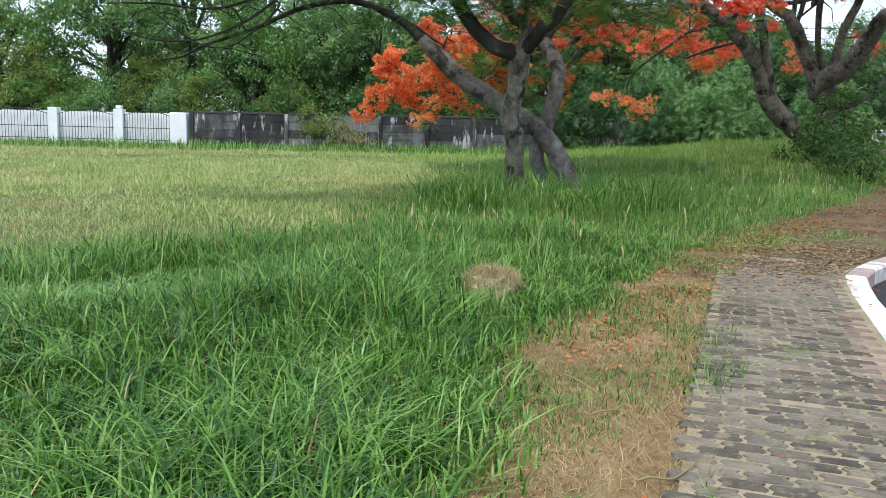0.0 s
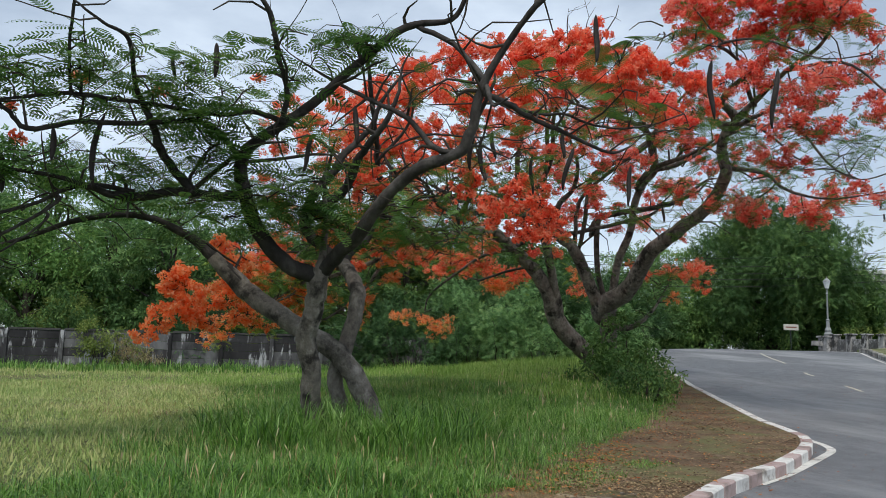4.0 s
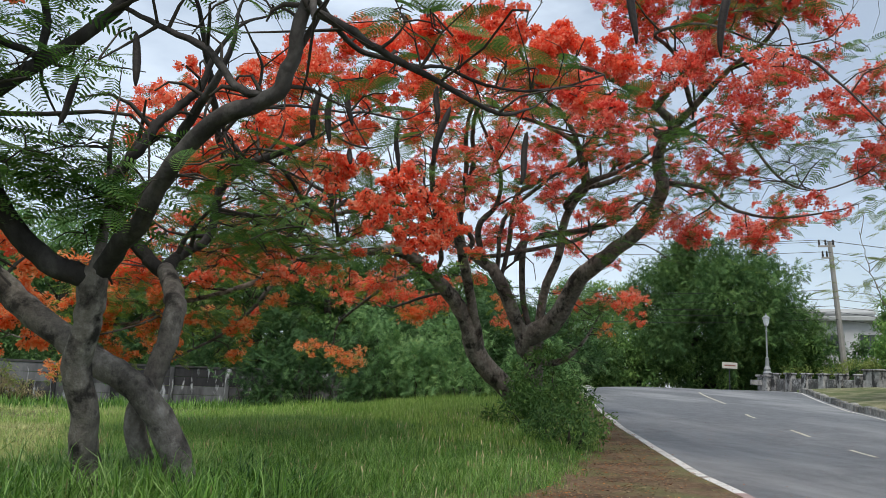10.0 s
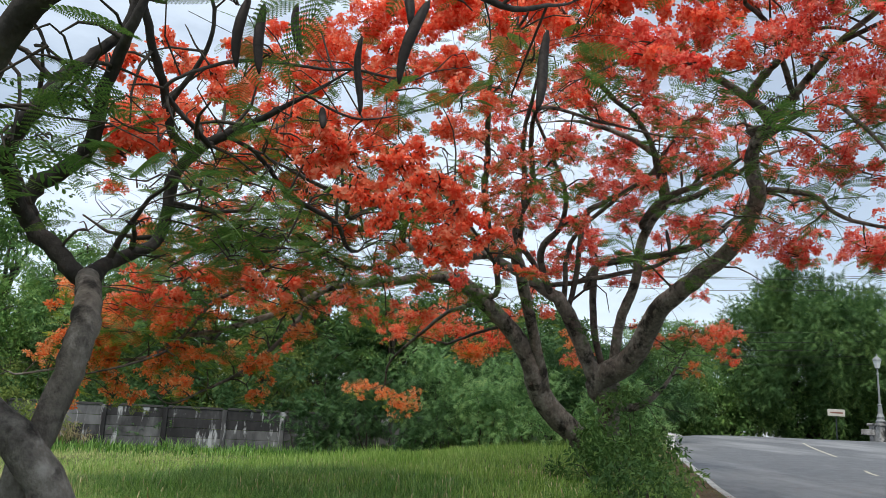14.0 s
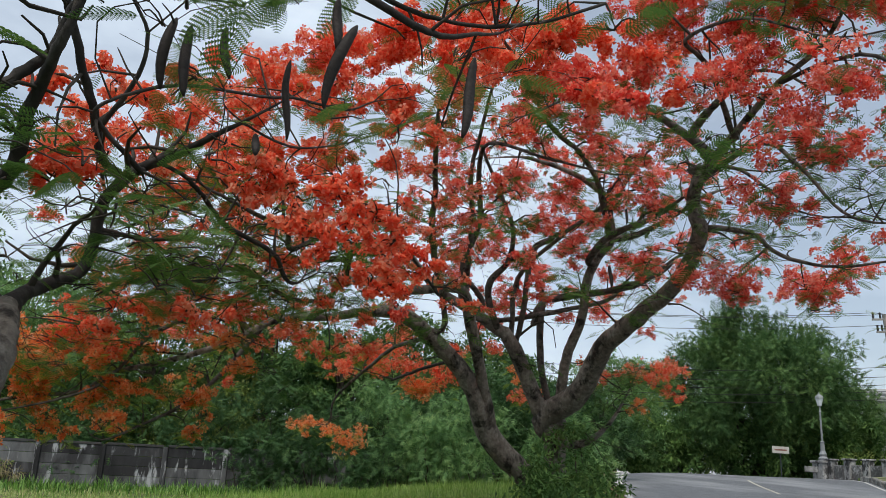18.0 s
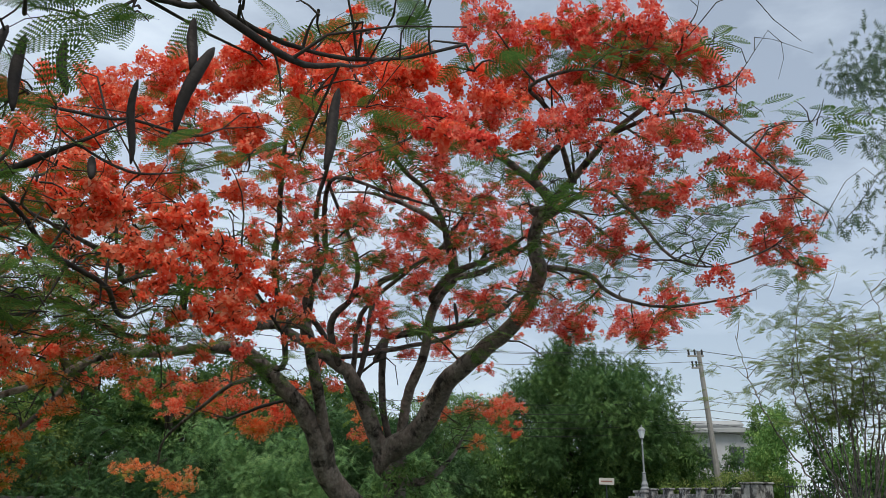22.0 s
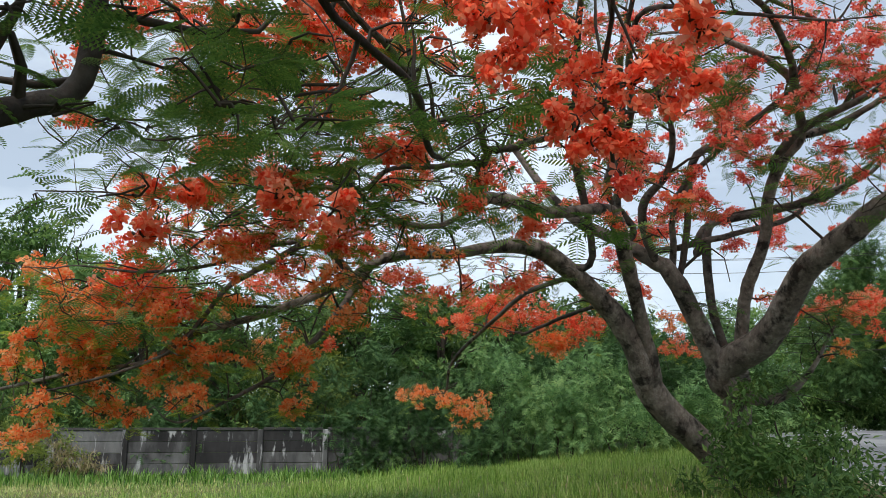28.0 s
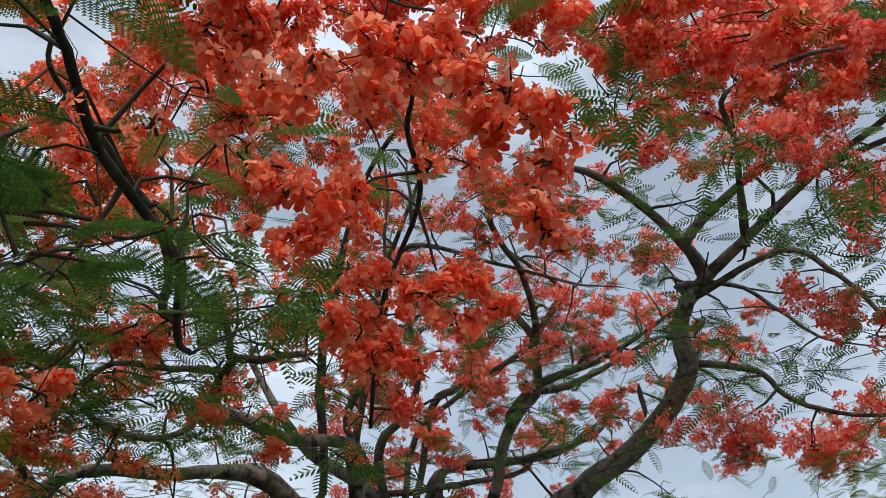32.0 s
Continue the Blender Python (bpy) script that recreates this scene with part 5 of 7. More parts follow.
RE1 = [(0.8,19.4,6.4,0.46), (1.5,19.2,6.2,0.46), (0.9,20.5,7.1,0.45), (2.0,19.1,5.9,0.41), (2.5,20.0,7.2,0.45), (3.4,19.7,7.3,0.45), (3.8,18.6,6.2,0.41), (4.1,18.0,5.4,0.44), (3.7,18.1,5.3,0.39), (4.7,19.3,7.4,0.45), (4.7,18.3,6.1,0.41), (3.4,18.9,5.1,0.37), (2.8,21.7,4.9,0.37), (1.9,22.0,4.8,0.37), (4.1,18.8,4.5,0.37), (5.3,19.1,7.6,0.45), (6.0,18.9,7.5,0.45), (6.5,18.9,7.0,0.45), (2.3,20.1,6.8,0.4), (0.6,19.6,5.8,0.37), (3.1,18.8,5.8,0.37)]
RE2 = [(2.6,17.1,6.5,0.31), (2.0,16.3,5.9,0.28), (1.6,16.2,6.1,0.25), (2.9,18.4,5.5,0.3), (2.6,18.6,5.2,0.3), (3.3,18.4,5.5,0.3), (2.3,17.5,5.3,0.23), (7.2,18.5,7.7,0.37), (5.6,16.8,6.7,0.34), (6.5,17.6,7.5,0.38), (8.4,19.4,8.2,0.35), (4.8,16.1,6.0,0.28), (5.2,16.1,5.7,0.28), (4.5,16.0,6.3,0.28), (3.8,20.9,4.3,0.27)]
RE3 = [(3.7,23.8,5.9,0.33), (3.6,22.3,4.3,0.31), (4.1,23.1,4.5,0.26), (4.6,21.9,6.1,0.3), (4.2,23.3,6.3,0.28), (5.1,22.8,6.3,0.28), (3.1,16.6,5.5,0.14), (3.0,17.2,5.6,0.13), (9.6,18.5,7.0,0.34), (10.3,18.3,6.9,0.34), (12.6,19.7,6.7,0.35), (13.2,19.4,6.6,0.35), (8.2,16.7,7.0,0.21), (8.8,16.3,7.2,0.21), (9.2,16.3,6.8,0.25), (12.2,21.2,6.8,0.32), (11.0,21.8,6.9,0.34), (10.9,23.4,6.6,0.37), (10.9,25.0,6.0,0.37)]
OE = [(0.5,22.7,3.6,0.48), (0.1,22.9,2.9,0.48), (1.5,22.4,3.4,0.44), (2.2,21.1,3.7,0.35), (1.1,22.7,2.4,0.41), (2.0,22.4,2.6,0.37), (3.1,22.1,2.7,0.37), (3.1,23.3,1.9,0.28), (1.4,23.8,2.1,0.35), (0.2,23.0,2.3,0.37), (3.9,21.8,3.1,0.33), (3.6,20.8,3.5,0.35), (4.8,20.4,3.7,0.31), (5.9,21.1,3.6,0.33), (5.5,22.3,3.6,0.3)]
GE = [(-0.7,13.5,3.8,0.41), (-0.2,13.4,3.5,0.37), (0.5,12.7,3.3,0.35), (-1.6,13.8,3.8,0.41), (-1.2,13.1,4.3,0.35), (-0.8,12.9,4.7,0.35), (-0.4,12.1,5.2,0.34), (0.4,12.0,4.6,0.38), (1.5,11.5,5.3,0.3), (2.2,12.5,3.6,0.33), (2.9,12.4,3.2,0.33), (3.4,9.9,4.6,0.23), (3.1,11.2,3.8,0.26), (1.2,12.4,3.3,0.31), (1.8,12.2,3.3,0.27), (-1.7,12.7,4.7,0.3)]
OB1 = [(-0.5,22.9,3.7,0.34), (-0.1,22.9,3.2,0.41), (0.7,22.6,4.1,0.36), (1.2,22.4,4.5,0.36), (2.4,21.3,4.1,0.45), (3.0,21.1,4.3,0.38), (3.6,21.1,4.1,0.33), (4.0,22.0,4.1,0.29), (1.0,22.7,3.5,0.41), (0.5,22.9,2.9,0.41), (1.4,22.7,3.1,0.36), (0.1,23.1,2.5,0.36), (1.5,22.8,2.5,0.29), (-0.5,23.3,2.0,0.29), (-0.7,23.4,1.4,0.28), (0.4,23.2,1.8,0.28), (1.7,22.9,1.9,0.25), (3.2,22.6,2.5,0.25), (3.1,22.7,1.9,0.21), (2.4,23.2,2.6,0.29)]
OB2 = [(4.2,24.1,3.9,0.32), (5.2,25.0,4.1,0.27), (3.9,23.3,3.2,0.2), (0.9,21.4,4.6,0.27), (0.8,23.1,1.8,0.23), (-0.9,23.2,2.5,0.33), (7.5,29.7,4.4,0.68), (8.6,29.6,4.4,0.68), (9.1,29.6,3.7,0.57), (9.9,29.4,4.2,0.46), (12.2,29.2,3.6,0.44), (14.8,26.5,4.3,0.52), (15.4,26.4,4.4,0.42), (8.4,29.4,5.2,0.46), (7.1,29.7,4.6,0.46), (3.4,24.3,3.9,0.29), (2.1,23.0,3.4,0.29), (2.9,22.3,3.9,0.29)]
OB3 = [(6.1,31.7,2.6,0.44), (6.8,31.7,2.4,0.38), (7.3,31.7,2.1,0.47), (7.7,31.5,2.5,0.26)]
OA = [(-1.0,15.2,2.4,0.38), (-0.3,14.5,2.9,0.2), (-0.7,15.2,2.0,0.44), (-1.1,15.3,1.8,0.32), (0.2,14.4,2.6,0.28), (-1.5,15.4,1.4,0.25), (0.2,15.0,1.8,0.19), (-0.1,15.0,2.3,0.29), (-0.5,15.2,1.6,0.24)]
GA1 = [(-0.6,10.8,4.5,0.41), (-0.3,11.0,4.0,0.42), (-0.8,10.7,4.1,0.37), (-1.2,10.4,4.5,0.29), (-2.7,10.5,4.4,0.32), (-2.3,10.5,4.2,0.32), (-0.4,11.1,3.7,0.39), (0.5,10.9,4.5,0.32), (0.0,11.3,3.2,0.36), (0.6,11.3,3.1,0.36), (1.1,10.6,5.0,0.28), (1.4,10.5,5.0,0.24), (-0.2,11.5,2.8,0.29), (-2.8,10.7,3.4,0.32), (-2.4,11.1,3.3,0.33), (-1.5,11.1,3.3,0.31), (-1.1,11.3,3.2,0.35), (2.1,10.0,3.1,0.33)]
GA2 = [(2.0,10.6,3.0,0.35), (2.3,9.6,4.2,0.26), (3.1,9.2,4.4,0.31), (3.7,9.5,4.2,0.33), (4.0,8.8,4.5,0.28), (4.3,8.5,4.7,0.27), (4.7,8.4,4.6,0.24), (0.8,11.3,3.4,0.29), (0.2,10.6,4.9,0.34), (-1.8,10.4,4.6,0.26), (-1.6,10.8,4.0,0.3), (1.3,11.2,2.9,0.29), (-3.0,11.5,2.9,0.34), (-2.2,12.3,3.0,0.38), (1.0,10.5,3.9,0.27), (1.7,10.3,4.6,0.27), (3.0,9.7,3.5,0.26), (2.8,10.7,2.7,0.28), (-3.0,12.3,2.6,0.44), (1.0,11.5,2.7,0.29)]
GA3 = [(2.8,14.7,3.2,0.19), (2.5,14.5,3.3,0.15), (3.0,15.1,3.2,0.16), (2.3,14.3,2.9,0.11), (3.3,15.1,3.3,0.14), (2.7,14.5,3.5,0.17), (2.4,14.1,3.4,0.13), (2.1,14.1,2.9,0.09)]
GA4 = [(3.3,10.9,4.2,0.2), (3.6,10.8,4.3,0.17), (4.7,10.6,4.5,0.17), (5.0,10.6,4.5,0.23), (5.4,10.5,4.6,0.21), (5.8,10.5,4.3,0.16), (3.1,13.3,3.6,0.26), (3.2,14.1,3.1,0.3), (5.1,12.0,4.7,0.26), (4.8,12.5,4.3,0.26), (5.3,12.4,4.6,0.2), (4.1,12.4,4.2,0.2), (3.2,12.9,3.9,0.2), (4.2,10.6,4.4,0.18), (2.9,11.1,4.1,0.17)]
GA5 = [(2.2,13.3,3.5,0.23), (2.6,13.4,3.2,0.26), (2.9,13.7,3.2,0.24), (2.6,13.4,3.6,0.23), (2.0,13.6,3.1,0.15), (2.9,13.6,4.2,0.18), (1.4,13.1,4.0,0.15), (2.8,14.0,2.9,0.16), (2.3,13.2,3.9,0.17), (1.6,13.6,3.0,0.13), (3.1,14.1,3.2,0.19), (3.3,13.5,4.3,0.16), (1.1,13.5,3.8,0.16)]
GL = [(-4.11,10.9,3.65,0.28), (-3.93,11.6,4.29,0.28), (-3.21,10.9,4.12,0.28), (-2.59,11.6,4.45,0.28), (-1.86,10.9,3.86,0.28), (-1.5,11.6,4.44,0.28), (-2.71,10.9,3.36,0.28), (-2.32,11.6,3.31,0.28), (-3.16,10.9,2.99,0.28), (-3.91,11.6,2.61,0.28), (-3.96,10.9,3.39,0.28), (-0.97,11.6,3.95,0.28), (-0.34,10.9,3.53,0.28), (-0.09,11.6,4.31,0.28), (-0.59,10.9,2.95,0.28), (-1.24,11.6,3.48,0.28), (0.24,10.9,3.06,0.28), (-4.5,11.6,4.4,0.28), (-2.9,10.9,4.46,0.28), (-2.25,11.6,4.77,0.28), (0.35,10.9,3.85,0.28), (0.84,11.6,3.45,0.28)]
GB4 = [(2.5,15.8,3.9,0.33), (2.9,16.8,3.9,0.31), (3.3,17.2,4.2,0.32), (2.2,15.9,3.5,0.25), (3.7,17.7,4.5,0.31), (3.0,18.9,4.0,0.3), (2.6,16.2,4.4,0.26), (4.3,20.8,4.3,0.35), (11.0,25.8,4.1,0.49), (13.4,24.6,4.1,0.46)]
GA6 = [(2.6,15.2,3.5,0.14), (3.0,15.4,3.4,0.15), (2.7,15.8,3.2,0.13), (4.0,15.5,4.6,0.2), (3.9,15.6,4.3,0.16)]
OC = [(2.4,23.2,4.5,0.34), (3.4,22.8,4.5,0.34), (2.8,22.8,5.1,0.3), (4.2,23.7,4.5,0.33), (4.6,20.9,4.9,0.25), (2.6,25.7,4.2,0.44), (4.8,24.8,4.3,0.44), (3.5,21.2,5.1,0.25)]
GC = [(3.1,24.2,4.4,0.49), (4.1,22.3,4.8,0.38), (5.7,24.0,5.0,0.44), (2.3,21.8,5.0,0.34), (5.5,20.5,4.9,0.31), (7.9,25.6,4.9,0.51), (5.4,25.7,4.3,0.57), (3.2,19.1,4.8,0.25), (12.7,26.6,6.1,0.49), (13.5,24.6,6.9,0.46), (14.5,20.9,6.2,0.38), (12.9,20.2,6.5,0.32)]
GD = [(0.8,18.6,4.3,0.45), (1.7,18.8,4.7,0.47), (2.6,18.8,4.1,0.43), (1.1,19.2,3.9,0.43), (2.1,18.1,5.2,0.37), (0.6,18.6,4.9,0.37), (2.9,18.6,4.6,0.38), (1.6,19.7,3.5,0.4), (2.7,18.0,5.0,0.37), (0.4,19.4,3.9,0.38), (3.2,18.6,4.0,0.34)]
RH = [(6.0,15.6,6.5,0.21), (7.1,15.8,7.4,0.27), (5.9,15.6,6.7,0.19), (7.4,15.8,7.0,0.25), (7.7,15.5,7.3,0.22), (7.9,16.7,7.2,0.22), (8.4,16.5,7.1,0.22), (6.5,15.7,7.0,0.2)]
GH = [(7.6,15.9,6.7,0.27), (6.9,15.8,7.5,0.25), (8.0,15.7,6.7,0.25), (3.9,21.8,4.8,0.34), (5.0,22.6,4.6,0.38), (3.9,24.5,4.6,0.41), (5.2,21.0,5.0,0.27)]
GK = [(-1.5,13.3,3.3,0.39), (-0.9,13.7,3.1,0.41), (-1.7,14.0,2.8,0.37), (0.4,12.1,3.6,0.3)]
RF = [(3.3,18.8,5.1,0.25), (3.0,18.7,5.7,0.25), (4.6,19.7,5.0,0.25), (1.0,21.3,4.7,0.26), (1.6,21.3,4.6,0.2), (4.4,21.8,5.0,0.25), (3.0,21.1,4.5,0.26), (3.7,21.9,5.0,0.21), (6.1,23.4,5.7,0.25), (7.0,23.3,5.5,0.29), (10.8,24.7,5.7,0.33), (11.6,24.3,7.1,0.39), (12.1,23.0,7.7,0.37), (12.9,22.9,7.7,0.37), (10.4,23.4,7.2,0.31), (10.2,24.6,6.5,0.28), (12.9,25.2,6.5,0.3), (3.8,19.7,5.2,0.18), (0.4,20.3,5.2,0.23), (2.1,20.1,4.9,0.23)]
RG = [(3.8,18.6,7.5,0.51), (4.3,18.4,7.8,0.51), (3.4,18.8,7.0,0.46), (4.9,18.1,8.0,0.46), (3.2,19.0,6.1,0.51), (2.4,19.4,5.7,0.51), (3.9,18.7,6.2,0.46), (1.9,19.6,5.3,0.43), (5.8,18.9,8.5,0.54), (6.6,18.7,8.5,0.54), (7.4,18.4,8.4,0.54)]
GF = [(3.5,18.9,4.6,0.28), (2.9,18.0,4.5,0.25), (1.9,20.2,4.6,0.31), (2.4,20.2,4.4,0.27), (1.4,21.4,4.1,0.3), (4.5,18.6,5.0,0.25), (4.2,19.7,4.9,0.25), (5.4,19.4,5.3,0.31), (5.7,18.4,5.2,0.25), (3.3,20.0,4.6,0.27), (1.1,20.3,4.7,0.27), (5.9,18.3,5.5,0.25), (2.6,20.1,4.4,0.31), (3.0,19.0,4.3,0.28), (3.6,20.0,4.4,0.31), (4.0,21.0,4.3,0.34), (2.7,21.2,4.1,0.34), (4.5,21.9,4.3,0.33), (2.2,20.8,4.2,0.32)]
GB1 = [(10.8,16.9,6.9,0.48), (11.2,16.4,6.3,0.46), (11.3,18.6,6.3,0.42), (11.7,15.6,6.0,0.4), (12.0,15.1,5.5,0.38), (12.6,18.2,5.8,0.42), (12.7,24.2,3.5,0.55), (12.2,24.8,2.4,0.61), (13.4,24.9,3.9,0.57), (12.0,14.5,5.7,0.33), (10.9,13.2,7.5,0.23), (10.0,14.1,7.6,0.24), (9.7,16.2,7.1,0.31), (12.8,23.2,6.1,0.41), (10.6,24.5,8.4,0.43), (6.0,16.7,7.2,0.33), (10.1,25.9,8.5,0.45), (12.8,13.9,4.8,0.2)]
GB2 = [(5.1,18.6,4.7,0.31), (5.4,17.5,4.6,0.27), (4.3,16.7,4.6,0.21), (4.9,16.7,4.2,0.21), (3.7,17.4,4.2,0.26), (1.5,22.5,3.8,0.33), (0.9,22.8,3.1,0.33), (2.2,22.5,3.5,0.37), (-0.7,23.1,2.9,0.41), (2.4,23.1,2.8,0.34), (3.3,21.6,4.0,0.31), (2.1,21.2,4.6,0.38), (6.3,23.5,5.0,0.38), (14.8,26.5,4.1,0.55), (3.3,20.0,4.6,0.31), (4.4,21.8,4.8,0.29), (14.1,26.6,4.1,0.49), (-0.1,23.2,2.1,0.29)]
GB3 = [(3.8,15.0,4.5,0.19), (4.1,15.2,4.4,0.2), (5.1,15.2,4.7,0.17), (5.3,17.3,4.4,0.24), (7.2,15.2,6.1,0.29), (6.6,14.8,6.2,0.22), (9.6,15.4,5.8,0.33), (9.1,14.5,5.6,0.29), (8.8,15.5,6.3,0.25), (3.9,15.9,4.2,0.18), (4.3,16.2,4.2,0.19), (5.5,17.0,4.8,0.19), (9.1,16.8,6.1,0.25), (5.1,14.4,5.1,0.14), (6.0,14.8,5.8,0.16)]
GN = [(1.7,15.5,3.9,0.32), (2.1,15.5,3.8,0.36), (2.6,15.5,4.0,0.30), (1.9,15.5,3.3,0.34), (2.4,15.5,3.3,0.36), (2.9,15.5,3.4,0.30), (3.5,15.5,3.2,0.30), (2.2,15.5,2.9,0.30), (3.9,15.5,3.5,0.25)]
RN = [(1.9,16.0,5.8,0.22), (2.5,16.0,6.0,0.24), (3.0,16.0,6.3,0.20), (3.6,16.0,6.3,0.22), (4.0,16.0,6.1,0.20), (4.6,16.0,6.4,0.22), (5.1,16.0,6.2,0.22), (5.4,16.0,5.9,0.20), (3.6,16.0,5.7,0.18), (2.8,16.0,5.6,0.18), (2.3,16.0,5.4,0.18), (3.0,16.0,3.1,0.20), (3.4,16.0,3.0,0.20), (2.4,16.0,3.1,0.22), (2.1,16.0,2.8,0.20), (7.7,20.0,9.0,0.30), (8.7,20.0,8.6,0.28), (9.7,20.0,9.3,0.30), (10.6,20.0,8.8,0.30), (11.2,20.0,9.5,0.30), (8.2,20.0,9.5,0.30), (10.1,20.0,8.0,0.25), (1.3,17.0,5.8,0.26), (1.7,17.0,6.1,0.26), (2.2,17.0,6.1,0.26), (3.3,17.0,5.2,0.24), (3.8,17.0,5.4,0.24), (1.1,17.0,5.3,0.26), (1.9,17.0,5.6,0.20)]
GP = [(2.5,18.0,5.9,0.30), (3.1,18.0,4.8,0.32), (3.9,18.0,3.9,0.32), (2.8,18.0,4.2,0.30), (2.2,18.0,4.6,0.30), (3.3,18.0,5.3,0.28), (4.4,18.0,3.7,0.30), (5.1,18.0,3.7,0.28), (6.0,18.0,3.5,0.26), (4.8,18.0,4.6,0.25), (6.7,18.0,3.5,0.25), (2.4,14.1,3.7,0.18), (2.6,14.1,3.9,0.18), (2.6,14.1,3.4,0.20), (2.8,14.1,3.0,0.20), (3.4,14.1,3.1,0.20), (3.2,14.1,2.9,0.18)]
RP = [(3.0,18.5,6.2,0.24), (3.6,18.5,4.7,0.22), (3.0,18.5,4.0,0.22), (4.2,18.5,4.4,0.22), (4.8,18.5,3.8,0.20), (5.5,18.5,3.6,0.20), (2.2,18.5,5.4,0.22), (2.6,18.5,5.7,0.20), (7.3,18.5,4.0,0.20), (7.2,18.5,5.4,0.22), (7.7,18.5,6.1,0.22)]
GQ = [(13.0,25.2,3.2,0.50), (12.6,25.2,3.6,0.45), (13.7,25.2,3.2,0.45), (13.4,25.2,3.8,0.40), (12.6,25.2,2.7,0.35)]
OQ = [(13.8,26.0,4.2,0.34), (14.8,26.0,4.1,0.36), (15.2,26.0,3.7,0.32), (14.2,26.0,3.3,0.30), (13.0,26.0,4.0,0.28), (12.7,26.0,4.4,0.26), (6.5,29.0,4.0,0.40), (7.6,29.0,4.6,0.40), (8.8,29.0,3.7,0.40), (9.5,29.0,4.0,0.40), (10.0,29.0,4.8,0.36), (5.7,29.0,4.5,0.36), (11.0,29.0,4.9,0.36), (11.9,29.0,4.3,0.36), (-0.4,22.2,3.7,0.30), (-0.1,22.2,3.2,0.30), (-0.4,22.2,2.8,0.28), (0.5,22.2,3.1,0.30), (0.9,22.2,3.6,0.30), (1.3,22.2,3.1,0.28), (2.2,22.2,4.1,0.28), (2.8,22.2,4.5,0.26), (2.3,22.2,4.6,0.24), (1.5,22.2,4.2,0.26), (0.7,22.2,5.0,0.26), (-0.2,22.2,1.9,0.26), (-0.4,22.2,1.5,0.24), (1.7,22.2,2.0,0.24)]
crown_rng = np.random.default_rng(77)
canopy = thicken(RC1 + RC2 + RC3, 1.05, crown_rng) + [(x, y, z, r * 0.8) for x, y, z, r in RE1 + RE2 + RE3]
inner = thicken(RD, 2.2, crown_rng, 0.6) + scatter((7, 20, 5.5), (17, 29, 9.5), 130, 0.24, crown_rng) + scatter((1.5, 17, 4.4), (9, 26, 7.2), 90, 0.2, crown_rng)
near_red = RB + RB3 + RN + RP + RH + RF + RG
low_orange = thicken([(x, y, z, r * 0.85) for x, y, z, r in OB1 + OE], 0.8, crown_rng, 0.8) + OB2 + OB3 + OC + OQ + scatter((-1, 19, 2.9), (6, 26, 5.0), 20, 0.17, crown_rng)
leaf_a = thicken(GA1 + GA2 + GE, 0.75, crown_rng, 0.8) + GA3 + GA4 + GA5 + GA6 + GK + GL
leaf_b = GN + GP + GQ + GB1 + GB2 + GB3 + GB4 + GF + GC + GD + GH + scatter((3, 17.5, 4.4), (14, 27, 8.6), 55, 0.3, crown_rng) + scatter((9, 13, 5), (15, 19, 8), 25, 0.35, crown_rng) + scatter((-1, 19, 2.6), (6, 26, 4.8), 25, 0.35, crown_rng)
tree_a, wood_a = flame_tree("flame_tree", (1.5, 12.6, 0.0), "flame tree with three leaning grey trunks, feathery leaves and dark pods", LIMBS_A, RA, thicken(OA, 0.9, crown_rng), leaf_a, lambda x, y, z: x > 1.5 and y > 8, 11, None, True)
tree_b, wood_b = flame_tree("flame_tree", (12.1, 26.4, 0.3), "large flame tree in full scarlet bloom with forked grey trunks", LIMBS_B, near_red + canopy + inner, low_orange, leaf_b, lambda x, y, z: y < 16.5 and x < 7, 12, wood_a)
pod_rng = np.random.default_rng(3)
hang_pod(tree_a, (4.64, 9.91, 3.59), 0.51, 0.05, 20, pod_rng)
hang_pod(tree_a, (4.02, 10.23, 3.84), 0.58, 0.1, 200, pod_rng)
hang_pod(tree_a, (3.91, 10.32, 4.05), 0.34, 0.06, 30, pod_rng)
hang_pod(tree_a, (3.69, 10.83, 3.86), 0.53, 0.04, 80, pod_rng)
hang_pod(tree_a, (3.05, 11.04, 4.10), 0.51, -0.05, 10, pod_rng)
hang_pod(tree_a, (2.95, 11.07, 4.15), 0.51, 0.1, 190, pod_rng)
hang_pod(tree_a, (3.26, 11.24, 4.24), 0.38, -0.06, 30, pod_rng)
hang_pod(tree_a, (-1.59, 10.84, 3.91), 0.90, 0.1, 180, pod_rng)
hang_pod(tree_a, (1.28, 10.43, 4.17), 0.48, 0.02, 0, pod_rng)
hang_pod(tree_a, (0.82, 10.86, 3.89), 0.53, 0.04, 40, pod_rng)
hang_pod(tree_a, (-0.38, 10.69, 4.86), 0.44, 0.04, 10, pod_rng)
hang_pod(tree_a, (-0.85, 10.70, 4.70), 0.34, 0.03, 90, pod_rng)
hang_pod(tree_a, (-2.12, 10.77, 3.68), 0.39, 0.03, 0, pod_rng)
hang_pod(tree_a, (-2.70, 11.03, 3.39), 0.46, 0.03, 30, pod_rng)
hang_pod(tree_a, (5.19, 7.77, 4.17), 0.64, 0.09, 200, pod_rng)
hang_pod(tree_a, (4.64, 8.08, 4.30), 0.63, -0.05, 20, pod_rng)
hang_pod(tree_a, (3.56, 8.54, 4.84), 0.53, 0.06, 10, pod_rng)
hang_pod(tree_a, (3.54, 12.57, 4.03), 0.20, 0.05, 10, pod_rng)
hang_pod(tree_a, (11.87, 22.08, 7.30), 0.38, 0.1, 0, pod_rng)
hang_pod(tree_a, (9.24, 17.62, 4.68), 0.37, 0.1, 0, pod_rng)

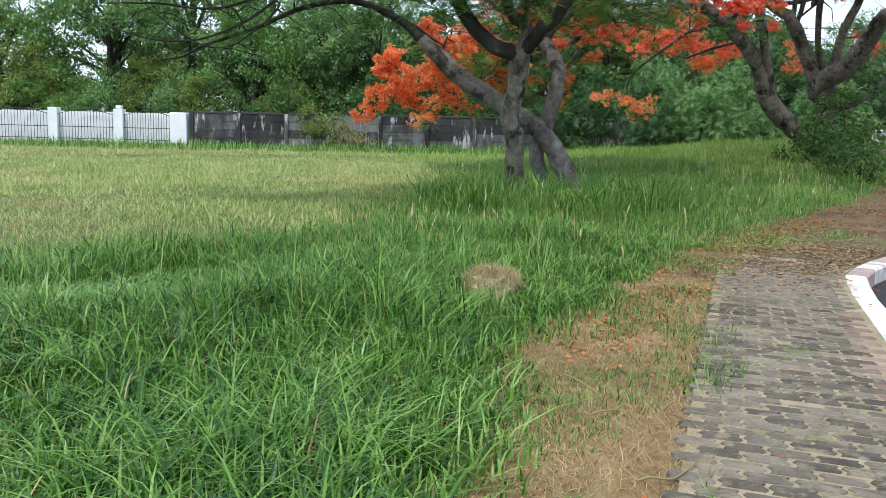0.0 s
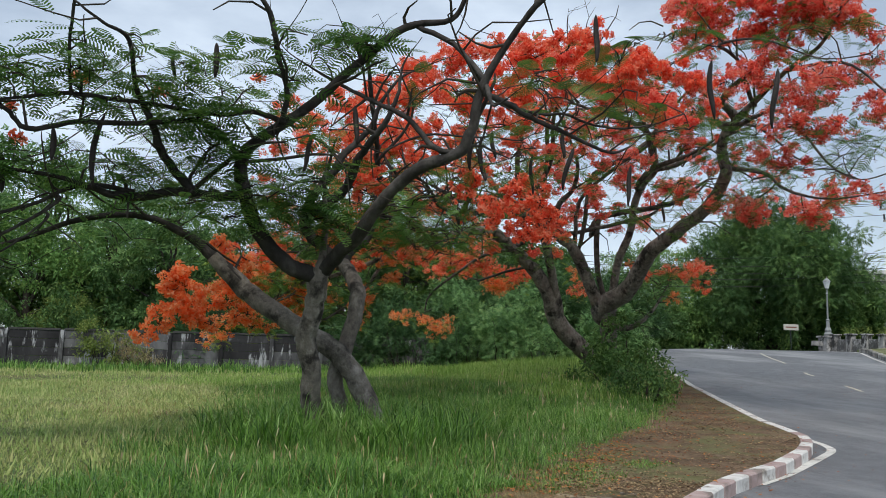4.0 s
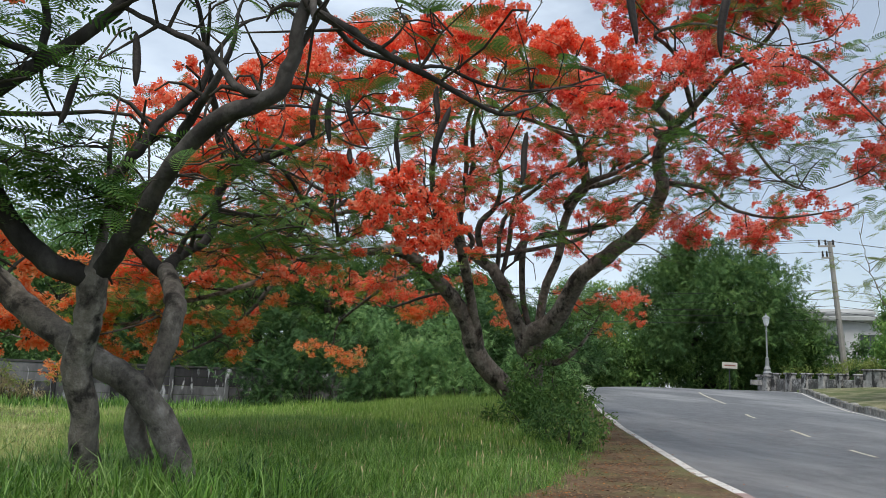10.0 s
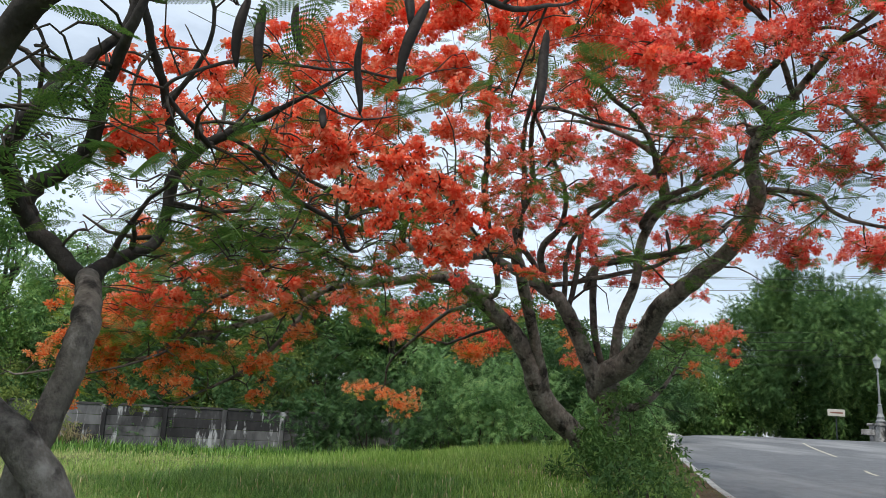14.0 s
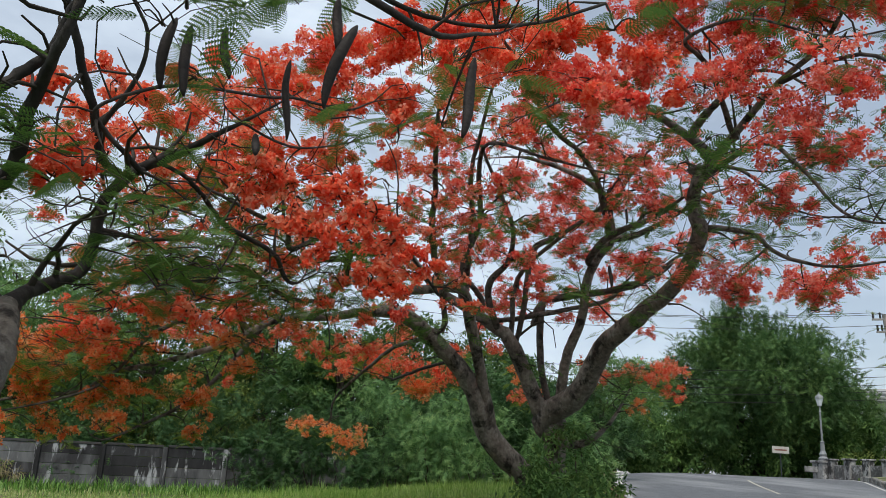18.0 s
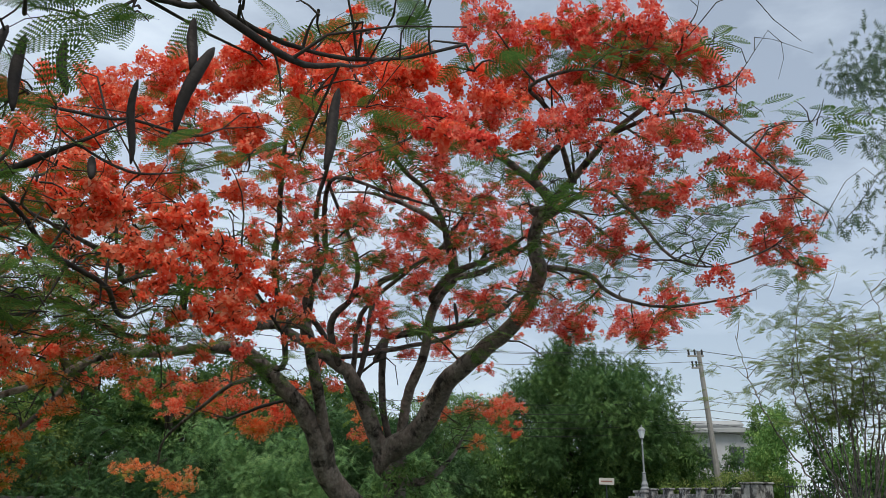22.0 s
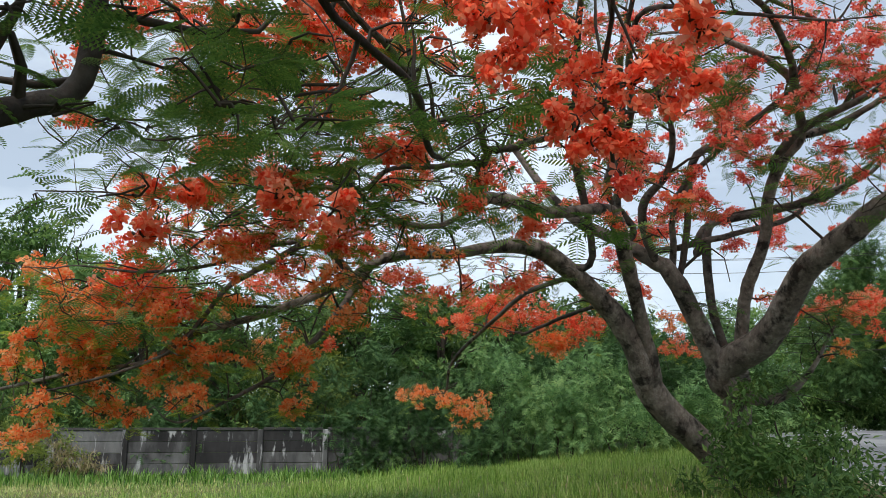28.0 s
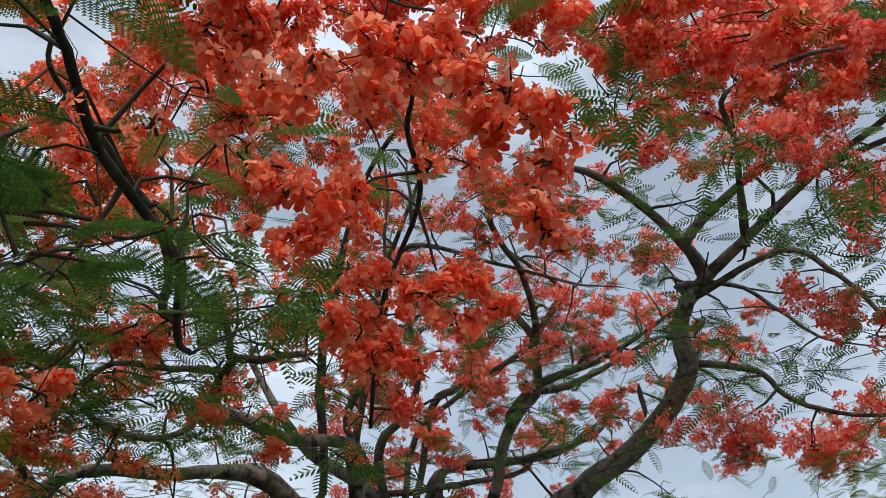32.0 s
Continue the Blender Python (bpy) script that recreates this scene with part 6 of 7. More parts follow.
# ---- grass ----
def blade_form(kind):
    """A single grass blade of unit height: bent strip."""
    if kind == "long":
        rows = [(0.0, 0.0, 0.014), (0.10, 0.5, 0.012), (0.34, 0.86, 0.008)]
        tip = (0.66, 0.98)
    elif kind == "mid":
        rows = [(0.0, 0.0, 0.016), (0.12, 0.6, 0.011)]
        tip = (0.36, 1.0)
    elif kind == "seed":
        rows = [(0.0, 0.0, 0.003), (0.05, 0.70, 0.003), (0.08, 0.82, 0.016), (0.11, 0.92, 0.013)]
        tip = (0.14, 1.0)
    else:
        rows = [(0.0, 0.0, 0.030)]
        tip = (0.22, 1.0)
    vs = []
    for y, z, w in rows:
        vs += [(-w, y, z), (w, y, z)]
    vs.append((0, tip[0], tip[1]))
    n = len(vs)
    quads = [(2 * i, 2 * i + 1, 2 * i + 3, 2 * i + 2) for i in range(len(rows) - 1)]
    return np.array(vs, float), [np.array(quads, int).reshape(-1, 4), np.array([(n - 3, n - 2, n - 1)])]


def grass(name, label, kind, mat, count, area, keep, tall, seed, width=1.0, tuft=1, spread=1.0):
    """count tries of blades over area (d0, d1, l0, l1), thinned by keep(d, l) in 0..1, tall(d, l) metres."""
    rng = np.random.default_rng(seed)
    d, l = rng.uniform(area[0], area[1], count), rng.uniform(area[2], area[3], count)
    ok = rng.random(count) < keep(d, l)
    d, l = d[ok], l[ok]
    size = rng.uniform(0.6, 1.25, len(d))
    if tuft > 1:
        d, l, size = np.repeat(d, tuft), np.repeat(l, tuft), np.repeat(size, tuft)
        d, l = d + rng.normal(0, 0.045, len(d)), l + rng.normal(0, 0.045, len(d))
    x, y = world_xy(d, l)
    n = len(d)
    az = rng.uniform(0, 2 * np.pi, n)
    c, s = np.cos(az), np.sin(az)
    h = tall(d, l) * size * rng.uniform(0.5, 1.2, n)
    lean = rng.gamma(3.0, 0.42, n) * spread
    form, faces = blade_form(kind)
    turns = np.zeros((n, 3, 3))
    turns[:, 0, 0], turns[:, 1, 0] = c * width / h * 0.45, s * width / h * 0.45
    turns[:, 0, 1], turns[:, 1, 1] = -s * lean, c * lean
    turns[:, 2, 2] = 1
    v, f = stamp(form, faces, np.stack([x, y, height(d, l) - 0.01], 1), turns, h)
    return tagged(mesh_part(name, np_mesh(name, v, [q for q in f if len(q)]), mat), label, "grass", kind="stuff")


def field_edge(d):
    return kerb_l(d) - verge_w(d)


LATTICE = np.random.default_rng(99).random((64, 64))


def patch_noise(d, l, scale=0.35, shift=0.0):
    """Smooth uneven patches in 0..1, without a repeat that shows."""
    total = 0
    for k, (f, w) in enumerate(((1.0, 0.6), (2.7, 0.4))):
        u, v = np.asarray(d) * scale * f + shift * 7 + 13 * k, np.asarray(l) * scale * f + shift * 3 + 29 * k
        iu, iv = np.floor(u).astype(int), np.floor(v).astype(int)
        fu, fv = u - iu, v - iv
        fu, fv = fu * fu * (3 - 2 * fu), fv * fv * (3 - 2 * fv)
        g = lambda i, j: LATTICE[i % 64, j % 64]
        total = total + w * ((g(iu, iv) * (1 - fu) + g(iu + 1, iv) * fu) * (1 - fv) + (g(iu, iv + 1) * (1 - fu) + g(iu + 1, iv + 1) * fu) * fv)
    return np.clip(0.5 + (total - 0.5) * 1.7, 0, 1)


def lush_zone(d, l):
    """1 near the camera and round the trees' feet, 0 out in the open field."""
    off = field_edge(d) - l
    w = np.interp(d, [-5, 5, 9, 12, 16, 24, 40], [5.0, 4.4, 3.6, 5.0, 5.4, 5.0, 4.0])
    x, y = world_xy(d, l)
    near = np.clip(1.6 - y / 4.5, 0, 1)
    foot = np.clip(1.5 - np.hypot(x - 1.6, y - 12.4) / 2.2, 0, 1)
    shade = np.clip((x + 0.6) / 2.5, 0, 1) * np.clip((y - 7) / 3, 0, 1)
    return np.clip(np.maximum(np.maximum(near, foot), np.maximum(shade, np.clip((w - off) / 1.5, 0, 1))), 0, 1)


def inside(d, l):
    off = field_edge(d) - l
    return np.clip(off / 0.35 + 0.35 * (patch_noise(d, l, 3.0) - 0.5) * 2, 0, 1)


def open_ground(d, l):
    x, y = world_xy(d, l)
    return (np.hypot(x - 0.0, y - 0.0) > 1.2) * (np.hypot(x - 0.35, y - 5.4) > 0.17)


lush_tall = lambda d, l: 0.11 + 0.26 * patch_noise(d, l, 0.8) * np.clip((field_edge(d) - l) / 1.0, 0.15, 1)
near_keep = lambda d, l: inside(d, l) * lush_zone(d, l) * open_ground(d, l) * (world_xy(d, l)[1] > 1.0)
grass("grass_near", "tall lush green grass with long bent blades", "long", GRASS_LUSH, 20000, (-0.5, 8.5, -8.5, 0), lambda d, l: near_keep(d, l) * (0.35 + 0.65 * patch_noise(d, l, 1.6, 0.7)), lambda d, l: np.interp(world_xy(d, l)[1], [2, 5, 7], [0.85, 0.75, 0.6]) * lush_tall(d, l), 1, 0.95, 9, 1.6)
grass("grass_near", "fine green grass between the long blades", "mid", GRASS_LUSH, 100000, (-0.5, 8.5, -8.5, 0), near_keep, lambda d, l: 0.75 * lush_tall(d, l), 13, 0.85)
grass("grass_near", "dead straw-coloured blades among the green grass", "long", GRASS_DRY, 6000, (-0.5, 10, -8.5, 0), near_keep, lambda d, l: 0.8 * lush_tall(d, l), 15, 0.6)
grass("grass_stalks", "thin upright grass stalks", "long", GRASS_LUSH, 5000, (-0.5, 14, -9, 0), lambda d, l: inside(d, l) * lush_zone(d, l) * 0.5, lambda d, l: 0.40 + 0 * d, 14, 0.5)
grass("grass_lush", "tall lush green grass round the trees", "mid", GRASS_LUSH, 30000, (8.0, 24, -15, 0), lambda d, l: inside(d, l) * np.clip(lush_zone(d, l) * 1.2, 0, 1), lambda d, l: 0.85 * lush_tall(d, l), 2, 0.55, 6, 1.8)
grass("grass_lush", "bright green grass before the thicket", "mid", GRASS_SUNNY, 70000, (20, 42, -22, -3), lambda d, l: inside(d, l) * np.clip((l + 20) / 8, 0.1, 1) * (d > 20), lambda d, l: 0.20 + 0.12 * patch_noise(d, l), 3, 1.1)
grass("grass_field", "dry yellow-green meadow grass", "mid", GRASS_FIELD, 170000, (3, 20, -24, -3), lambda d, l: inside(d, l) * (1 - 0.93 * lush_zone(d, l)) * np.clip(1.25 - 0.35 * (field_edge(d) - l) / 12, 0.3, 1), lambda d, l: 0.06 + 0.06 * patch_noise(d, l), 4, 0.5, spread=2.8)
grass("grass_field", "dry yellow-green meadow grass", "short", GRASS_FIELD, 140000, (6, 48, -48, -6), lambda d, l: inside(d, l) * (world_xy(d, l)[1] < 42.8) * (1 - 0.8 * lush_zone(d, l)), lambda d, l: 0.08 + 0.08 * patch_noise(d, l), 5, 1.2, spread=2.4)
grass("grass_field", "withered brown patches in the meadow", "mid", GRASS_DRY, 60000, (4, 34, -34, -5), lambda d, l: (1 - lush_zone(d, l)) * np.clip(patch_noise(d, l, 0.22, 5.0) * 3 - 1.4, 0, 1) * (world_xy(d, l)[1] < 36), lambda d, l: 0.07 + 0 * d, 19, 0.9, spread=2.6)
grass("grass_tufts", "green weeds at the foot of the old wall", "mid", GRASS_LUSH, 60000, (10, 50, -46, -14), lambda d, l: np.clip((world_xy(d, l)[1] - 36) / 4, 0, 1) * (world_xy(d, l)[1] < 42.7), lambda d, l: 0.25 + 0.25 * patch_noise(d, l, 1.1), 6, 2.6)
dry_band = lambda d, l: (kerb_l(d) - l > 0.98 - 0.16 * patch_noise(d, l, 5.0, 0.2)) * (l > field_edge(d) - 0.25) * 1.0
grass("dry_grass", "dry straw-coloured grass beside the footpath", "mid", GRASS_DRY, 230000, (-0.5, 9.5, -3.6, 0.2), lambda d, l: dry_band(d, l) * np.clip(0.3 + patch_noise(d, l, 1.6, 1.0), 0, 1), lambda d, l: 0.04 + 0 * d, 7, 0.32, spread=3.2)
grass("grass_tufts", "small green tufts on the edge of the footpath", "mid", GRASS_LUSH, 110000, (-1, 11, -4.5, 1), lambda d, l: dry_band(d, l) * (patch_noise(d, l, 1.9, 2.0) > 0.43), lambda d, l: 0.03 + 0.05 * patch_noise(d, l, 1.9, 2.0), 8, 0.45, spread=1.5)
grass("grass_tufts", "thin weeds in the joints of the paving", "mid", GRASS_LUSH, 60000, (-1, 9, -3, 1), lambda d, l: (kerb_l(d) - l > 0.1) * (kerb_l(d) - l < 1.1) * (patch_noise(d, l, 4.2, 1.0) > 0.58) * 0.9, lambda d, l: 0.03 + 0 * d, 9, 0.35, spread=1.8)
grass("dry_grass", "dry straw and sand-coloured weeds in the paving joints", "mid", STRAW, 50000, (-1, 9, -3, 1), lambda d, l: (kerb_l(d) - l > 0.1) * (kerb_l(d) - l < 1.1) * (patch_noise(d, l, 3.1, 4.0) > np.interp(d, [6, 8], [0.5, 0.2])) * 0.6, lambda d, l: 0.022 + 0 * d, 17, 0.35, spread=3.0)
grass("grass_tufts", "tall dark grass tufts round the foot of the leaning trunks", "long", GRASS_LUSH, 9000, (7.2, 13.5, -9.5, -3.0), lambda d, l: (np.hypot(world_xy(d, l)[0] - 1.55, world_xy(d, l)[1] - 12.3) < 1.35 + 0.7 * patch_noise(d, l, 2.0)) * 1.0, lambda d, l: 0.34 + 0.22 * patch_noise(d, l, 1.5), 18, 1.2, 3)
grass("grass_tufts", "sparse grass on the verge", "mid", GRASS_FIELD, 50000, (8, 50, -9, 0), lambda d, l: (kerb_l(d) - l > 0.2) * (l > field_edge(d)) * np.clip(patch_noise(d, l, 1.3, 0.5) * 2.4 - 1.0, 0, 1) * 0.7, lambda d, l: 0.035 + 0 * d, 10, 0.7, spread=2.4)
mound_bm = lathe(bmesh.new(), [(0.165, -0.05), (0.16, 0.11), (0.14, 0.17), (0.09, 0.19), (0.0, 0.195)], 14)
mound_rng = random.Random(4)
for v in mound_bm.verts:
    v.co *= mound_rng.uniform(0.86, 1.12)
mound = empty("straw_mound", (0.35, 5.4, float(land(0.35, 5.4))), "small mound of cut pale straw among the tall grass", "straw")
part("body", mound_bm, MOUND, mound)
mrng = np.random.default_rng(12)
ma, mr = mrng.uniform(0, 2 * np.pi, 2600), 0.19 * mrng.random(2600) ** 0.5
mpos = np.stack([mr * np.cos(ma), mr * np.sin(ma), 0.20 * (1 - (mr / 0.23) ** 4)], 1)
mform, mturn = blade_form("mid"), mrng.normal(0, 1.4, 2600)
mv, mf = stamp(mform[0], mform[1], mpos, turns_for(np.stack([np.cos(ma + mturn), np.sin(ma + mturn), mrng.normal(-0.3, 0.4, 2600)], 1), mrng, 0.2), mrng.uniform(0.04, 0.09, 2600))
tagged(mesh_part("loose_straw", np_mesh("loose_straw", mv, mf), MOUND, mound), kind="stuff")
grass("grass_seed_heads", "pale seed heads standing over the grass", "seed", STRAW, 7000, (6, 26, -13, -1), lambda d, l: inside(d, l) * np.clip(lush_zone(d, l), 0, 1) * 0.35 * patch_noise(d, l, 0.7, 3.0), lambda d, l: 0.34 + 0 * d, 16, 1.1)
grass("right_verge_grass", "short yellowish grass on the far verge", "short", GRASS_FIELD, 40000, (18, 60, 3, 14), lambda d, l: (l > right_l(d) + 0.5) * np.where(l > right_l(d) + 3.4, 0.8, 0.25 * patch_noise(d, l, 0.8)), lambda d, l: 0.05 + 0.07 * patch_noise(d, l), 11, 1.4)


def litter(name, label, mat, count, area, keep, size, seed):
    rng = np.random.default_rng(seed)
    d, l = rng.uniform(area[0], area[1], count), rng.uniform(area[2], area[3], count)
    ok = rng.random(count) < keep(d, l)
    d, l = d[ok], l[ok]
    x, y = world_xy(d, l)
    n = len(d)
    az = rng.uniform(0, 6.28, n)
    fw = np.stack([np.cos(az), np.sin(az), rng.normal(0, 0.15, n)], 1)
    form = np.array([(-0.5, -0.5, 0), (0.5, -0.4, 0.1), (0.4, 0.5, 0), (-0.4, 0.6, 0.12)])
    road_side = l > kerb_l(d)
    z = height(d, l) + np.where(road_side, -ROAD_DROP + 0.012, 0.03)
    v, f = stamp(form, np.array([(0, 1, 2, 3)]), np.stack([x, y, z], 1), turns_for(fw, rng, 0.85), size * rng.uniform(0.5, 1.3, n))
    return tagged(mesh_part(name, np_mesh(name, v, f), mat), label, "fallen petals", kind="stuff")


litter("fallen_petals", "fallen orange petals and dry leaflets on the verge", LITTER, 60000, (6, 34, -8, 1.5), lambda d, l: ((l < kerb_l(d) + 0.35) * (l > field_edge(d) - 0.4) * np.clip(0.15 + patch_noise(d, l, 0.9, 0.3), 0, 1)) * np.clip(1.3 - 0.8 * np.abs(l - field_edge(d) - 0.15), 0.25, 1) * np.interp(d, [6, 8, 11, 20, 34], [0.3, 1, 0.8, 0.5, 0.2]), 0.026, 31)
litter("fallen_petals", "band of fallen orange petals along the grass's edge", LITTER, 40000, (3.5, 16, -6, 0.5), lambda d, l: np.exp(-((l - field_edge(d) - 0.22) / 0.26) ** 2) * np.clip(patch_noise(d, l, 1.4, 2.2) * 2.2 - 0.5, 0, 1) * np.interp(d, [3.5, 6, 13, 16], [0.35, 1, 0.8, 0.3]), 0.024, 34)
litter("fallen_leaves", "dry brown fallen leaflets matted on the verge", DEAD_LEAF, 60000, (6.5, 30, -8, 0.5), lambda d, l: (l < kerb_l(d) - np.where(d < 7.6, 1.15, 0.1)) * (l > field_edge(d) - 0.2) * np.clip(patch_noise(d, l, 1.1, 1.7) * 1.4 - 0.2, 0, 1), 0.025, 33)
litter("fallen_leaves", "small dry leaflets drifted over the end of the paving", DEAD_LEAF, 60000, (6.4, 11, -4, 0.2), lambda d, l: (l < kerb_l(d) - 0.1) * (l > kerb_l(d) - 1.3) * np.interp(d, [6.4, 8.0, 9.5, 11], [0, 1, 0.7, 0]) * np.clip(patch_noise(d, l, 1.8, 0.9) * 1.6 - 0.2, 0, 1), 0.019, 35)
litter("fallen_petals", "a few fallen orange petals on the paving and road", LITTER, 2200, (-1, 30, -3, 4), lambda d, l: 0.25 + 0 * d, 0.022, 32)


# ---- green trees, thickets and bushes ----
LEAF = (np.array([(0, 0, 0), (0.20, 0.42, 0.05), (0, 1.0, -0.08), (-0.20, 0.42, 0.05)], float), np.array([(0, 1, 2, 3)]))
SPRIG = (np.array([(-0.03, 0, 0), (0.03, 0, 0), (0, 1.0, -0.1)] + [p for k in range(4) for e in (-1, 1) for p in ((0, 0.2 + 0.18 * k, -0.01), (0, 0.32 + 0.18 * k, -0.02), (e * (0.34 - 0.05 * k), 0.42 + 0.18 * k, -0.06))], float), np.arange(27).reshape(9, 3))
NEEDLE = (np.array([(-0.05, 0, 0), (0.05, 0, 0), (0.03, 1.0, -0.6), (-0.03, 1.0, -0.6)], float), np.array([(0, 1, 2, 3)]))


def leaf_mass(lobes, per_area, size, rng, form=LEAF, droop=0.25):
    """Leaves in uneven clumps over lobes of (x, y, z, rx, ry, rz)."""
    bits = []
    for x, y, z, rx, ry, rz in lobes:
        clumps = int(10 + 6 * rx * rz)
        u = rng.standard_normal((clumps, 3))
        u /= np.linalg.norm(u, axis=1, keepdims=True)
        cc = np.array([x, y, z]) + u * np.array([rx, ry, rz]) * rng.uniform(0.6, 1.05, (clumps, 1))
        n = int(per_area * 4 * (rx * ry + rx * rz + ry * rz))
        pick = rng.integers(0, clumps, n)
        g = rng.standard_normal((n, 3))
        g /= np.linalg.norm(g, axis=1, keepdims=True)
        cr = 0.26 * (rx * ry * rz) ** (1 / 3) + 0.1
        pos = cc[pick] + g * cr * rng.random((n, 1)) ** 0.5 * np.array([1.1, 1.1, 0.75])
        fw = g * 0.6 + rng.standard_normal((n, 3)) * 0.6 + np.array([0, 0, -droop])
        bits.append(stamp(form[0], form[1], pos, turns_for(fw, rng, 0.55), size * rng.uniform(0.6, 1.3, n)))
    return join(bits)


def broad_tree(name, label, tall, spread, seed, mat, leaf=0.42, per_area=25, low=0.12, form=LEAF):
    """A tree at the origin: tapered trunk, limbs and an uneven crown."""
    rng = np.random.default_rng(seed)
    tree = empty(name, (0, 0, 0), label, "tree")
    trunk = smooth_path([(0, 0, -0.2, 0.05 * spread), (0.1, 0.05, tall * 0.2, 0.036 * spread), (-0.1, 0.1, tall * 0.45, 0.026 * spread), (0.1, 0, tall * 0.8, 0.008 * spread)], 4)
    v, q, c = tube(trunk, 8, 0.05, rng)
    mesh_part("trunk", np_mesh("trunk", v, [q, c], True), TWIG, tree)
    lobes, limbs = [], []
    for k in range(13):
        a = 2.4 * k + rng.uniform(-0.3, 0.3)
        hgt = tall * (low + (0.95 - low) * ((k + 0.5) / 13))
        rr = spread * 0.5 * math.sin(math.pi * min(0.97, 0.30 + 0.62 * (k + 0.5) / 13)) * rng.uniform(0.6, 1.05)
        p = np.array([rr * math.cos(a), rr * math.sin(a), hgt])
        s = spread * rng.uniform(0.17, 0.27)
        lobes.append((*p, s, s, s * 0.72))
        start = np.array([0, 0, hgt * 0.62])
        limbs.append(tube(twig_to(start, 0.014 * spread, p, rng), 5)[:2])
    v, f = join([(a, [b]) for a, b in limbs])
    mesh_part("branching", np_mesh("branching", v, f, True), TWIG, tree)
    v, f = leaf_mass(lobes, per_area, leaf, rng, form)
    mesh_part("crown", np_mesh("crown", v, f), mat, tree)
    return tree


def bush(name, label, lobes, mat, seed, leaf=0.16, per_area=60, stems=5, place=(0, 0, 0), form=LEAF):
    rng = np.random.default_rng(seed)
    ob = empty(name, place, label, "bush")
    v, f = leaf_mass(lobes, per_area, leaf, rng, form)
    mesh_part("leaves", np_mesh("leaves", v, f), mat, ob)
    st = []
    for k in range(stems):
        lob = lobes[k % len(lobes)]
        st.append(tube(twig_to(np.array([lob[0] * 0.5, lob[1] * 0.5, -0.1]), 0.03, np.array(lob[:3]), rng), 5)[:2])
    v, f = join([(a, [b]) for a, b in st])
    tagged(mesh_part("branching", np_mesh("branching", v, f, True), TWIG, ob), kind="stuff")
    return ob


def put(src, x, y, s, turn, label="", sink=0.0, stretch=1.0, group="green trees behind the old wall"):
    ob = copy_thing(src, pose(x, y, float(land(x, y)) - sink, 0, 0, turn) @ Matrix.Diagonal((s, s, s * stretch, 1)))
    return tagged(ob, label, group=group)


kinds = [
    broad_tree("broadleaf_tree", "dense dark green broadleaf tree behind the old wall", 10.5, 8.0, 41, FOLIAGE_FAR, 0.28, 40),
    broad_tree("broadleaf_tree", "mid-green spreading broadleaf tree behind the old wall", 9.0, 8.5, 42, FOLIAGE_MID, 0.26, 36),
    broad_tree("broadleaf_tree", "tall dark tree with drooping leaves behind the wall", 12.0, 7.0, 43, FOLIAGE, 0.28, 36, 0.2),
    broad_tree("broadleaf_tree", "light green young tree by the old wall", 5.2, 5.5, 44, FOLIAGE_LIGHT, 0.22, 44, 0.06),
    broad_tree("broadleaf_tree", "dense deep green broadleaf tree behind the thicket", 9.5, 8.2, 48, FOLIAGE_CROWN, 0.35, 34),
]
spots = [(-44, 52, 0, 0.8), (-38, 50, 1, 0.62), (-31, 55, 2, 0.95), (-27, 51, 1, 1.05), (-24, 47, 3, 1.0), (-20.5, 52, 2, 1.05), (-17, 49, 3, 0.9), (-16, 54, 0, 1.25), (-11.5, 51, 1, 0.9), (-7.5, 52.5, 0, 0.95), (-4, 49.5, 4, 0.85), (0, 51.5, 4, 0.9), (3, 48.5, 3, 1.0), (6, 51, 4, 0.95), (9.5, 49, 4, 0.88), (13, 50, 4, 0.95), (17, 50, 4, 0.86), (21, 55, 4, 0.85), (25, 62, 2, 0.65), (-52, 48, 2, 0.8), (30, 66, 1, 0.8), (-22, 57, 0, 1.3), (-12, 57, 2, 1.15), (4, 57, 2, 0.8), (-36, 60, 0, 0.6), (-5, 60, 0, 1.1), (11, 58, 4, 0.95), (18, 60, 4, 0.95), (-13.5, 46.5, 3, 0.7), (-9, 46.8, 3, 0.62)]
trng = np.random.default_rng(8)
for i, (x, y, k, s) in enumerate(spots):
    put(kinds[k], x, y, s, float(trng.uniform(0, 360)))
for k, ob in enumerate(kinds):
    tagged(ob, group="green trees behind the old wall")
    ob.matrix_world = pose(-60 + 9 * k, 60 + 3 * k, 0, 0, 0, 40 * k)

# the large dark tree past the crest of the road, and its neighbours
big = broad_tree("broadleaf_tree", "large rounded dark green tree beyond the crest of the road", 11.4, 15.5, 45, FOLIAGE_CROWN, 0.62, 26, 0.02, SPRIG)
big.matrix_world = pose(41.2, 58.6, 1.2, 0, 0, 20) @ Matrix.Diagonal((0.92, 0.92, 1.06, 1))
for x, y, k, s in ((33, 62, 1, 0.95), (28, 57, 0, 0.75), (36.5, 61, 0, 0.85), (50, 64, 0, 0.8), (60, 66, 1, 0.7), (38, 72, 2, 0.8), (47.2, 57.5, 4, 0.62)):
    put(kinds[k], x, y, s, float(trng.uniform(0, 360)), "dark green tree beyond the crest of the road", group="trees beyond the crest of the road")

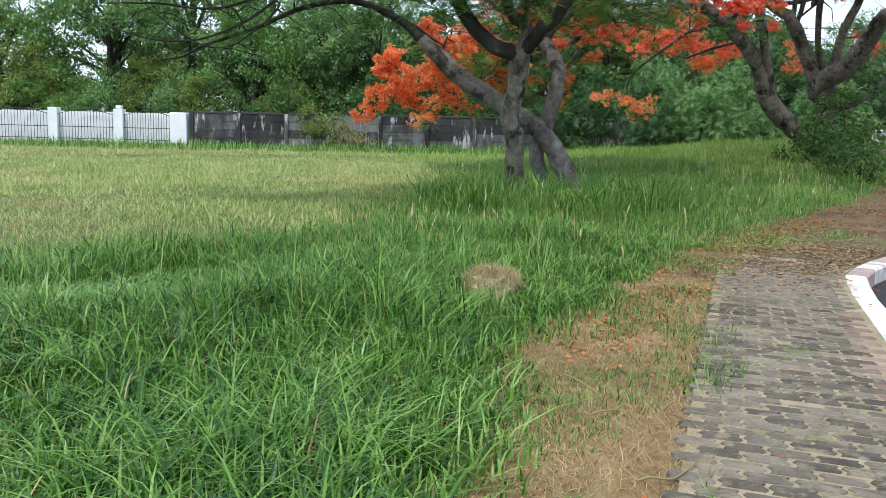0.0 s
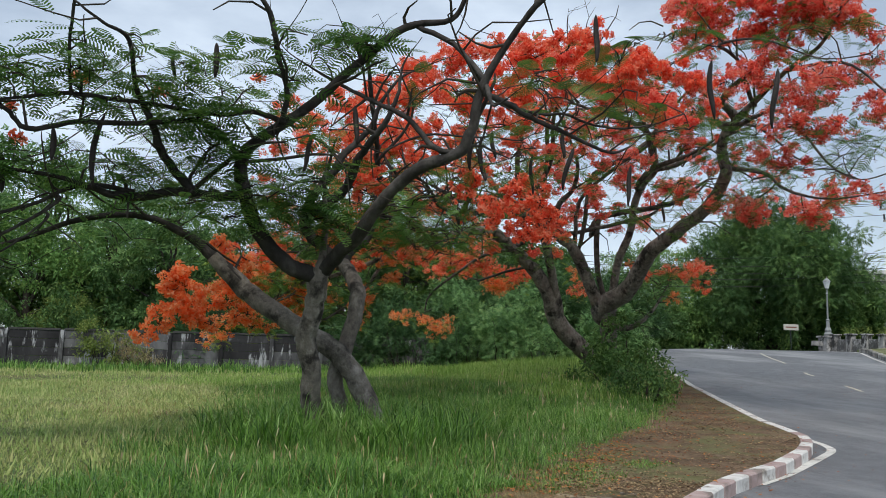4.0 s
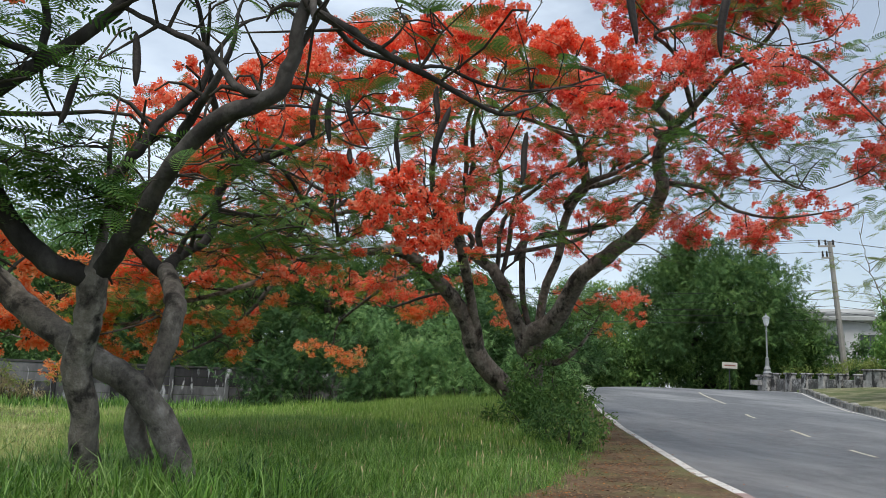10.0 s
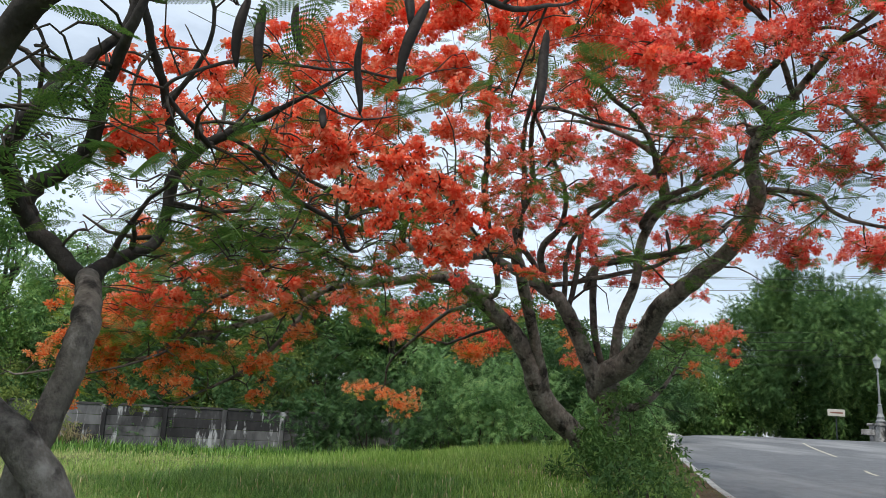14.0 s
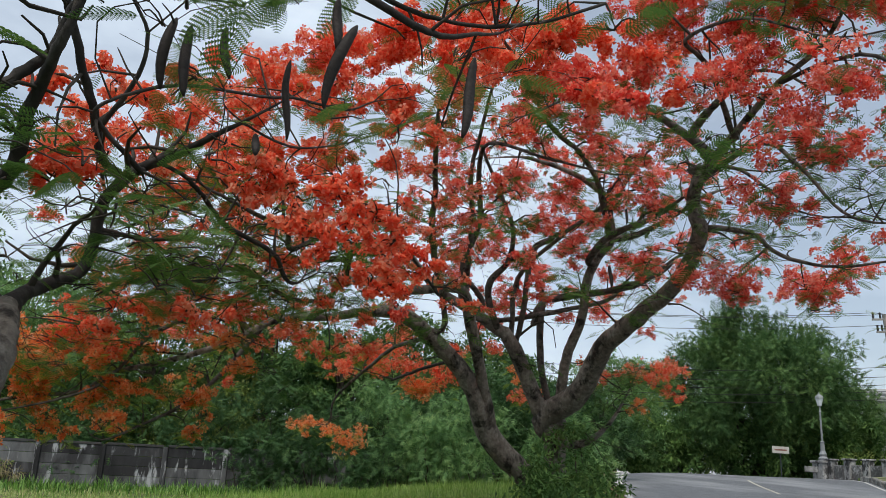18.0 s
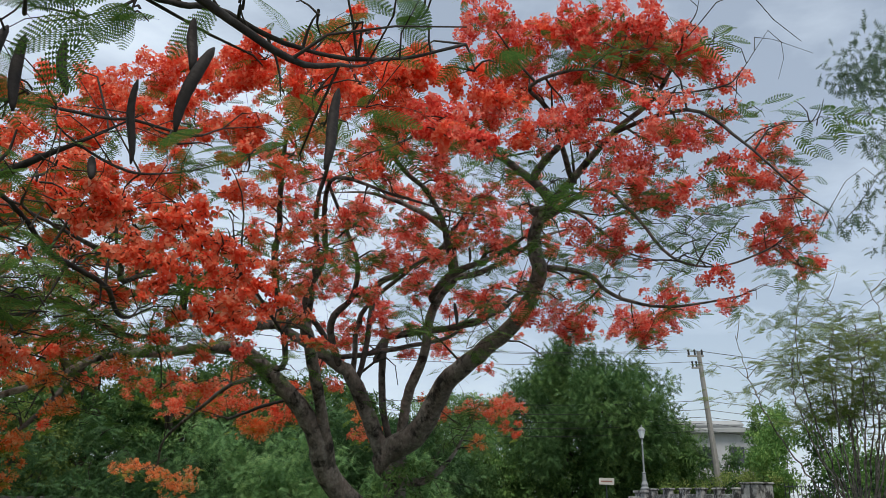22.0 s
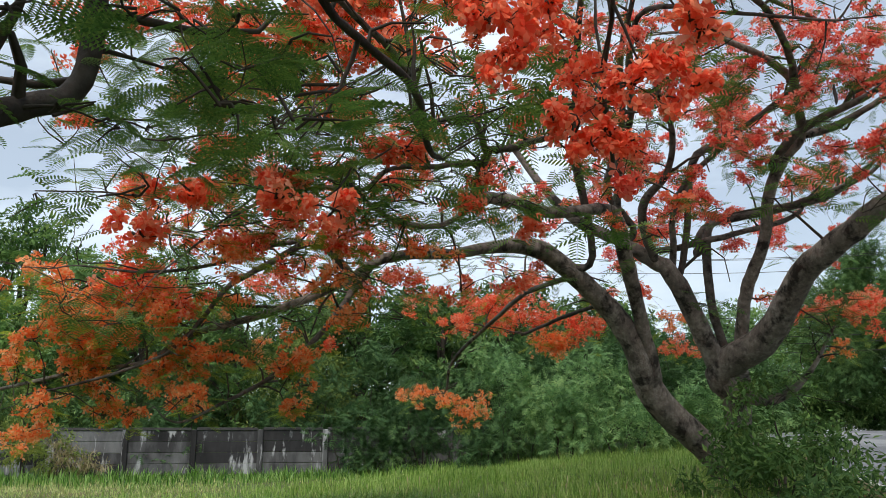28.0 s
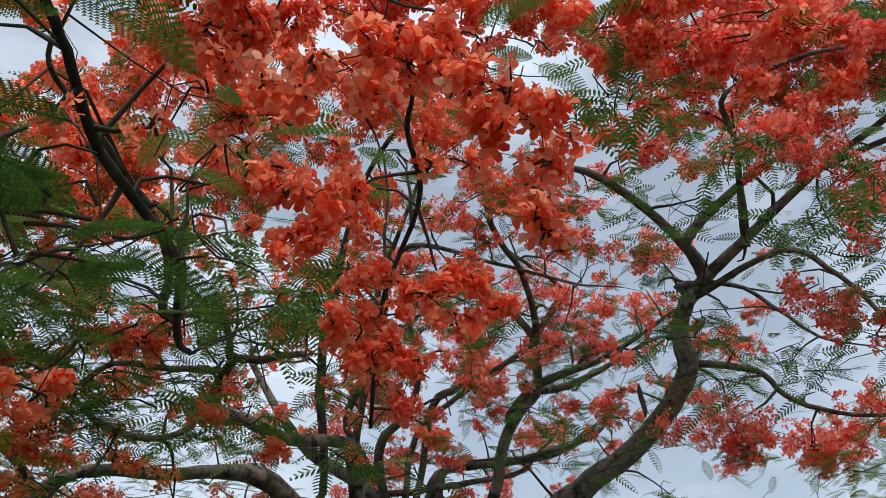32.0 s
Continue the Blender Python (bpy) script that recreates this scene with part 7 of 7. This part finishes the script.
crest_rng = np.random.default_rng(19)
for i, (x, y, w, h) in enumerate(((26, 56, 3.2, 4.0), (30, 58, 3.2, 4.4), (34, 57, 3.2, 4.0), (38, 55.5, 3.2, 4.2), (42, 54, 3.0, 4.6), (46, 54, 3.0, 4.4), (23, 52, 2.4, 3.4))):
    lobes = [(crest_rng.uniform(-0.5, 0.5) * w, crest_rng.uniform(-0.4, 0.4) * w, h * (0.15 + 0.62 * j / 4), w * 0.6, w * 0.5, h * 0.2) for j in range(5)]
    made = bush("thicket", "leafy green undergrowth beyond the crest of the road", lobes, FOLIAGE, 180 + i, 0.34, 26, 4, (x, y, float(land(x, y))))
    tagged(made, group="undergrowth beyond the crest")

# thicket before the wall, behind the trees
thicket_rng = np.random.default_rng(9)
for i, (x, y, w, h, m) in enumerate(((5.2, 40.5, 2.2, 2.6, 0), (7.6, 39.4, 2.4, 3.4, 0), (10.2, 38.6, 2.6, 4.2, 1), (12.8, 37.4, 2.6, 3.6, 1), (15.0, 38.5, 2.4, 4.4, 0), (17.2, 40.5, 2.6, 4.8, 0), (14.6, 33.8, 1.7, 2.0, 1), (12.6, 34.0, 1.6, 1.7, 1), (19.6, 44.5, 2.6, 4.0, 0), (8.8, 36.6, 1.5, 1.6, 0), (11.2, 35.2, 1.7, 2.6, 1), (16.0, 32.6, 1.6, 2.4, 1), (21.5, 49.0, 2.8, 4.0, 0), (11.4, 42.0, 2.6, 4.6, 0), (16.6, 36.4, 2.2, 3.4, 0), (18.6, 39.0, 2.4, 4.2, 0), (3.0, 44.6, 2.6, 4.4, 0), (7.2, 44.8, 2.8, 5.2, 0), (-1.5, 45.0, 2.6, 4.2, 0), (14.4, 43.6, 2.8, 5.4, 0))):
    lobes = [(thicket_rng.uniform(-0.5, 0.5) * w, thicket_rng.uniform(-0.4, 0.4) * w, h * (0.22 + 0.62 * j / 5) , w * (0.62 - 0.06 * j), w * 0.5, h * 0.22) for j in range(6)]
    made = bush("thicket", "dense dark green thicket at the field's edge" if m == 0 else "green feathery shrub at the field's edge", lobes, FOLIAGE_DEEP if m == 0 else FOLIAGE_FAR, 100 + i, 0.40, 19, 5, (x, y, float(land(x, y))), SPRIG)
    tagged(made, group="thickets at the field's edge")

# deep wood behind the nearer trees
for i, (x, y, w, h) in enumerate(((-11, 55, 4.2, 7.0), (-6, 56, 4.2, 7.2), (-1, 55, 4.4, 7.4), (4, 54.5, 4.4, 7.6), (9, 54, 4.4, 8.0), (14, 54.5, 4.4, 8.2), (19, 55.5, 4.4, 7.6))):
    lobes = [(thicket_rng.uniform(-0.5, 0.5) * w, thicket_rng.uniform(-0.3, 0.3) * w, h * (0.14 + 0.72 * j / 6), w * (0.66 - 0.05 * j), w * 0.4, h * 0.16) for j in range(7)]
    made = bush("thicket", "tall dark wood filling the gaps behind nearer trees", lobes, FOLIAGE_CROWN, 240 + i, 0.42, 22, 6, (x, y, float(land(x, y))))
    tagged(made, group="dark wood behind the wall")

# undergrowth showing over the far wall
for i, (x, w, h, m) in enumerate(((-29, 2.6, 3.2, FOLIAGE_MID), (-25.5, 2.4, 3.6, FOLIAGE_FAR), (-21.5, 2.6, 3.4, FOLIAGE_MID), (-18, 2.4, 3.8, FOLIAGE_FAR), (-14.8, 2.4, 3.4, FOLIAGE_FAR), (-11.4, 2.4, 3.8, FOLIAGE_CROWN), (-7.6, 2.4, 3.4, FOLIAGE_CROWN), (-4.4, 2.4, 3.6, FOLIAGE_CROWN))):
    lobes = [(thicket_rng.uniform(-0.5, 0.5) * w, thicket_rng.uniform(-0.3, 0.3) * w, h * (0.2 + 0.65 * j / 5), w * (0.62 - 0.06 * j), w * 0.5, h * 0.2) for j in range(6)]
    made = bush("thicket", "leafy green undergrowth showing over the far wall", lobes, m, 210 + i, 0.2, 42, 5, (x, 45.6, float(land(x, 45.6))))
    tagged(made, group="undergrowth behind the far wall")

# bush round the foot of the large flame tree
bush("bush", "leafy dark green bush round the foot of the large flame tree", [(0.9, 2.8, 1.3, 0.7, 0.7, 0.7), (0.6, 1.7, 0.9, 0.8, 0.8, 0.6), (0.1, 0.7, 0.6, 0.8, 0.8, 0.55), (-0.3, -0.6, 0.5, 0.7, 0.7, 0.5), (0.6, -0.2, 0.8, 0.55, 0.6, 0.5), (1.1, 0.9, 0.9, 0.55, 0.6, 0.5), (-0.4, 1.8, 0.45, 0.6, 0.6, 0.4), (0.2, -1.6, 0.4, 0.5, 0.6, 0.4), (1.5, 3.2, 1.9, 0.45, 0.45, 0.4)], FOLIAGE, 130, 0.15, 120, 9, (10.5, 22.2, float(land(10.5, 22.2))))
bush("bush", "low dark leafy shrub on the verge", [(0, 0, 0.42, 0.42, 0.5, 0.42), (0.05, -0.55, 0.38, 0.36, 0.4, 0.36), (-0.2, 0.7, 0.4, 0.4, 0.5, 0.38)], FOLIAGE_CROWN, 131, 0.11, 230, 5, (9.35, 18.6, float(land(9.35, 18.6))))
# heap of vines over the wall
bush("vine_heap", "heap of green and dry vines tumbling over the wall", [(0, 0, 0.7, 1.3, 0.7, 0.7), (-0.5, 0.2, 1.5, 0.9, 0.6, 0.6), (0.4, 0.1, 1.3, 0.8, 0.6, 0.6), (1.2, -0.1, 0.6, 0.9, 0.5, 0.45), (-1.0, 0.5, 1.9, 0.6, 0.5, 0.4)], FOLIAGE_LIGHT, 132, 0.16, 90, 6, (-5.9, 41.7, float(land(-5.9, 41.7))))
bush("vine_heap", "dry straw-coloured vine stems hanging at the wall", [(0, 0, 0.6, 0.7, 0.4, 0.5), (0.6, 0, 0.35, 0.6, 0.35, 0.3), (-0.4, 0, 1.1, 0.5, 0.35, 0.35)], VINE_DRY, 133, 0.2, 130, 6, (-4.6, 41.4, float(land(-4.6, 41.4))), NEEDLE)


# ---- old wall and white fence ----
WALL_Y = 43.0


old_wall = empty("wall_back", (-12.9, WALL_Y, 0), "old concrete panel wall black with mould and peeling whitewash", "wall", kind="structure")
for k in range(13):
    x0 = -12.9 + 2.42 * k
    b = 0.2 + 0.012 * k
    for row in range(4):
        bm = bmesh.new()
        box(bm, (x0 + 0.1 + 12.9, -0.04, b + 0.40 * row + 0.006), (x0 + 2.32 + 12.9, 0.04, b + 0.40 * row + 0.394), 0.008)
        part("panel", bm, WALL_OLD, old_wall)
    bm = bmesh.new()
    box(bm, (x0 - 0.1 + 12.9, -0.12, b - 0.3), (x0 + 0.1 + 12.9, 0.09, b + 1.62), 0.015)
    part("post", bm, WALL_OLD, old_wall)
    bm = bmesh.new()
    box(bm, (x0 + 0.1 + 12.9, -0.075, b + 1.60), (x0 + 2.32 + 12.9, 0.075, b + 1.70), 0.012)
    part("coping", bm, WALL_CAP, old_wall)

fence = empty("wall_white", (0, WALL_Y, 0), "white painted wall with dark iron railings between white posts", "wall", kind="structure")
posts = [-30.2, -26.8, -23.4, -19.94, -16.6]
for i, x in enumerate(posts):
    bm = bmesh.new()
    top = 1.95 - 0.01 * i
    box(bm, (x - 0.24, -0.24, -0.2), (x + 0.24, 0.24, top), 0.02)
    part("post", bm, WHITE_WALL, fence)
bm = bmesh.new()
box(bm, (-16.75, -0.14, 1.92), (-16.45, 0.14, 2.08), 0.03)
part("post_cap", bm, WHITE_WALL, fence)
bm = bmesh.new()
box(bm, (-13.95, -0.3, -0.2), (-13.1, 0.3, 1.80), 0.03)
part("end_pier", bm, WHITE_WALL, fence)
bar_bm = bmesh.new()
lathe(bar_bm, [(0.013, 0), (0.013, 1.0)], 6)
bar_me = bpy.data.meshes.new("bar")
bar_bm.to_mesh(bar_me)
bar_bm.free()
bar_me.materials.append(IRON)
for i, x in enumerate(posts):
    nxt = posts[i + 1] if i + 1 < len(posts) else -13.95
    a, b = x + 0.24, (nxt - 0.24 if i + 1 < len(posts) else nxt)
    bm = bmesh.new()
    box(bm, (a, 0.06, -0.1), (b, 0.18, 1.74), 0.01)
    part("panel", bm, WHITE_WALL, fence)
    n = 18
    for k in range(n):
        t = (k + 0.5) / n
        ob = new("bar", bar_me)
        ob.parent = fence
        ob.matrix_basis = pose(a + (b - a) * t, -0.16, 0.15) @ Matrix.Diagonal((1, 1, 1.45 + 0.24 * math.sin(math.pi * t), 1))
    v, q, c = tube(smooth_path([(a + (b - a) * t, -0.16, 1.60 + 0.24 * math.sin(math.pi * t), 0.018) for t in np.linspace(0, 1, 7)], 3), 6)
    mesh_part("arched_rail", np_mesh("arched_rail", v, [q, c], True), IRON, fence)
    for z in (0.35, 0.95):
        bm = bmesh.new()
        box(bm, (a, -0.175, z), (b, -0.145, z + 0.035))
        part("rail", bm, IRON, fence)

# ---- across the road: lamp, parapet, pole, house, sign, trees ----
lamp_at = (35.2, 44.9, 1.85)
lamp = empty("street_lamp", lamp_at, "grey cast-iron street lamp on a stone pier by the road", "street lamp")
bm = bmesh.new()
box(bm, (-0.42, -0.42, -0.3), (0.42, 0.42, 0.95), 0.03)
box(bm, (-0.5, -0.5, 0.95), (0.5, 0.5, 1.08), 0.03)
part("pier", bm, STONE, lamp)
bm = lathe(bmesh.new(), [(0.24, 1.08), (0.26, 1.2), (0.17, 1.3), (0.2, 1.42), (0.12, 1.6), (0.1, 2.0), (0.13, 2.05), (0.055, 2.12), (0.045, 3.6), (0.075, 3.66), (0.04, 3.75), (0.04, 3.95), (0.12, 4.0)], 12)
part("post", bm, LAMP_METAL, lamp)
bm = lathe(bmesh.new(), [(0.11, 4.0), (0.2, 4.38), (0.19, 4.4)], 8)
part("lantern", bm, GLASS, lamp)
bm = lathe(bmesh.new(), [(0.24, 4.4), (0.2, 4.5), (0.08, 4.6), (0.03, 4.64), (0.03, 4.74)], 8)
part("lantern_cap", bm, LAMP_METAL, lamp)
bm = bmesh.new()
box(bm, (-1.2, -0.06, 0.45), (-0.42, 0.06, 0.75), 0.02)
part("side_block", bm, STONE, lamp)

parapet = empty("parapet", (35.2, 44.9, 0), "low weathered stone parapet with piers along the road", "parapet", kind="structure")
a, b = np.array([35.3, 44.4]), np.array([36.2, 37.6])
for k in range(7):
    p = a + (b - a) * k / 6
    g = float(land(*p))
    bm = bmesh.new()
    big_pier = k == 6
    w = 0.55 if big_pier else 0.22
    lo = (p[0] - 35.2 - w, p[1] - 44.9 - w, g - 0.3)
    box(bm, lo, (p[0] - 35.2 + w, p[1] - 44.9 + w, g + (1.1 if big_pier else 0.85)), 0.04)
    box(bm, (lo[0] - 0.06, lo[1] - 0.06, g + (1.1 if big_pier else 0.85)), (p[0] - 35.2 + w + 0.06, p[1] - 44.9 + w + 0.06, g + (1.2 if big_pier else 0.95)), 0.03)
    part("pier", bm, STONE, parapet)
    if k < 6:
        p2 = a + (b - a) * (k + 1) / 6
        bm = bmesh.new()
        box(bm, (min(p[0], p2[0]) - 35.2 - 0.1, p2[1] - 44.9 + 0.2, g - 0.3), (max(p[0], p2[0]) - 35.2 + 0.1, p[1] - 44.9 - 0.2, g + 0.62), 0.03)
        part("panel", bm, STONE_DARK, parapet)
bush("hedge", "low clipped yellowish hedge behind the stone parapet", [(0.6, -0.5, 1.05, 0.8, 1.6, 0.28), (0.9, -3.2, 1.2, 0.8, 1.6, 0.3), (1.2, -6, 1.35, 0.8, 1.5, 0.32), (2.2, -4, 1.5, 1.2, 2.5, 0.34)], FOLIAGE_LIGHT, 140, 0.14, 60, 4, (36, 44.0, float(land(36, 44.0))))

pole = empty("utility_pole", (45.2, 49.2, 1.0), "leaning concrete utility pole with crossarms and insulators", "utility pole")
pole.matrix_world = pose(45.2, 49.2, 0.9, 0, -5.5, 0)
bm = bmesh.new()
lathe(bm, [(0.24, -0.3), (0.2, 4), (0.14, 11.6)], 8)
part("shaft", bm, CONCRETE, pole)
for z, w in ((11.3, 0.7), (10.5, 0.5)):
    bm = bmesh.new()
    box(bm, (-w - 0.3, -0.06, z - 0.06), (w - 0.3, 0.06, z + 0.06), 0.01)
    arm = part("crossarm", bm, CONCRETE, pole)
    for dx in (-w - 0.2, -0.35, w - 0.4):
        bm = lathe(bmesh.new(), [(0.05, z + 0.06), (0.08, z + 0.2), (0.05, z + 0.28), (0.07, z + 0.4), (0.03, z + 0.46)], 8, (dx, 0, 0))
        part("insulator", bm, WIRE, pole)
wires = empty("power_lines", (45, 49, 0), "thin black power lines strung from the pole", "cable")
for dz, dx in ((11.6, -0.9), (11.6, 0.2), (10.8, -0.6), (8.2, 0), (7.6, 0), (7.1, 0), (6.7, 0), (6.2, 0)):
    for side in (-1, 1):
        far = (45.2 + side * 34 + dx, 49.2 - side * 9, 1.2 + dz - 0.3)
        rows = [(45.2 + dx - 1.0 + (far[0] - 45.2 - dx + 1.0) * t, 49.2 + (far[1] - 49.2) * t, 0.9 + dz + (far[2] - 0.9 - dz) * t - 1.6 * t * (1 - t) * 2, 0.016) for t in np.linspace(0, 1, 7)]
        v, q, c = tube(smooth_path(rows, 3), 4)
        mesh_part("wire", np_mesh("wire", v - np.array([45, 49, 0]), [q, c]), WIRE, wires)

house = empty("house", (54.6, 62.5, 1.0), "white two-storey house with a low roof behind the trees", "house")
house.matrix_world = pose(54.6, 62.5, 1.0, 0, 0, -38)
bm = bmesh.new()
box(bm, (-5, -3, -0.5), (5, 3, 7.2), 0.03)
part("wall", bm, HOUSE, house)
bm = bmesh.new()
box(bm, (-5.6, -3.6, 7.2), (5.6, 3.6, 7.6), 0.05)
box(bm, (-4.4, -2.6, 7.6), (4.4, 2.6, 8.3), 0.3)
part("roof", bm, ROOF, house)
for k in range(4):
    for z in (1.2, 4.5):
        x = -3.9 + 2.5 * k
        bm = bmesh.new()
        box(bm, (x - 0.65, -3.06, z), (x + 0.65, -2.9, z + 1.7), 0.02)
        wdw = part("window", bm, HOUSE, house)
        bm = bmesh.new()
        box(bm, (x - 0.55, -3.075, z + 0.1), (x + 0.55, -3.0, z + 1.6))
        part("pane", bm, WINDOW, wdw)
for x in (-5.2, -2.6, 0, 2.6, 5.2):
    bm = lathe(bmesh.new(), [(0.22, -0.4), (0.18, 3.4), (0.24, 3.6)], 10, (x, -4.2, 0))
    part("column", bm, HOUSE, house)
bm = bmesh.new()
box(bm, (-5.5, -4.6, 3.6), (5.5, -3.06, 3.95), 0.03)
part("porch_roof", bm, HOUSE, house)

sign = empty("road_sign", (34.4, 47.4, 1.9), "small pale road sign with unreadable lettering on a thin post", "sign")
bm = lathe(bmesh.new(), [(0.03, -0.2), (0.03, 1.75)], 6)
part("post", bm, IRON, sign)
bm = bmesh.new()
box(bm, (-0.55, -0.05, 1.4), (0.55, -0.03, 1.78), 0.01)
part("plate", bm, SIGN, sign)
bm = bmesh.new()
box(bm, (-0.4, -0.058, 1.55), (0.4, -0.052, 1.63))
part("lettering", bm, SIGN_MARK, sign)

# sparse feathery tree and drooping needle tree beyond the right verge
feather_rng = np.random.default_rng(61)
sparse = empty("feathery_tree", (29.6, 26.6, float(land(29.6, 26.6))), "thin many-stemmed tree with sparse yellowish feathery leaves", "tree")
limbs_s, spray_s = [], []
for k in range(22):
    a = feather_rng.uniform(0, 6.28)
    r = feather_rng.uniform(0.8, 4.4)
    top = np.array([r * math.cos(a), r * math.sin(a), feather_rng.uniform(5.2, 8.6) - 0.2 * r])
    path = twig_to(np.array([0.45 * math.cos(a), 0.45 * math.sin(a), -0.1]), 0.034, top, feather_rng, 0.10)
    limbs_s.append(tube(path, 6)[:2])
    for j in range(9):
        p = path[int(len(path) * feather_rng.uniform(0.5, 0.99))][:3]
        g = p + feather_rng.standard_normal(3) * np.array([1.0, 1.0, 0.35]) + np.array([0, 0, 0.3])
        limbs_s.append(tube(twig_to(p, 0.014, g, feather_rng), 4)[:2])
        spray_s.append(sprays(g, 0.55, feather_rng, 0.62, 13, False))
v, f = join([(a, [b]) for a, b in limbs_s])
mesh_part("branching", np_mesh("branching", v, f, True), BARK, sparse)
v, f = join(spray_s)
mesh_part("crown", np_mesh("crown", v, f), FOLIAGE_LIGHT, sparse)
needle = broad_tree("needle_tree", "tall tree with drooping fine grey-green foliage", 11.5, 6.0, 47, FOLIAGE_BLUE, 0.24, 34, 0.36, SPRIG)
needle.matrix_world = pose(23.2, 15.6, 0.3, 0, 0, 60) @ Matrix.Diagonal((1.15, 1.15, 1.45, 1))
# trodden bank beyond the road, held by a low edging of rough stones
bank_d = np.arange(17, 54, 0.5)
bank_u = np.array([0.2, 0.5, 1.2, 2.2, 3.4, 3.8])
bank_z = np.array([0.05, 0.09, 0.14, 0.2, 0.3, 0.02])
bl = right_l(bank_d)[:, None] + bank_u[None] + 0.08 * np.sin(bank_d * 1.3)[:, None]
bd = bank_d[:, None] * np.ones_like(bank_u)[None]
bx, by = world_xy(bd, bl)
bv = np.stack([bx, by, height(bd, bl) + bank_z[None]], -1).reshape(-1, 3)
bi, bk = np.meshgrid(np.arange(len(bank_d) - 1), np.arange(5), indexing="ij")
bq = np.stack([bi * 6 + bk, bi * 6 + bk + 1, (bi + 1) * 6 + bk + 1, (bi + 1) * 6 + bk], -1).reshape(-1, 4)
tagged(mesh_part("bank", np_mesh("bank", bv, bq, True), BANK), "trodden bank of pale dry earth and thin grass beside the road", "ground", kind="structure")
edging = empty("edging", (0, 0, 0), "low edging of rough weathered stones along the road", "edging", kind="structure")
edge_bm = box(bmesh.new(), (-0.12, -0.33, -0.3), (0.12, 0.33, 0.09), 0.035)
edge_me = bpy.data.meshes.new("stone")
edge_bm.to_mesh(edge_me)
edge_bm.free()
edge_me.materials.append(STONE_EDGE)
edge_rng = np.random.default_rng(23)
for dd in np.arange(17, 54, 0.68):
    p, q = spot(dd, float(right_l(dd)) + 0.1), spot(dd + 0.68, float(right_l(dd + 0.68)) + 0.1)
    ob = new("stone", edge_me)
    ob.parent = edging
    ob.matrix_basis = pose(p[0], p[1], p[2] + edge_rng.normal(0, 0.02), math.degrees(math.atan2(q[2] - p[2], 0.68)), edge_rng.normal(0, 3), math.degrees(math.atan2(q[1] - p[1], q[0] - p[0])) - 90 + edge_rng.normal(0, 3)) @ Matrix.Diagonal((1, edge_rng.uniform(0.8, 1.0), edge_rng.uniform(0.85, 1.15), 1))
for i, (x, y, w, h, m) in enumerate(((33.5, 27.5, 1.8, 2.4, FOLIAGE_MID), (38.5, 33.5, 2.0, 3.0, FOLIAGE_MID), (38, 38.5, 1.9, 4.6, FOLIAGE_MID), (40.5, 36, 2.4, 5.2, FOLIAGE), (36.5, 29.5, 2.2, 4.0, FOLIAGE_MID), (43.2, 43.2, 2.4, 6.4, FOLIAGE_MID), (46.5, 46.5, 2.4, 6.4, FOLIAGE), (46, 50.5, 1.6, 3.4, FOLIAGE_CROWN), (49.6, 52.5, 1.7, 4.6, FOLIAGE_CROWN), (29, 20, 2, 2.2, FOLIAGE_MID), (63, 62, 3, 5.0, FOLIAGE))):
    lobes = [(thicket_rng.uniform(-0.4, 0.4) * w, thicket_rng.uniform(-0.4, 0.4) * w, h * (0.2 + 0.65 * j / 4), w * (0.6 - 0.07 * j), w * 0.5, h * 0.2) for j in range(5)]
    made = bush("shrub", "green shrubbery on the bank beyond the road", lobes, m, 150 + i, 0.24, 60, 4, (x, y, float(land(x, y))))
    tagged(made, group="shrubs beyond the road")
iron = empty("iron_fence", (0, 0, 0), "low dark iron fence among shrubs beyond the road", "fence")
for k in range(26):
    p = np.array([36.6, 36.2]) + np.array([-0.11, -0.42]) * k * 0.75
    ob = new("bar", bar_me)
    ob.parent = iron
    ob.matrix_basis = pose(p[0], p[1], float(land(*p))) @ Matrix.Diagonal((1.6, 1.6, 1.15, 1))
for z in (0.25, 1.0):
    rows = [(36.6 - 0.11 * k * 0.75, 36.2 - 0.42 * k * 0.75, float(land(36.6 - 0.11 * k * 0.75, 36.2 - 0.42 * k * 0.75)) + z, 0.02) for k in (0, 6, 12, 18, 25)]
    v, q, c = tube(smooth_path(rows, 3), 5)
    mesh_part("rail", np_mesh("rail", v, [q, c]), IRON, iron)

# fallen twigs on the dry grass beside the paving
for rows in ([(0.58, 3.66), (0.61, 3.59), (0.66, 3.49), (0.69, 3.34)], [(0.64, 2.50), (0.69, 2.52), (0.77, 2.53), (0.89, 2.67)], [(0.60, 3.12), (0.65, 3.15), (0.73, 3.19)], [(0.90, 4.55), (0.94, 4.54), (1.02, 4.54)]):
    x0, y0 = rows[0]
    z0 = float(land(x0, y0))
    v, q, c = tube(smooth_path([(x - x0, y - y0, float(land(x, y)) - z0 + 0.03 + 0.006 * (i % 2), 0.0045 - 0.0008 * i) for i, (x, y) in enumerate(rows)], 4), 6)
    twig = tagged(mesh_part("fallen_twig", np_mesh("fallen_twig", v, [q, c], True), VINE_DRY), "thin crooked dead twig lying on dry grass", "twig", "fallen twigs")
    twig.matrix_world = pose(x0, y0, z0)
